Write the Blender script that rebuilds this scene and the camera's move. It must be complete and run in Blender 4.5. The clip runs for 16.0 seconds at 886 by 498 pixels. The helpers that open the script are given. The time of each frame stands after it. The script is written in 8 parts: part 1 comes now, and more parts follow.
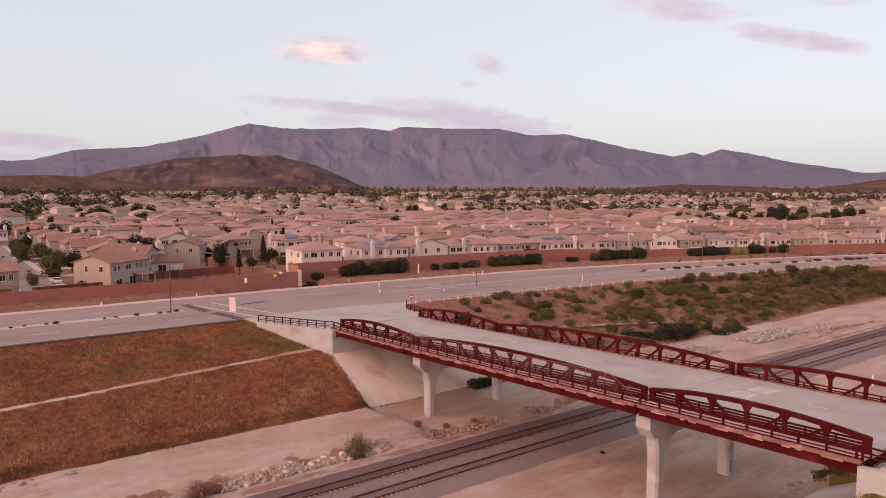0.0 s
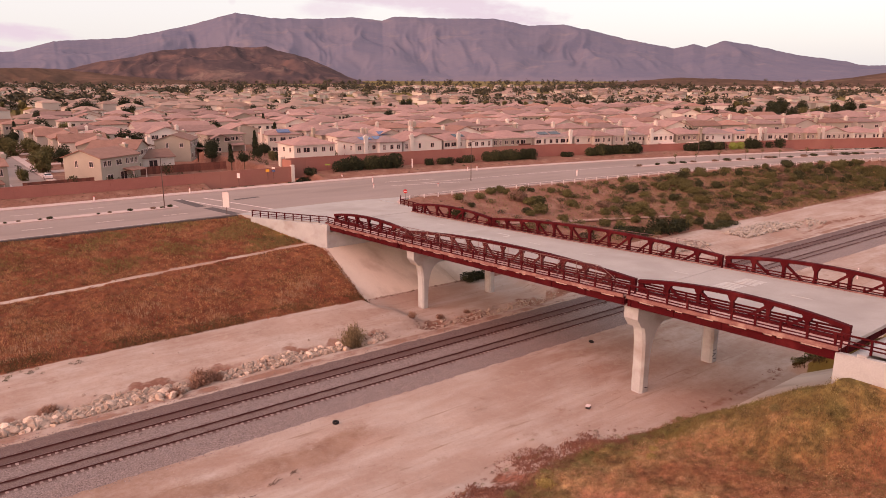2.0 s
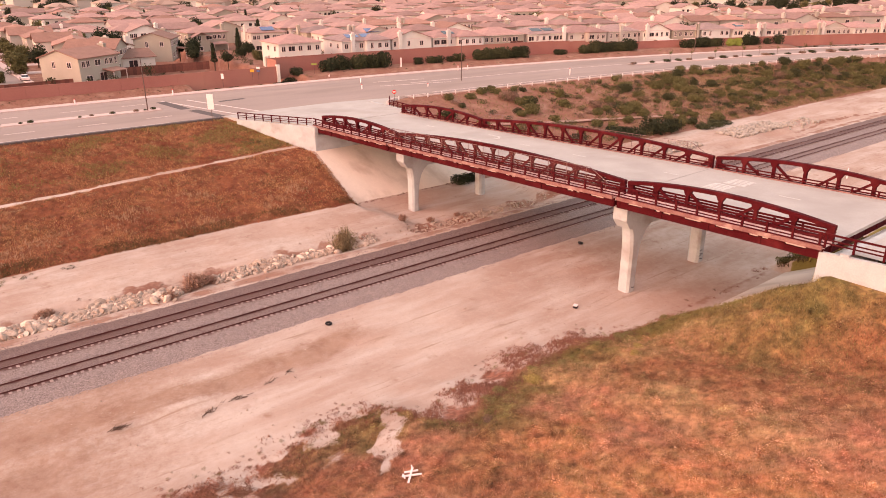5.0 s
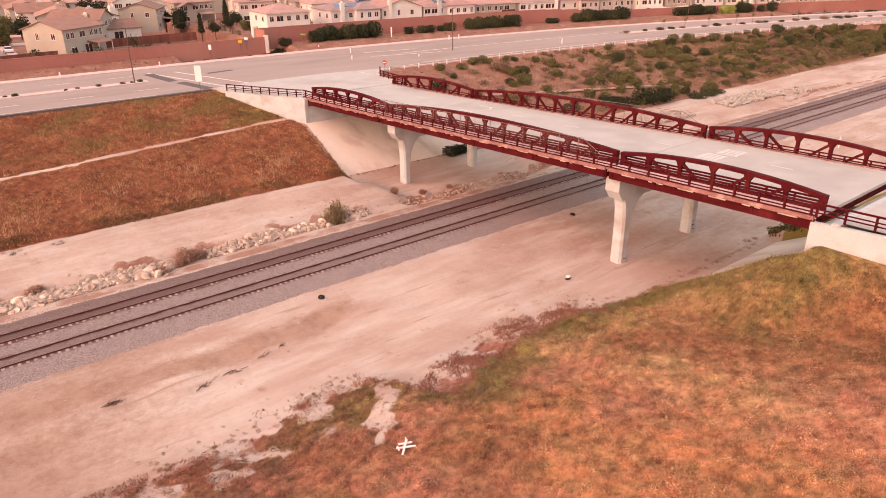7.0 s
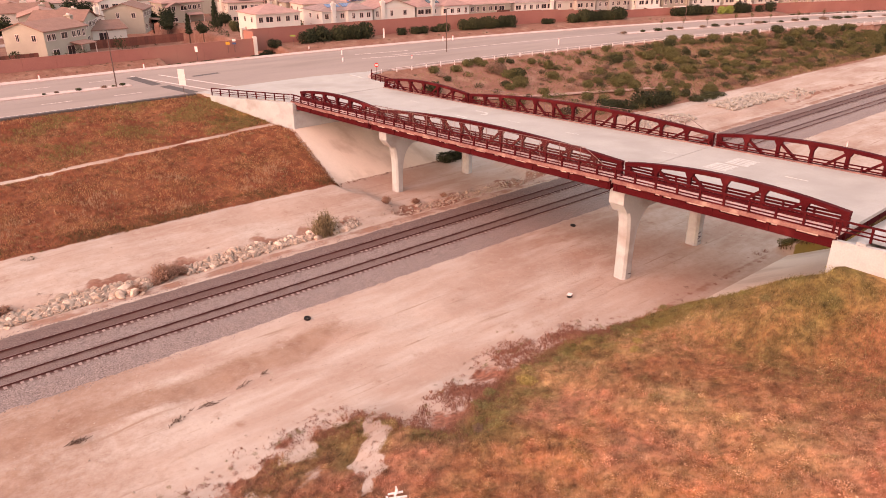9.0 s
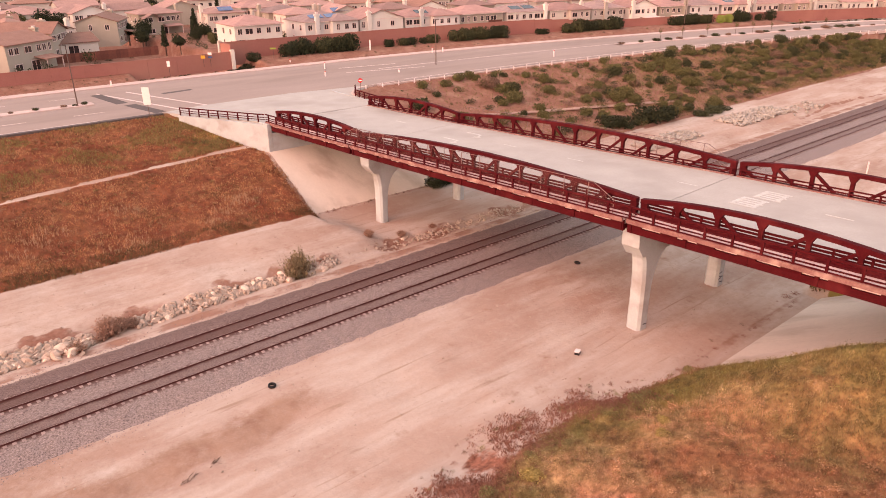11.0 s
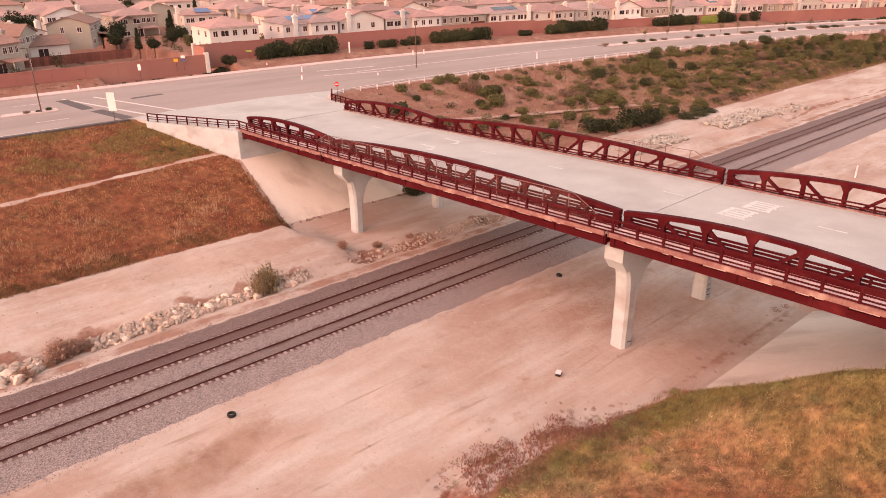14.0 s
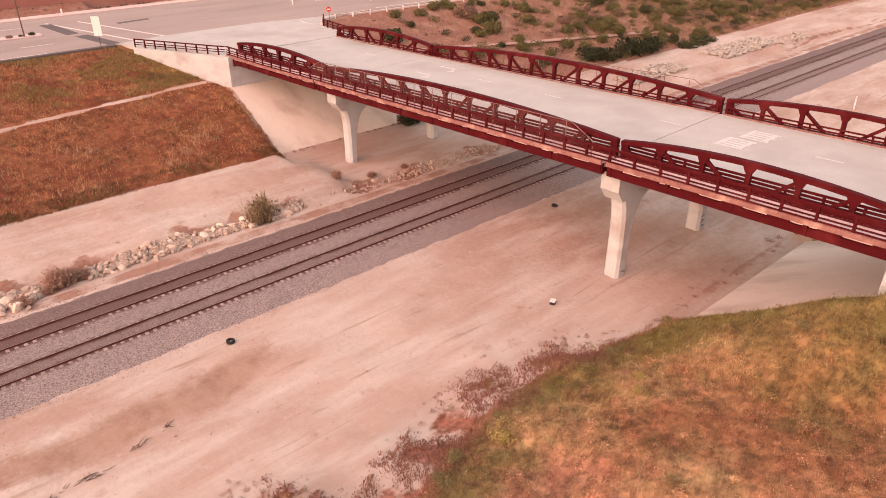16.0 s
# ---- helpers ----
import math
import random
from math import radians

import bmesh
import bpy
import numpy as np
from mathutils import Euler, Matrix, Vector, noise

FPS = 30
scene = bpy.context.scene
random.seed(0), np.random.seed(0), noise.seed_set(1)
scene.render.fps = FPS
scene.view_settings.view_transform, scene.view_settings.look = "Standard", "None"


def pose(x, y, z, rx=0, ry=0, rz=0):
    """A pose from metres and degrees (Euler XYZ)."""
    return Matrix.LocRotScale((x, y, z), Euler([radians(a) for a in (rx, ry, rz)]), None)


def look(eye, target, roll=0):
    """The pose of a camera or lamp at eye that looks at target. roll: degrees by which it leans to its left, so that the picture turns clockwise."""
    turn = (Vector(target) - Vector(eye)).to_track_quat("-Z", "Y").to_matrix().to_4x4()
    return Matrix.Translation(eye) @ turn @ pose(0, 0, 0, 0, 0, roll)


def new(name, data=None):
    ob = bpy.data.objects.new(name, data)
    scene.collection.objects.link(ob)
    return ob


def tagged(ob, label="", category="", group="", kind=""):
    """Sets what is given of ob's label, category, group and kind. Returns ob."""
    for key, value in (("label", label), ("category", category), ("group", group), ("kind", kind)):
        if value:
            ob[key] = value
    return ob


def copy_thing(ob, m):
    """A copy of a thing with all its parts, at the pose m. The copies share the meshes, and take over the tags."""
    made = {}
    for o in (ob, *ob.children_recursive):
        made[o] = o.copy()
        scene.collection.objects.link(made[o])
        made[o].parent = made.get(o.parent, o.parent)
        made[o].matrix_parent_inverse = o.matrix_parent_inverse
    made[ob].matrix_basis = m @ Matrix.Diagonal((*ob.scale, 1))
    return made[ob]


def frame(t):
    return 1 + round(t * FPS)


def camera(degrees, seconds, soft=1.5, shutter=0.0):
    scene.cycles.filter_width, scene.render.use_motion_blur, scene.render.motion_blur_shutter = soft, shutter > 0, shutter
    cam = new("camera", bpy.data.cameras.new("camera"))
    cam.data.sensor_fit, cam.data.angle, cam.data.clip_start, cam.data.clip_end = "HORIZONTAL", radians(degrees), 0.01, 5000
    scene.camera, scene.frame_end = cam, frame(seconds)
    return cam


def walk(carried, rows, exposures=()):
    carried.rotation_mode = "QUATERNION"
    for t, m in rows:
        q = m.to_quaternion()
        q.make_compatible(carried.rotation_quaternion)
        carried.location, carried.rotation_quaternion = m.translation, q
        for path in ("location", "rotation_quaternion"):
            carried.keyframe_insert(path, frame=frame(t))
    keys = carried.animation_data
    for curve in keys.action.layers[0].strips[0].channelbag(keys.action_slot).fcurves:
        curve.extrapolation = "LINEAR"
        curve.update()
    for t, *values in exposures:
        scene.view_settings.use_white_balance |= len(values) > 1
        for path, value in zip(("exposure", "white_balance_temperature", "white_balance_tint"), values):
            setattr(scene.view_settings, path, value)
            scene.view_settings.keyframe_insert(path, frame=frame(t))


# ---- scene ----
import itertools

cam = camera(64.5, 16.0, soft=0.9)
PATH = [
    (0, (-58.736, -61.246, 32.533), (-57.548, -59.646, 32.365), 0.1),
    (0.5, (-58.639, -61.279, 32.476), (-57.449, -59.681, 32.303), 0.0),
    (1, (-58.638, -61.297, 32.442), (-57.45, -59.71, 32.176), 0.0),
    (1.5, (-58.53, -61.274, 32.371), (-57.348, -59.702, 32.007), 0.0),
    (2, (-58.599, -61.336, 32.26), (-57.426, -59.782, 31.801), 0.1),
    (2.5, (-58.523, -61.325, 32.236), (-57.364, -59.793, 31.68), 0.0),
    (3, (-58.457, -61.309, 32.322), (-57.312, -59.802, 31.675), -0.0),
    (3.5, (-58.418, -61.338, 32.35), (-57.271, -59.835, 31.698), -0.0),
    (4, (-58.407, -61.351, 32.421), (-57.256, -59.85, 31.77), -0.1),
    (4.5, (-58.384, -61.353, 32.383), (-57.228, -59.856, 31.733), -0.1),
    (5, (-58.394, -61.375, 32.287), (-57.252, -59.901, 31.563), -0.1),
    (5.2, (-58.414, -61.29, 32.298), (-57.279, -59.83, 31.536), -0.0),
    (7.5, (-58.062, -61.202, 32.316), (-56.923, -59.767, 31.514), -0.3),
    (8, (-57.505, -60.493, 32.216), (-56.363, -59.062, 31.412), -0.1),
    (8.5, (-56.558, -59.186, 32.146), (-55.41, -57.758, 31.344), -0.2),
    (9, (-55.343, -57.686, 32.093), (-54.192, -56.259, 31.294), -0.3),
    (11.5, (-47.303, -48.865, 31.674), (-46.126, -47.447, 30.898), -0.6),
    (12, (-46.353, -48.187, 31.652), (-45.173, -46.77, 30.876), -0.8),
    (12.5, (-45.92, -48.082, 31.574), (-44.735, -46.67, 30.798), -0.8),
    (13, (-45.56, -48.08, 31.474), (-44.371, -46.671, 30.698), -0.6),
    (13.5, (-45.39, -48.124, 31.5), (-44.197, -46.719, 30.724), -0.6),
    (14, (-45.378, -48.148, 31.491), (-44.178, -46.749, 30.714), -0.5),
    (14.5, (-45.437, -48.141, 31.423), (-44.234, -46.747, 30.644), -0.3),
    (15, (-45.507, -48.165, 31.428), (-44.315, -46.791, 30.598), -0.3),
    (15.5, (-45.484, -48.151, 31.305), (-44.311, -46.801, 30.411), -0.3),
    (16, (-45.628, -48.098, 31.219), (-44.468, -46.773, 30.27), -0.1),
]
EXPOSURES = [(0.0, 0.28, 8500, 52), (0.7, 0.32, 8600, 52), (1.2, 0.39, 8800, 53), (1.8, 0.52, 9050, 55), (2.5, 0.75, 9350, 56), (3.3, 1.0, 9350, 52), (5.0, 1.18, 9150, 47), (7.5, 1.2, 9100, 46), (11.5, 1.14, 8950, 46), (16.0, 1.15, 9050, 46)]
walk(cam, [(t, look(e, p, r)) for t, e, p, r in PATH], EXPOSURES)

# ---- light ----
world = bpy.data.worlds.new("sky")
scene.world = world
world.use_nodes = True
SUN_AZ, SUN_EL = 186.0, 17.0          # degrees: plan angle from +x towards +y, and height


def build_sky():
    nt = world.node_tree
    nt.nodes.clear()
    N, Lk = nt.nodes.new, nt.links.new
    out, bg = N("ShaderNodeOutputWorld"), N("ShaderNodeBackground")
    sky = N("ShaderNodeTexSky")
    sky.sky_type, sky.sun_disc = "NISHITA", False
    sky.sun_elevation, sky.sun_rotation = radians(SUN_EL), radians(90 - SUN_AZ)
    sky.air_density, sky.dust_density, sky.ozone_density = 1.0, 3.5, 1.0
    bg.inputs["Strength"].default_value = SKY_STRENGTH
    geo, sep = N("ShaderNodeTexCoord"), N("ShaderNodeSeparateXYZ")
    Lk(geo.outputs["Generated"], sep.inputs[0])

    def m(op, a, b=None, c=None):
        n = N("ShaderNodeMath")
        n.operation = op
        for i, v in enumerate((a, b, c)):
            if v is None:
                continue
            if isinstance(v, (int, float)):
                n.inputs[i].default_value = v
            else:
                Lk(v, n.inputs[i])
        return n.outputs[0]

    # plan angle and height angle of the way, in degrees
    az = m("MULTIPLY", m("ARCTAN2", sep.outputs[1], sep.outputs[0]), 57.29578)
    el = m("MULTIPLY", m("ARCSINE", sep.outputs[2]), 57.29578)
    nz = N("ShaderNodeTexNoise")
    nz.inputs["Scale"].default_value, nz.inputs["Detail"].default_value, nz.inputs["Roughness"].default_value = 26.0, 8.0, 0.62
    stretch = N("ShaderNodeMapping")
    stretch.inputs["Scale"].default_value = (1, 1, 3.2)
    Lk(geo.outputs["Generated"], stretch.inputs["Vector"])
    Lk(stretch.outputs[0], nz.inputs["Vector"])
    ragged = m("MULTIPLY", m("SUBTRACT", nz.outputs["Fac"], 0.5), 2.0)
    total = None
    # clouds: plan angle, height angle, half width, half height, tilt, strength
    for ca, ce, wa, we, tilt, st in CLOUDS:
        da = m("SUBTRACT", az, ca)
        de = m("SUBTRACT", m("SUBTRACT", el, ce), m("MULTIPLY", da, tilt))
        r2 = m("ADD", m("POWER", m("ABSOLUTE", m("DIVIDE", da, wa)), 2.0), m("POWER", m("ABSOLUTE", m("DIVIDE", de, we)), 2.0))
        d = m("ADD", m("SUBTRACT", 1.12, r2), ragged)
        d.node.use_clamp = True
        s1 = N("ShaderNodeMath")
        s1.operation, s1.use_clamp = "MULTIPLY", True
        Lk(d, s1.inputs[0])
        s1.inputs[1].default_value = st
        total = s1.outputs[0] if total is None else m("MAXIMUM", total, s1.outputs[0])
    nz2 = N("ShaderNodeTexNoise")
    nz2.inputs["Scale"].default_value, nz2.inputs["Detail"].default_value = 14.0, 5.0
    Lk(stretch.outputs[0], nz2.inputs["Vector"])
    shade = N("ShaderNodeMix")
    shade.data_type = "RGBA"
    shade.inputs[6].default_value, shade.inputs[7].default_value = CLOUD_DARK, CLOUD_LIGHT
    lit = m("MULTIPLY", m("SUBTRACT", nz2.outputs["Fac"], 0.38), 4.0)
    lit.node.use_clamp = True
    high = m("MULTIPLY", m("SUBTRACT", el, 6.8), 0.4)      # low clouds lie in shade
    high.node.use_clamp = True
    lit = m("MULTIPLY", lit, high)
    west = m("ADD", m("MULTIPLY", m("SUBTRACT", az, 53.0), 0.2), 0.2)     # those nearer the sun catch its light
    west.node.use_clamp = True
    lit = m("MULTIPLY", lit, m("MAXIMUM", west, 0.22))
    Lk(lit, shade.inputs[0])
    tint = N("ShaderNodeMix")
    tint.data_type, tint.blend_type = "RGBA", "MULTIPLY"
    tint.inputs[0].default_value = 1.0
    tint.inputs[7].default_value = SKY_TINT
    Lk(sky.outputs[0], tint.inputs[6])
    veil = N("ShaderNodeMix")
    veil.data_type = "RGBA"
    veil.inputs[0].default_value, veil.inputs[7].default_value = VEIL_SHARE, VEIL
    Lk(tint.outputs[2], veil.inputs[6])
    mix = N("ShaderNodeMix")
    mix.data_type = "RGBA"
    Lk(total, mix.inputs[0])
    Lk(veil.outputs[2], mix.inputs[6])
    Lk(shade.outputs[2], mix.inputs[7])
    Lk(mix.outputs[2], bg.inputs["Color"])
    Lk(bg.outputs[0], out.inputs["Surface"])


SKY_STRENGTH = 0.15
VEIL, VEIL_SHARE = (3.65, 5.85, 6.5, 1), 0.6     # thin high overcast
SKY_TINT = (0.74, 1.0, 1.0, 1)
CLOUD_LIGHT, CLOUD_DARK = (5.3, 5.7, 5.2, 1), (2.55, 3.35, 4.1, 1)
CLOUDS = [(62.7, 10.75, 3.9, 1.1, 0.02, 1.0), (49.9, 9.9, 1.5, 0.75, 0.22, 0.75), (59.5, 6.35, 10.0, 0.55, 0.07, 0.95), (51.5, 5.7, 8.6, 1.25, 0.16, 0.95), (61.5, 5.5, 3.2, 0.75, 0.0, 0.6),
          (27.2, 10.7, 5.2, 0.75, 0.24, 0.95), (36.0, 13.6, 5.4, 1.0, 0.19, 0.8), (83.6, 3.35, 4.3, 0.62, 0.05, 1.0), (84.8, 2.25, 1.8, 0.22, 0.0, 0.6), (51.2, 8.4, 0.8, 0.33, 0.0, 0.5), (55.4, 8.9, 0.6, 0.25, 0.0, 0.4), (68.9, 5.9, 0.35, 0.25, 0.0, 0.4), (24.8, 12.9, 2.2, 0.3, 0.1, 0.4),
          (120, 9, 14, 1.6, 0.02, 0.8), (160, 14, 16, 2.0, 0.03, 0.8), (-20, 8, 12, 1.4, 0.02, 0.8), (-80, 12, 18, 2.2, 0.0, 0.8)]
build_sky()

sun = new("sun", bpy.data.lights.new("sun", "SUN"))
sun.data.energy, sun.data.angle, sun.data.color = 2.1, radians(95), (1.0, 0.69, 0.62)
sun.matrix_world = look((0, 0, 0), (-math.cos(radians(SUN_AZ)) * math.cos(radians(SUN_EL)), -math.sin(radians(SUN_AZ)) * math.cos(radians(SUN_EL)), -math.sin(radians(SUN_EL))))


# ---- materials ----
def reddened(c):
    """A base colour with the red cast of the evening light put into it."""
    return (c[0] * 1.14, c[1] * 0.90, c[2] * 0.905)


def mat(name, c1, c2=None, rough=0.85, metal=0.0, scale=1.0, fine=8.0, bump=0.2, dist=0.02, spread=0.0, stain=None, stain_scale=0.25, spec=0.3, stretch=(1, 1, 1), redden=True):
    """Two base colours mixed by grain at two scales, relief, an optional stain colour and a spread from object to object."""
    ma = bpy.data.materials.new(name)
    ma.use_nodes = True
    nt = ma.node_tree
    N, Lk = nt.nodes.new, nt.links.new
    b = nt.nodes["Principled BSDF"]
    b.inputs["Roughness"].default_value, b.inputs["Metallic"].default_value = rough, metal
    b.inputs["Specular IOR Level"].default_value = spec
    c2 = c2 or tuple(v * 0.75 for v in c1)
    if redden:
        c1, c2, stain = reddened(c1), reddened(c2), stain and reddened(stain)
    tc, mp = N("ShaderNodeTexCoord"), N("ShaderNodeMapping")
    mp.inputs["Scale"].default_value = stretch
    Lk(tc.outputs["Object"], mp.inputs["Vector"])
    n1, n2 = N("ShaderNodeTexNoise"), N("ShaderNodeTexNoise")
    for n, s, d in ((n1, scale, 4.0), (n2, fine, 3.0)):
        n.inputs["Scale"].default_value, n.inputs["Detail"].default_value, n.inputs["Roughness"].default_value = s, d, 0.6
        Lk(mp.outputs[0], n.inputs["Vector"])
    add = N("ShaderNodeMath")
    add.operation = "MULTIPLY_ADD"
    Lk(n2.outputs["Fac"], add.inputs[0])
    add.inputs[1].default_value = 0.6
    Lk(n1.outputs["Fac"], add.inputs[2])
    ramp = N("ShaderNodeMapRange")
    ramp.inputs["From Min"].default_value, ramp.inputs["From Max"].default_value = 0.55, 1.05
    Lk(add.outputs[0], ramp.inputs["Value"])
    mix = N("ShaderNodeMix")
    mix.data_type = "RGBA"
    mix.inputs[6].default_value, mix.inputs[7].default_value = (*c1, 1), (*c2, 1)
    Lk(ramp.outputs[0], mix.inputs[0])
    col = mix.outputs[2]
    if stain:
        n3 = N("ShaderNodeTexNoise")
        n3.inputs["Scale"].default_value, n3.inputs["Detail"].default_value = stain_scale, 6.0
        Lk(mp.outputs[0], n3.inputs["Vector"])
        r3 = N("ShaderNodeMapRange")
        r3.inputs["From Min"].default_value, r3.inputs["From Max"].default_value = 0.5, 0.72
        Lk(n3.outputs["Fac"], r3.inputs["Value"])
        m3 = N("ShaderNodeMix")
        m3.data_type = "RGBA"
        Lk(r3.outputs[0], m3.inputs[0])
        Lk(col, m3.inputs[6])
        m3.inputs[7].default_value = (*stain, 1)
        col = m3.outputs[2]
    if spread:
        oi, hs, mr = N("ShaderNodeObjectInfo"), N("ShaderNodeHueSaturation"), N("ShaderNodeMapRange")
        mr.inputs["To Min"].default_value, mr.inputs["To Max"].default_value = 1 - spread, 1 + spread
        Lk(oi.outputs["Random"], mr.inputs["Value"])
        Lk(mr.outputs[0], hs.inputs["Value"])
        Lk(col, hs.inputs["Color"])
        col = hs.outputs[0]
    Lk(col, b.inputs["Base Color"])
    if bump:
        bp = N("ShaderNodeBump")
        bp.inputs["Strength"].default_value, bp.inputs["Distance"].default_value = bump, dist
        Lk(n2.outputs["Fac"], bp.inputs["Height"])
        Lk(bp.outputs[0], b.inputs["Normal"])
    return ma


def island_mat(name, c1, c2, rough=0.9, noise_scale=0.12, c3=None, drift=None):
    """For stuff: colour varies by piece and in broad drifts over the ground."""
    ma = bpy.data.materials.new(name)
    ma.use_nodes = True
    nt = ma.node_tree
    N, Lk = nt.nodes.new, nt.links.new
    b = nt.nodes["Principled BSDF"]
    b.inputs["Roughness"].default_value, b.inputs["Specular IOR Level"].default_value = rough, 0.15
    g, tc, nz = N("ShaderNodeNewGeometry"), N("ShaderNodeTexCoord"), N("ShaderNodeTexNoise")
    nz.inputs["Scale"].default_value, nz.inputs["Detail"].default_value = noise_scale, 5.0
    Lk(tc.outputs["Object"], nz.inputs["Vector"])
    mx = N("ShaderNodeMix")
    mx.data_type = "RGBA"
    mx.inputs[6].default_value, mx.inputs[7].default_value = (*c1, 1), (*c2, 1)
    Lk(g.outputs["Random Per Island"], mx.inputs[0])
    col = mx.outputs[2]
    if c3:
        r = N("ShaderNodeMapRange")
        r.inputs["From Min"].default_value, r.inputs["From Max"].default_value = 0.48, 0.68
        Lk(nz.outputs["Fac"], r.inputs["Value"])
        m2 = N("ShaderNodeMix")
        m2.data_type = "RGBA"
        Lk(r.outputs[0], m2.inputs[0])
        Lk(col, m2.inputs[6])
        m2.inputs[7].default_value = (*c3, 1)
        col = m2.outputs[2]
    if drift:
        nd, cr, m4 = N("ShaderNodeTexNoise"), N("ShaderNodeValToRGB"), N("ShaderNodeMix")
        nd.inputs["Scale"].default_value, nd.inputs["Detail"].default_value, nd.inputs["Roughness"].default_value = 0.17, 4.0, 0.55
        Lk(tc.outputs["Object"], nd.inputs["Vector"])
        while len(cr.color_ramp.elements) < len(drift):
            cr.color_ramp.elements.new(0.5)
        for i, (el, c) in enumerate(zip(cr.color_ramp.elements, drift)):
            el.position, el.color = 0.37 + 0.27 * i / (len(drift) - 1), (*c, 1)
        Lk(nd.outputs["Fac"], cr.inputs["Fac"])
        m4.data_type = "RGBA"
        m4.inputs[0].default_value = 0.66
        Lk(col, m4.inputs[6])
        Lk(cr.outputs["Color"], m4.inputs[7])
        col = m4.outputs[2]
    if drift:
        nt2, mv, hv = N("ShaderNodeTexNoise"), N("ShaderNodeMapRange"), N("ShaderNodeHueSaturation")
        nt2.inputs["Scale"].default_value, nt2.inputs["Detail"].default_value, nt2.inputs["Roughness"].default_value = 0.95, 4.0, 0.65
        Lk(tc.outputs["Object"], nt2.inputs["Vector"])
        mv.inputs["From Min"].default_value, mv.inputs["From Max"].default_value = 0.36, 0.66
        mv.inputs["To Min"].default_value, mv.inputs["To Max"].default_value = 0.5, 1.6
        Lk(nt2.outputs["Fac"], mv.inputs["Value"])
        Lk(mv.outputs[0], hv.inputs["Value"])
        Lk(col, hv.inputs["Color"])
        col = hv.outputs[0]
    Lk(col, b.inputs["Base Color"])
    return ma


M = {}
M["deck"] = mat("deck_concrete", (0.425, 0.355, 0.327), (0.37, 0.305, 0.28), 0.85, scale=0.35, fine=5, bump=0.15, stain=(0.335, 0.27, 0.245), stain_scale=0.16, redden=False)
M["concrete"] = mat("concrete", (0.445, 0.42, 0.418), (0.365, 0.34, 0.334), 0.9, scale=0.6, fine=7, bump=0.25, stain=(0.29, 0.225, 0.20), stain_scale=0.35, redden=False)
M["paving"] = mat("slope_paving_concrete", (0.66, 0.505, 0.43), (0.57, 0.425, 0.36), 0.9, scale=0.3, fine=5, bump=0.25, stain=(0.46, 0.325, 0.265), stain_scale=0.3, stretch=(1, 0.45, 0.6), redden=False)
M["steel"] = mat("red_painted_steel", (0.072, 0.0062, 0.0082), (0.042, 0.0044, 0.0052), 0.75, scale=0.5, fine=9, bump=0.08, stain=(0.10, 0.014, 0.015), stain_scale=0.5, spec=0.06)
M["walk"] = mat("pale_walk_concrete", (0.60, 0.52, 0.48), (0.50, 0.42, 0.38), 0.9, scale=0.8, fine=6, bump=0.2, stain=(0.42, 0.31, 0.28), stain_scale=0.5)
M["faded"] = mat("faded_road_paint", (0.56, 0.50, 0.475), (0.43, 0.36, 0.33), 0.85, scale=2.5, fine=9, redden=False)
M["pinkedge"] = mat("pinkish_spalled_edge", (0.30, 0.135, 0.115), (0.185, 0.06, 0.055), 0.95, scale=1.6, fine=9, bump=0.4, stain=(0.40, 0.22, 0.185), stain_scale=0.9, redden=False)
M["asphalt"] = mat("aged_asphalt", (0.29, 0.248, 0.218), (0.235, 0.20, 0.175), 0.92, scale=0.12, fine=5, bump=0.2, stain=(0.215, 0.18, 0.155), stain_scale=0.16, stretch=(0.25, 1, 1))
M["patch"] = mat("fresh_asphalt", (0.10, 0.085, 0.08), None, 0.9, scale=0.5)
M["paint"] = mat("white_road_paint", (0.62, 0.56, 0.52), (0.46, 0.41, 0.38), 0.8, scale=1.5)
M["ballast"] = mat("ballast_gravel", (0.37, 0.318, 0.292), (0.06, 0.049, 0.045), 0.95, scale=8.5, fine=19, bump=0.9, dist=0.06)


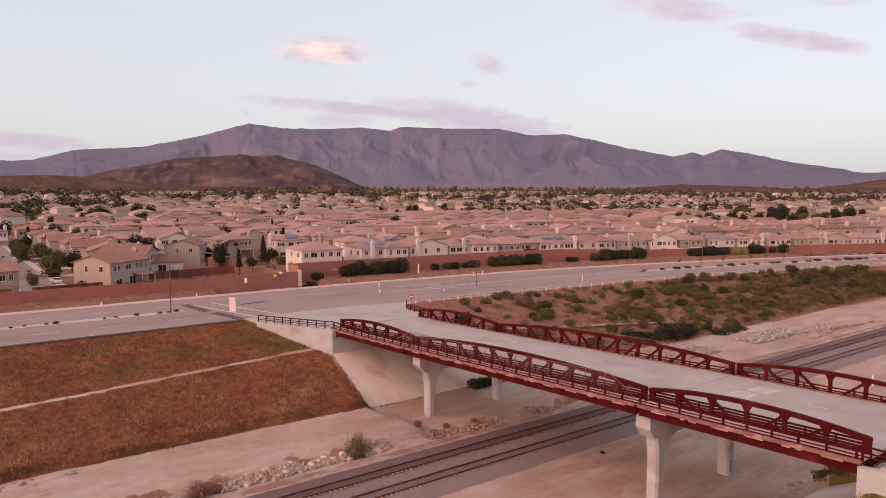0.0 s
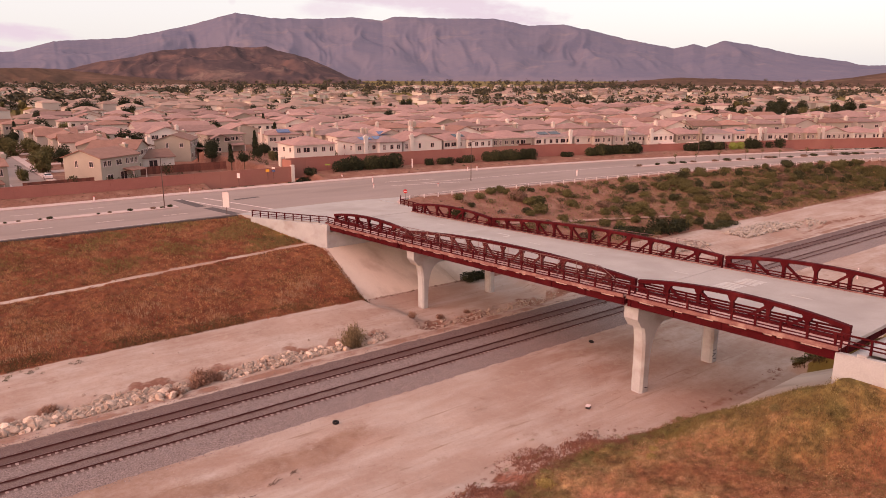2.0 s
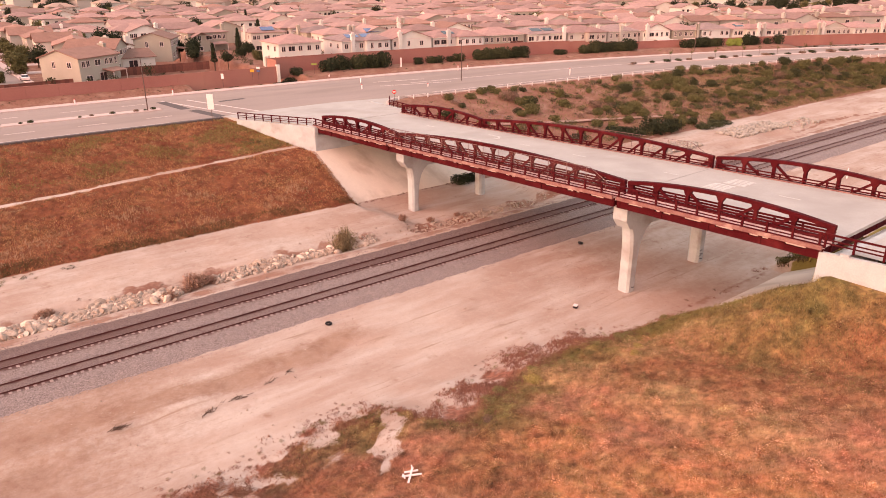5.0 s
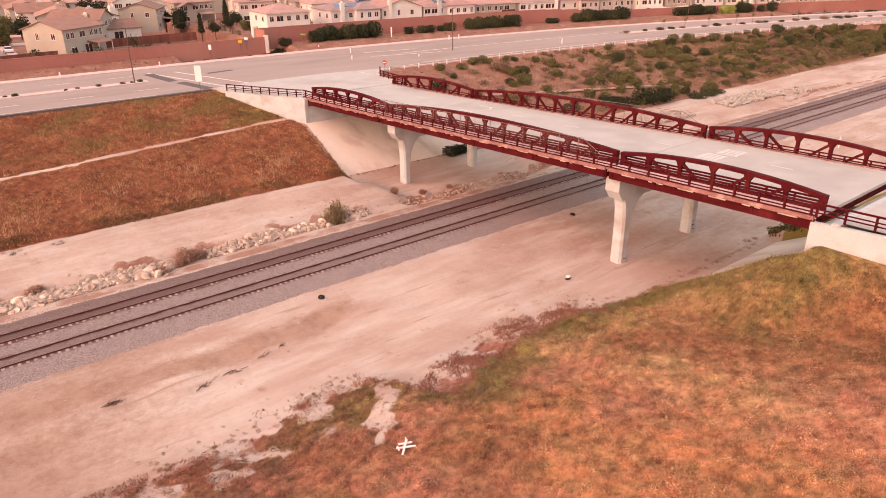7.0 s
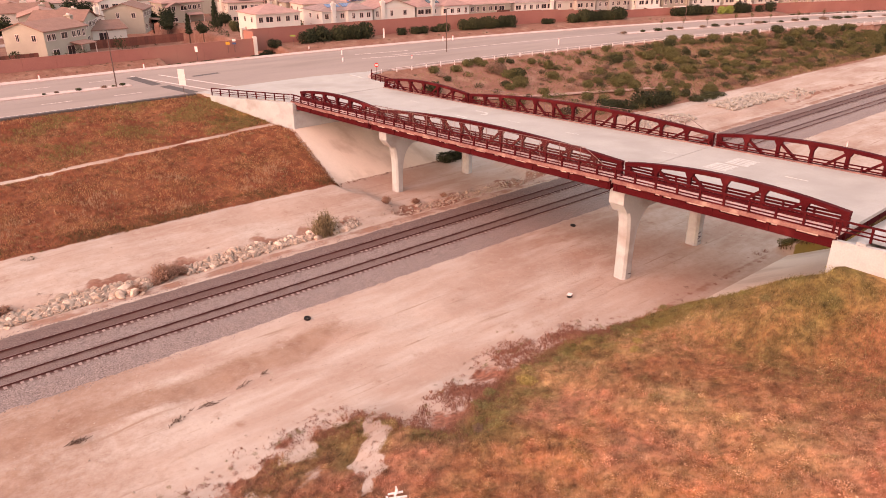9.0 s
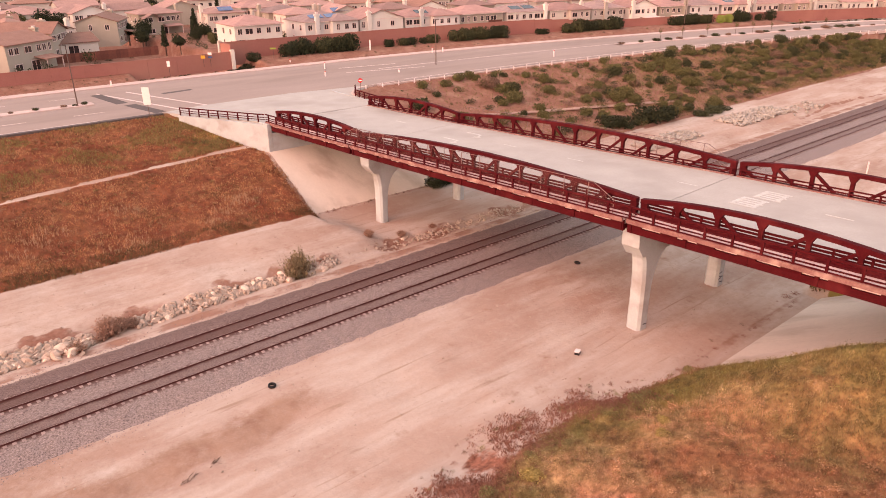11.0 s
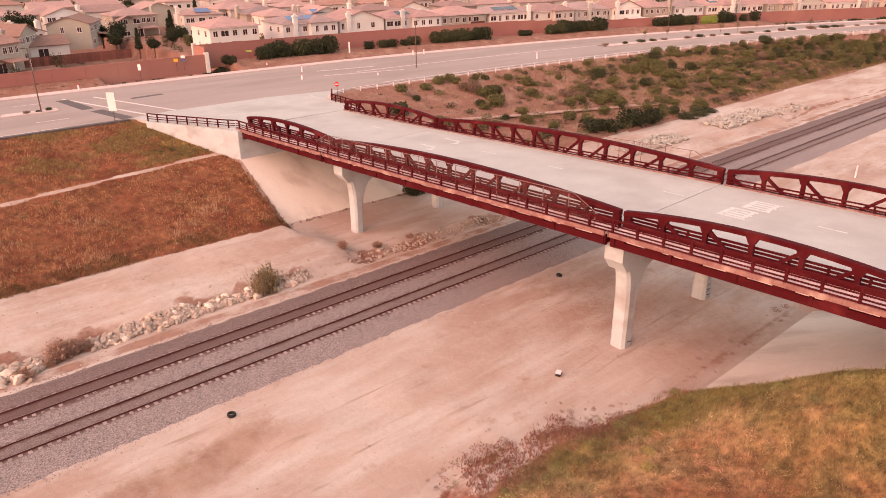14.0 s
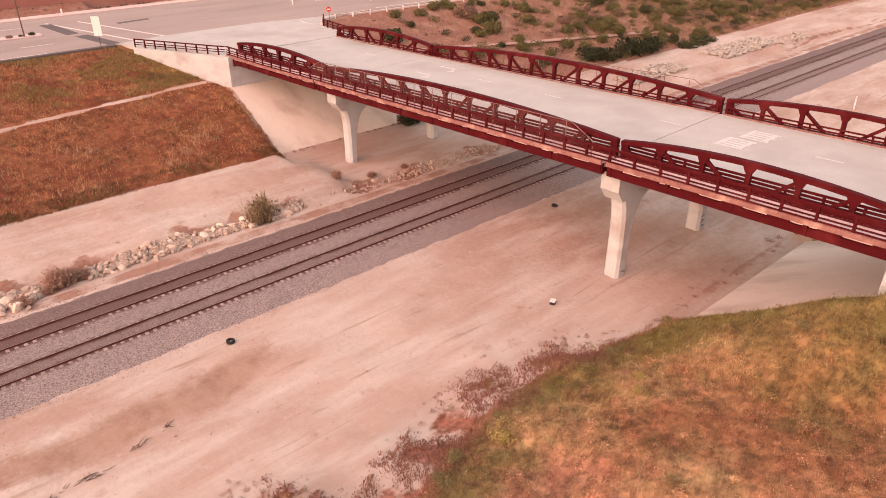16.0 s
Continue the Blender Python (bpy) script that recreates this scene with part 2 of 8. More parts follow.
def rust_and_shade_beside_rails(ma):
    """Rust and oil stains lie along the rails, deepened by painted rail shadow, and over the whole of the older track.
    """
    nt = ma.node_tree
    N, Lk = nt.nodes.new, nt.links.new
    b = nt.nodes["Principled BSDF"]
    col = b.inputs["Base Color"].links[0].from_socket
    tc, sp, nz, add, cr, mx = N("ShaderNodeTexCoord"), N("ShaderNodeSeparateXYZ"), N("ShaderNodeTexNoise"), N("ShaderNodeMath"), N("ShaderNodeValToRGB"), N("ShaderNodeMix")
    Lk(tc.outputs["Object"], sp.inputs[0])
    nz.inputs["Scale"].default_value, nz.inputs["Detail"].default_value = 1.6, 5.0
    Lk(tc.outputs["Object"], nz.inputs["Vector"])
    add.operation = "MULTIPLY_ADD"
    Lk(nz.outputs["Fac"], add.inputs[0])
    add.inputs[1].default_value = 0.9
    Lk(sp.outputs[1], add.inputs[2])
    sc = N("ShaderNodeMapRange")
    sc.inputs["From Min"].default_value, sc.inputs["From Max"].default_value = -3.95, 10.45
    Lk(add.outputs[0], sc.inputs["Value"])
    Lk(sc.outputs[0], cr.inputs["Fac"])
    stops = [(-4.4, 0.0), (-0.55, 0.05), (-0.25, 0.85), (0.15, 0.85), (0.4, 0.42), (1.15, 0.42), (1.38, 0.85), (1.75, 0.8), (2.05, 0.1), (3.85, 0.12), (4.2, 0.92), (4.65, 0.92), (4.85, 0.78), (5.65, 0.78), (5.85, 0.92), (6.3, 0.9), (6.6, 0.5), (8.2, 0.6), (9.1, 0.4), (10, 0.2)]
    while len(cr.color_ramp.elements) < len(stops):
        cr.color_ramp.elements.new(0.5)
    for el, (y, v) in zip(cr.color_ramp.elements, stops):
        el.position, el.color = (y + 4.4) / 14.4, (v, v, v, 1)
    mx.data_type = "RGBA"
    Lk(cr.outputs["Color"], mx.inputs[0])
    Lk(col, mx.inputs[6])
    mx.inputs[7].default_value = (0.095, 0.034, 0.027, 1)
    Lk(mx.outputs[2], b.inputs["Base Color"])


rust_and_shade_beside_rails(M["ballast"])
M["tie"] = mat("concrete_tie", (0.32, 0.26, 0.235), (0.22, 0.175, 0.16), 0.9, spread=0.2)
M["rail"] = mat("rusty_rail_steel", (0.10, 0.030, 0.025), (0.06, 0.02, 0.017), 0.8, metal=0.0, scale=2)
M["railtop"] = mat("bright_rail_head", (0.30, 0.22, 0.20), None, 0.4, metal=0.6)
M["rock"] = mat("riprap_rock", (0.58, 0.40, 0.325), (0.38, 0.235, 0.18), 0.95, scale=1.2, fine=6, bump=0.5, spread=0.45, redden=False)
M["rock_pale"] = mat("whitish_riprap_rock", (0.60, 0.48, 0.42), (0.32, 0.24, 0.20), 0.95, scale=1.2, fine=6, bump=0.5, spread=0.3, redden=False)
M["wallblock"] = mat("red_block_wall", (0.31, 0.135, 0.108), (0.255, 0.108, 0.086), 0.95, scale=0.15, fine=5, bump=0.2, stain=(0.33, 0.16, 0.12), stain_scale=0.05)
M["stucco"] = mat("stucco", (0.56, 0.44, 0.385), (0.49, 0.38, 0.33), 0.95, scale=0.4, fine=8, bump=0.15, spread=0.28, redden=False)
M["stucco_tan"] = mat("tan_stucco", (0.38, 0.295, 0.24), (0.325, 0.25, 0.205), 0.95, scale=0.4, fine=8, bump=0.15, spread=0.12, redden=False)
M["stucco_white"] = mat("pale_stucco", (0.67, 0.555, 0.50), (0.59, 0.485, 0.435), 0.95, scale=0.4, fine=8, bump=0.15, spread=0.12, redden=False)
M["roof"] = mat("clay_roof_tile", (0.325, 0.215, 0.185), (0.24, 0.158, 0.136), 0.95, scale=0.6, fine=3.5, bump=0.5, dist=0.08, spread=0.28)
M["roof_brown"] = mat("brown_roof_tile", (0.31, 0.178, 0.135), (0.225, 0.128, 0.097), 0.95, scale=0.6, fine=3.5, bump=0.5, dist=0.08, spread=0.25)
M["stucco_pale"] = mat("greyish_stucco", (0.55, 0.475, 0.45), (0.48, 0.41, 0.385), 0.95, scale=0.4, fine=8, bump=0.15, spread=0.1, redden=False)
M["roof_rose"] = mat("rose_roof_tile", (0.335, 0.215, 0.187), (0.25, 0.158, 0.137), 0.95, scale=0.6, fine=3.5, bump=0.5, dist=0.08, spread=0.2)
M["roof_grey"] = mat("greyish_roof_tile", (0.285, 0.215, 0.195), (0.20, 0.15, 0.138), 0.95, scale=0.6, fine=3.5, bump=0.5, dist=0.08, spread=0.15)
M["trim"] = mat("white_trim_paint", (0.66, 0.58, 0.53), None, 0.7)
M["glass"] = mat("dark_window_glass", (0.035, 0.03, 0.032), (0.02, 0.018, 0.02), 0.12, spec=0.5, bump=0)
M["solar"] = mat("solar_panel_blue", (0.07, 0.12, 0.24), (0.05, 0.09, 0.19), 0.2, spec=0.6, bump=0)
M["wood"] = mat("red_brown_fence_wood", (0.17, 0.065, 0.045), (0.11, 0.042, 0.03), 0.9, scale=1, fine=9, spread=0.25)
M["pole"] = mat("weathered_pole_steel", (0.13, 0.085, 0.07), None, 0.7, metal=0.2)
M["white"] = mat("white_sheet_metal", (0.70, 0.66, 0.63), (0.60, 0.56, 0.53), 0.5)
M["signred"] = mat("red_sign_face", (0.55, 0.03, 0.03), None, 0.5, bump=0)
M["yellow"] = mat("yellow_sign_face", (0.62, 0.32, 0.03), None, 0.5, bump=0)
M["spray"] = mat("dark_spray_paint", (0.05, 0.045, 0.06), (0.09, 0.08, 0.09), 0.7)
M["rubber"] = mat("black_tyre_rubber", (0.018, 0.016, 0.016), None, 0.85)
M["bark"] = mat("bark", (0.10, 0.06, 0.042), None, 0.95, scale=3)
M["curb"] = mat("pale_kerb_concrete", (0.50, 0.42, 0.38), (0.42, 0.35, 0.31), 0.9, scale=0.5)
M["gutter"] = mat("dusty_gutter_concrete", (0.37, 0.26, 0.21), (0.28, 0.185, 0.15), 0.95, scale=0.6, fine=6)
M["leaf"] = island_mat("dark_green_leaves", (0.028, 0.028, 0.014), (0.066, 0.060, 0.027))
M["leaf_dark"] = island_mat("deep_green_leaves", (0.016, 0.018, 0.010), (0.042, 0.042, 0.02))
M["leaf_olive"] = island_mat("olive_leaves", (0.068, 0.056, 0.023), (0.15, 0.118, 0.048))
M["leaf_lime"] = island_mat("lime_green_leaves", (0.16, 0.19, 0.04), (0.26, 0.27, 0.07))
M["leaf_dry"] = island_mat("dry_brown_twigs", (0.13, 0.068, 0.048), (0.24, 0.13, 0.095))
M["leaf_straw"] = island_mat("straw_stems", (0.24, 0.115, 0.068), (0.46, 0.27, 0.16))
M["leaf_rust"] = island_mat("rusty_dry_stems", (0.17, 0.05, 0.033), (0.31, 0.11, 0.07))
M["leaf_sage"] = island_mat("sage_stems", (0.14, 0.10, 0.045), (0.27, 0.19, 0.085))
M["leaf_yellow"] = island_mat("yellow_flowering_leaves", (0.25, 0.165, 0.055), (0.48, 0.32, 0.12))


def ground_mat():
    ma = bpy.data.materials.new("bare_ground")
    ma.use_nodes = True
    nt = ma.node_tree
    N, Lk = nt.nodes.new, nt.links.new
    b = nt.nodes["Principled BSDF"]
    b.inputs["Roughness"].default_value, b.inputs["Specular IOR Level"].default_value = 0.95, 0.1
    tc, at = N("ShaderNodeTexCoord"), N("ShaderNodeAttribute")
    at.attribute_name = "cover"
    sp = N("ShaderNodeSeparateColor")
    Lk(at.outputs["Color"], sp.inputs[0])

    def nz(scale, detail=5.0, rough=0.6):
        n = N("ShaderNodeTexNoise")
        n.inputs["Scale"].default_value, n.inputs["Detail"].default_value, n.inputs["Roughness"].default_value = scale, detail, rough
        Lk(tc.outputs["Object"], n.inputs["Vector"])
        return n.outputs["Fac"]

    def span(v, lo, hi):
        r = N("ShaderNodeMapRange")
        r.interpolation_type = "SMOOTHSTEP"
        r.inputs["From Min"].default_value, r.inputs["From Max"].default_value = lo, hi
        Lk(v, r.inputs["Value"])
        return r.outputs[0]

    def mix(f, a, c):
        mx = N("ShaderNodeMix")
        mx.data_type = "RGBA"
        Lk(f, mx.inputs[0])
        for i, v in ((6, a), (7, c)):
            if isinstance(v, tuple):
                mx.inputs[i].default_value = (*v, 1)
            else:
                Lk(v, mx.inputs[i])
        return mx.outputs[2]

    def edge(channel, wobble):
        s = N("ShaderNodeMath")
        s.operation = "MULTIPLY_ADD"
        Lk(wobble, s.inputs[0])
        s.inputs[1].default_value = 0.9
        Lk(channel, s.inputs[2])
        return span(s.outputs[0], 0.82, 1.06)

    big, mid, small = nz(0.06), nz(0.35), nz(2.2)
    lane = N("ShaderNodeMapping")
    lane.inputs["Scale"].default_value = (0.06, 0.22, 0.22)
    lane.inputs["Rotation"].default_value = (0, 0, radians(3))
    Lk(tc.outputs["Object"], lane.inputs["Vector"])
    streak = N("ShaderNodeTexNoise")
    streak.inputs["Scale"].default_value, streak.inputs["Detail"].default_value, streak.inputs["Roughness"].default_value = 1.0, 7.0, 0.65
    Lk(lane.outputs[0], streak.inputs["Vector"])
    dirt = mix(span(big, 0.35, 0.65), (0.42, 0.264, 0.216), (0.355, 0.201, 0.158))
    dirt = mix(span(streak.outputs["Fac"], 0.38, 0.66), dirt, (0.48, 0.345, 0.297))
    dirt = mix(span(mid, 0.60, 0.8), dirt, (0.29, 0.145, 0.105))
    dirt = mix(span(nz(0.9, 8.0, 0.7), 0.5, 0.78), dirt, (0.44, 0.30, 0.247))
    fine_lane = N("ShaderNodeMapping")
    fine_lane.inputs["Scale"].default_value, fine_lane.inputs["Rotation"].default_value = (0.09, 1.5, 1.5), (0, 0, radians(-4))
    Lk(tc.outputs["Object"], fine_lane.inputs["Vector"])
    rut = N("ShaderNodeTexNoise")
    rut.inputs["Scale"].default_value, rut.inputs["Detail"].default_value, rut.inputs["Distortion"].default_value = 1.0, 4.0, 0.6
    Lk(fine_lane.outputs[0], rut.inputs["Vector"])
    dirt = mix(span(rut.outputs["Fac"], 0.6, 0.74), dirt, (0.33, 0.20, 0.155))
    dirt = mix(span(nz(5.0, 4.0), 0.66, 0.74), dirt, (0.17, 0.09, 0.065))
    tone = N("ShaderNodeAttribute")
    tone.attribute_name = "tone"
    warm = mix(span(mid, 0.35, 0.7), (0.325, 0.175, 0.128), (0.25, 0.12, 0.083))
    rag = N("ShaderNodeMath")
    rag.operation = "MULTIPLY_ADD"
    Lk(nz(1.1, 8.0, 0.72), rag.inputs[0])
    rag.inputs[1].default_value = 1.5
    Lk(tone.outputs["Fac"], rag.inputs[2])
    dirt = mix(span(rag.outputs[0], 0.92, 2.0), dirt, warm)
    dirt = mix(span(nz(1.7, 6.0, 0.7), 0.56, 0.8), dirt, (0.36, 0.235, 0.195))
    grass = mix(span(mid, 0.35, 0.65), (0.185, 0.046, 0.026), (0.29, 0.095, 0.05))
    grass = mix(span(small, 0.45, 0.8), grass, (0.12, 0.05, 0.028))
    growth = N("ShaderNodeAttribute")
    growth.attribute_name = "growth"
    shade = N("ShaderNodeHueSaturation")
    shade.inputs["Value"].default_value = 0.46
    Lk(growth.outputs["Color"], shade.inputs["Color"])
    straw = mix(span(small, 0.35, 0.7), growth.outputs["Color"], shade.outputs[0])
    grass = mix(at.outputs["Alpha"], grass, straw)
    green = mix(span(mid, 0.4, 0.7), (0.20, 0.125, 0.036), (0.13, 0.095, 0.03))
    soil = mix(span(small, 0.4, 0.8), (0.26, 0.105, 0.075), (0.165, 0.068, 0.046))
    soil = mix(span(mid, 0.45, 0.7), soil, (0.31, 0.15, 0.11))
    col = mix(edge(sp.outputs[2], mid), dirt, soil)
    turf = mix(edge(sp.outputs[1], nz(0.16)), grass, green)
    col = mix(edge(sp.outputs[0], nz(0.8, 6.0)), col, turf)
    Lk(col, b.inputs["Base Color"])
    bp = N("ShaderNodeBump")
    bp.inputs["Strength"].default_value, bp.inputs["Distance"].default_value = 0.5, 0.12
    Lk(small, bp.inputs["Height"])
    Lk(bp.outputs[0], b.inputs["Normal"])
    return ma


M["ground"] = ground_mat()


# ---- building helpers ----
class MB:
    """Gathers vertices and faces for one mesh."""

    def __init__(self):
        self.v, self.f, self.s = [], [], []

    def poly(self, pts, faces, slot=0):
        n = len(self.v)
        self.v.extend(tuple(p) for p in pts)
        for f in faces:
            self.f.append(tuple(n + i for i in f))
            self.s.append(slot)
        return self

    def box(self, x0, x1, y0, y1, z0, z1, slot=0):
        return self.poly([(x, y, z) for z in (z0, z1) for y in (y0, y1) for x in (x0, x1)],
                         [(0, 2, 3, 1), (4, 5, 7, 6), (0, 1, 5, 4), (2, 6, 7, 3), (0, 4, 6, 2), (1, 3, 7, 5)], slot)

    def beam(self, a, b, w, h, slot=0, up=(0, 0, 1)):
        """A bar from a to b, w wide across, h deep along up."""
        a, b, up = Vector(a), Vector(b), Vector(up)
        d = (b - a).normalized()
        side = d.cross(up).normalized()
        u = side.cross(d).normalized()
        pts = [p + side * sx * w / 2 + u * su * h / 2 for p in (a, b) for su in (-1, 1) for sx in (-1, 1)]
        return self.poly(pts, [(0, 1, 3, 2), (4, 6, 7, 5), (0, 4, 5, 1), (2, 3, 7, 6), (0, 2, 6, 4), (1, 5, 7, 3)], slot)

    def prism(self, outline, axis, lo, hi, slot=0):
        """An outline in the plane across the axis (0 x: (y, z); 1 y: (x, z); 2 z: (x, y)), drawn out from lo to hi."""
        n = len(outline)
        put = {0: lambda p, t: (t, p[0], p[1]), 1: lambda p, t: (p[0], t, p[1]), 2: lambda p, t: (p[0], p[1], t)}[axis]
        pts = [put(p, lo) for p in outline] + [put(p, hi) for p in outline]
        faces = [tuple(range(n - 1, -1, -1)), tuple(range(n, 2 * n))] + [(i, (i + 1) % n, n + (i + 1) % n, n + i) for i in range(n)]
        return self.poly(pts, faces, slot)

    def cyl(self, a, b, r0, r1, n=8, slot=0):
        a, b = Vector(a), Vector(b)
        d = (b - a).normalized()
        side = d.cross(Vector((0, 0, 1)) if abs(d.z) < 0.9 else Vector((1, 0, 0))).normalized()
        u = side.cross(d)
        pts = [p + (side * math.cos(2 * math.pi * i / n) + u * math.sin(2 * math.pi * i / n)) * r for p, r in ((a, r0), (b, r1)) for i in range(n)]
        faces = [tuple(range(n)), tuple(range(2 * n - 1, n - 1, -1))] + [(i, n + i, n + (i + 1) % n, (i + 1) % n) for i in range(n)]
        return self.poly(pts, faces, slot)

    def strip(self, rows, slot=0):
        """A sheet through rows of points of equal length."""
        k = len(rows[0])
        return self.poly([p for r in rows for p in r],
                         [(i * k + j, i * k + j + 1, (i + 1) * k + j + 1, (i + 1) * k + j) for i in range(len(rows) - 1) for j in range(k - 1)], slot)

    def mesh(self, name, mats, smooth=False):
        me = bpy.data.meshes.new(name)
        me.from_pydata(self.v, [], self.f)
        for ma in (mats if isinstance(mats, (list, tuple)) else [mats]):
            me.materials.append(ma)
        me.polygons.foreach_set("material_index", self.s)
        bm = bmesh.new()
        bm.from_mesh(me)
        bmesh.ops.recalc_face_normals(bm, faces=bm.faces)
        bm.to_mesh(me)
        bm.free()
        if smooth:
            me.polygons.foreach_set("use_smooth", [True] * len(me.polygons))
        return me


def part(name, mb, material, parent, label="", at=None, smooth=False):
    """One mesh as a part under a thing or a part; at: its pose there."""
    ob = new(name, mb.mesh(name, material, smooth) if isinstance(mb, MB) else mb)
    ob.parent = parent
    if at is not None:
        ob.matrix_basis = at
    return tagged(ob, label)


def thing(name, place, label, category, group="", turn=0.0):
    ob = new(name)
    ob.empty_display_size = 0.3
    ob.matrix_basis = pose(*place, 0, 0, turn)
    return tagged(ob, label, category, group)


def setting(name, mb, material, label="", category="", smooth=False):
    ob = new(name, mb.mesh(name, material, smooth))
    return tagged(ob, label, category, kind="structure")


def lerp_table(table, v):
    return float(np.interp(v, [p[0] for p in table], [p[1] for p in table]))


def sstep(a, b, v):
    t = np.clip((v - a) / (b - a), 0, 1)
    return t * t * (3 - 2 * t)


# ---- the lie of the land ----
DECK = [(-140, 13.4), (-60, 12.6), (-38, 11.95), (-17.6, 11.32), (3, 10.5), (22.6, 9.78), (36, 9.3), (46, 9.1), (60, 9.0), (120, 9.0)]


def deck_z(y):
    return lerp_table(DECK, y)


def bend(x, k):
    """How far the avenue has swung towards the railway at x."""
    return np.maximum(0, np.asarray(x, float) - 5) ** 2 / k


def road_near(x):
    return 61.5 - 2.0 * sstep(-12, 25, np.asarray(x, float)) - bend(x, 1400)


def road_far(x):
    return 90.8 - bend(x, 1100)


def wall_line(x):
    return np.where(np.asarray(x) < 15.6, 99.0, 104.5 - bend(x, 1100))


WING_A, WING_B = (-4.4, 43.3), (-11.4, 58.0)


EDGE = [(-62, -20.5), (-45, -20.7), (-40, -19.3), (-35.5, -18.9), (-33.4, -20.3), (-32.2, -25.3), (-29.5, -24.4), (-26.9, -23.0), (-22, -21.3), (-16, -20.7), (-12, -21.3), (-6, -23.9), (-2, -25.8)]


def grass_edge(x):
    """Where the growth of the near bank ends against the bare dirt."""
    return np.interp(x, [p[0] for p in EDGE], [p[1] for p in EDGE])


def foot_strip(x):
    """Width of the patchy weeds and bare dirt below the closed grass."""
    x = np.asarray(x, float)
    return 1.0 + 1.9 * sstep(-33, -31, x) * (1 - sstep(-13, -7, x))


def bank_in(x, y):
    """How far inside the closed grass of the near bank a place lies."""
    return grass_edge(x) - foot_strip(x) - y


PALETTE = {"orange": (0.50, 0.198, 0.092), "pink": (0.465, 0.178, 0.108), "straw": (0.44, 0.225, 0.11), "olive": (0.24, 0.136, 0.055), "green": (0.205, 0.132, 0.048), "brown": (0.33, 0.13, 0.064), "rust": (0.32, 0.112, 0.074)}
# where each growth prevails on the near bank: x, y, reach
GROWTH = [(-30, -36, 2.2, "orange"), (-25, -35.5, 1.6, "orange"), (-21, -38.5, 2.0, "straw"), (-20.5, -45, 2.5, "straw"), (-25, -40, 2.5, "pink"), (-28, -45, 3.5, "orange"), (-26, -26.5, 2.2, "olive"), (-16, -25.5, 2.2, "green"),
          (-6, -26.5, 2.5, "green"), (-4, -33, 2.5, "green"), (-4.5, -39, 2.5, "green"), (-9, -32.5, 2.2, "straw"), (-9, -44, 3.0, "brown"), (-24.5, -33, 2.0, "pink"), (-35, -34.5, 2.6, "brown"), (-38.5, -27.5, 1.8, "rust"), (-36, -25.0, 1.8, "olive"), (-42, -29.5, 2.5, "brown"), (-41, -23.5, 2.0, "olive"), (-35.5, -29.5, 1.6, "pink"),
          (-19, -28.5, 2.0, "straw"), (-14, -34.5, 3.0, "brown"), (-9.5, -39.5, 2.0, "olive"), (-15, -46, 3.5, "brown"), (-19.5, -48, 3.0, "pink"), (-45, -25, 4.0, "rust"), (-55, -30, 6.0, "brown"), (-45, -36, 4.0, "pink"), (-30, -29.5, 2.2, "olive"), (-14, -29.5, 1.8, "straw")]


def cover_patch(x, y):
    """Share of ground covered: the west end of the near bank is patchy, with bare dirt between."""
    x, y = np.asarray(x, float), np.asarray(y, float)
    p = np.sin(x * 0.95 + 1.1 * np.sin(y * 0.8)) * np.sin(y * 0.9 + 1.2 * np.sin(x * 0.7)) + 0.5 * np.sin(x * 2.3 + y * 1.1) * np.sin(y * 2.0 - x * 0.6)
    west = 1 - sstep(-34.5, -31.5, x)
    low = 1 - sstep(3.0, 8.0, bank_in(x, y))
    return 1 - west * low * (1 - sstep(-0.45, 0.15, p))


def growth_colour(x, y):
    """Colour of the growth on the near bank, in broad drifts."""
    x, y = np.asarray(x, float), np.asarray(y, float)
    u = x + 0.9 * np.sin(y * 0.9 + 1.3 * np.sin(x * 0.5)) + 0.5 * np.sin(y * 2.1 + x)
    v = y + 0.9 * np.sin(x * 0.8 + 1.1 * np.sin(y * 0.6)) + 0.5 * np.sin(x * 2.3 - y)
    tot, w = np.zeros(x.shape + (3,)), np.zeros(x.shape)
    for gx, gy, r, key in GROWTH:
        k = np.exp(-((u - gx) ** 2 + (v - gy) ** 2) / (1.6 * r * r)) + 1e-4 / (1 + (u - gx) ** 2 + (v - gy) ** 2)
        tot += k[..., None] * np.array(PALETTE[key])
        w += k
    c = tot / w[..., None]
    m = 1 + 0.2 * np.sin(x * 1.7 + 2 * np.sin(y * 1.1)) * np.sin(y * 1.9 + np.sin(x * 1.3)) + 0.3 * np.sin(x * 4.3 + y * 1.7 + 2 * np.sin(y * 2.2)) * np.sin(y * 3.9 - x + 1.5 * np.sin(x * 2.7)) + 0.2 * np.sin(x * 9.1 + 3 * np.sin(y * 3.3)) * np.sin(y * 8.3 + 3 * np.sin(x * 2.9))
    q = np.sin(x * 1.15 + 2.2 * np.sin(y * 0.7 + 1)) * np.sin(y * 1.25 + 1.8 * np.sin(x * 0.9)) + 0.6 * np.sin(x * 2.9 + 2 * np.sin(y * 1.7)) * np.sin(y * 3.1 - x)
    c = c * np.stack([1 + 0.05 * q, 1 - 0.05 * q, 1 - 0.03 * q], -1)
    red = np.clip(1 - bank_in(x, y) / 1.5, 0, 1)[..., None]
    return c * m[..., None] * (1 - red) + np.array(PALETTE["rust"]) * red


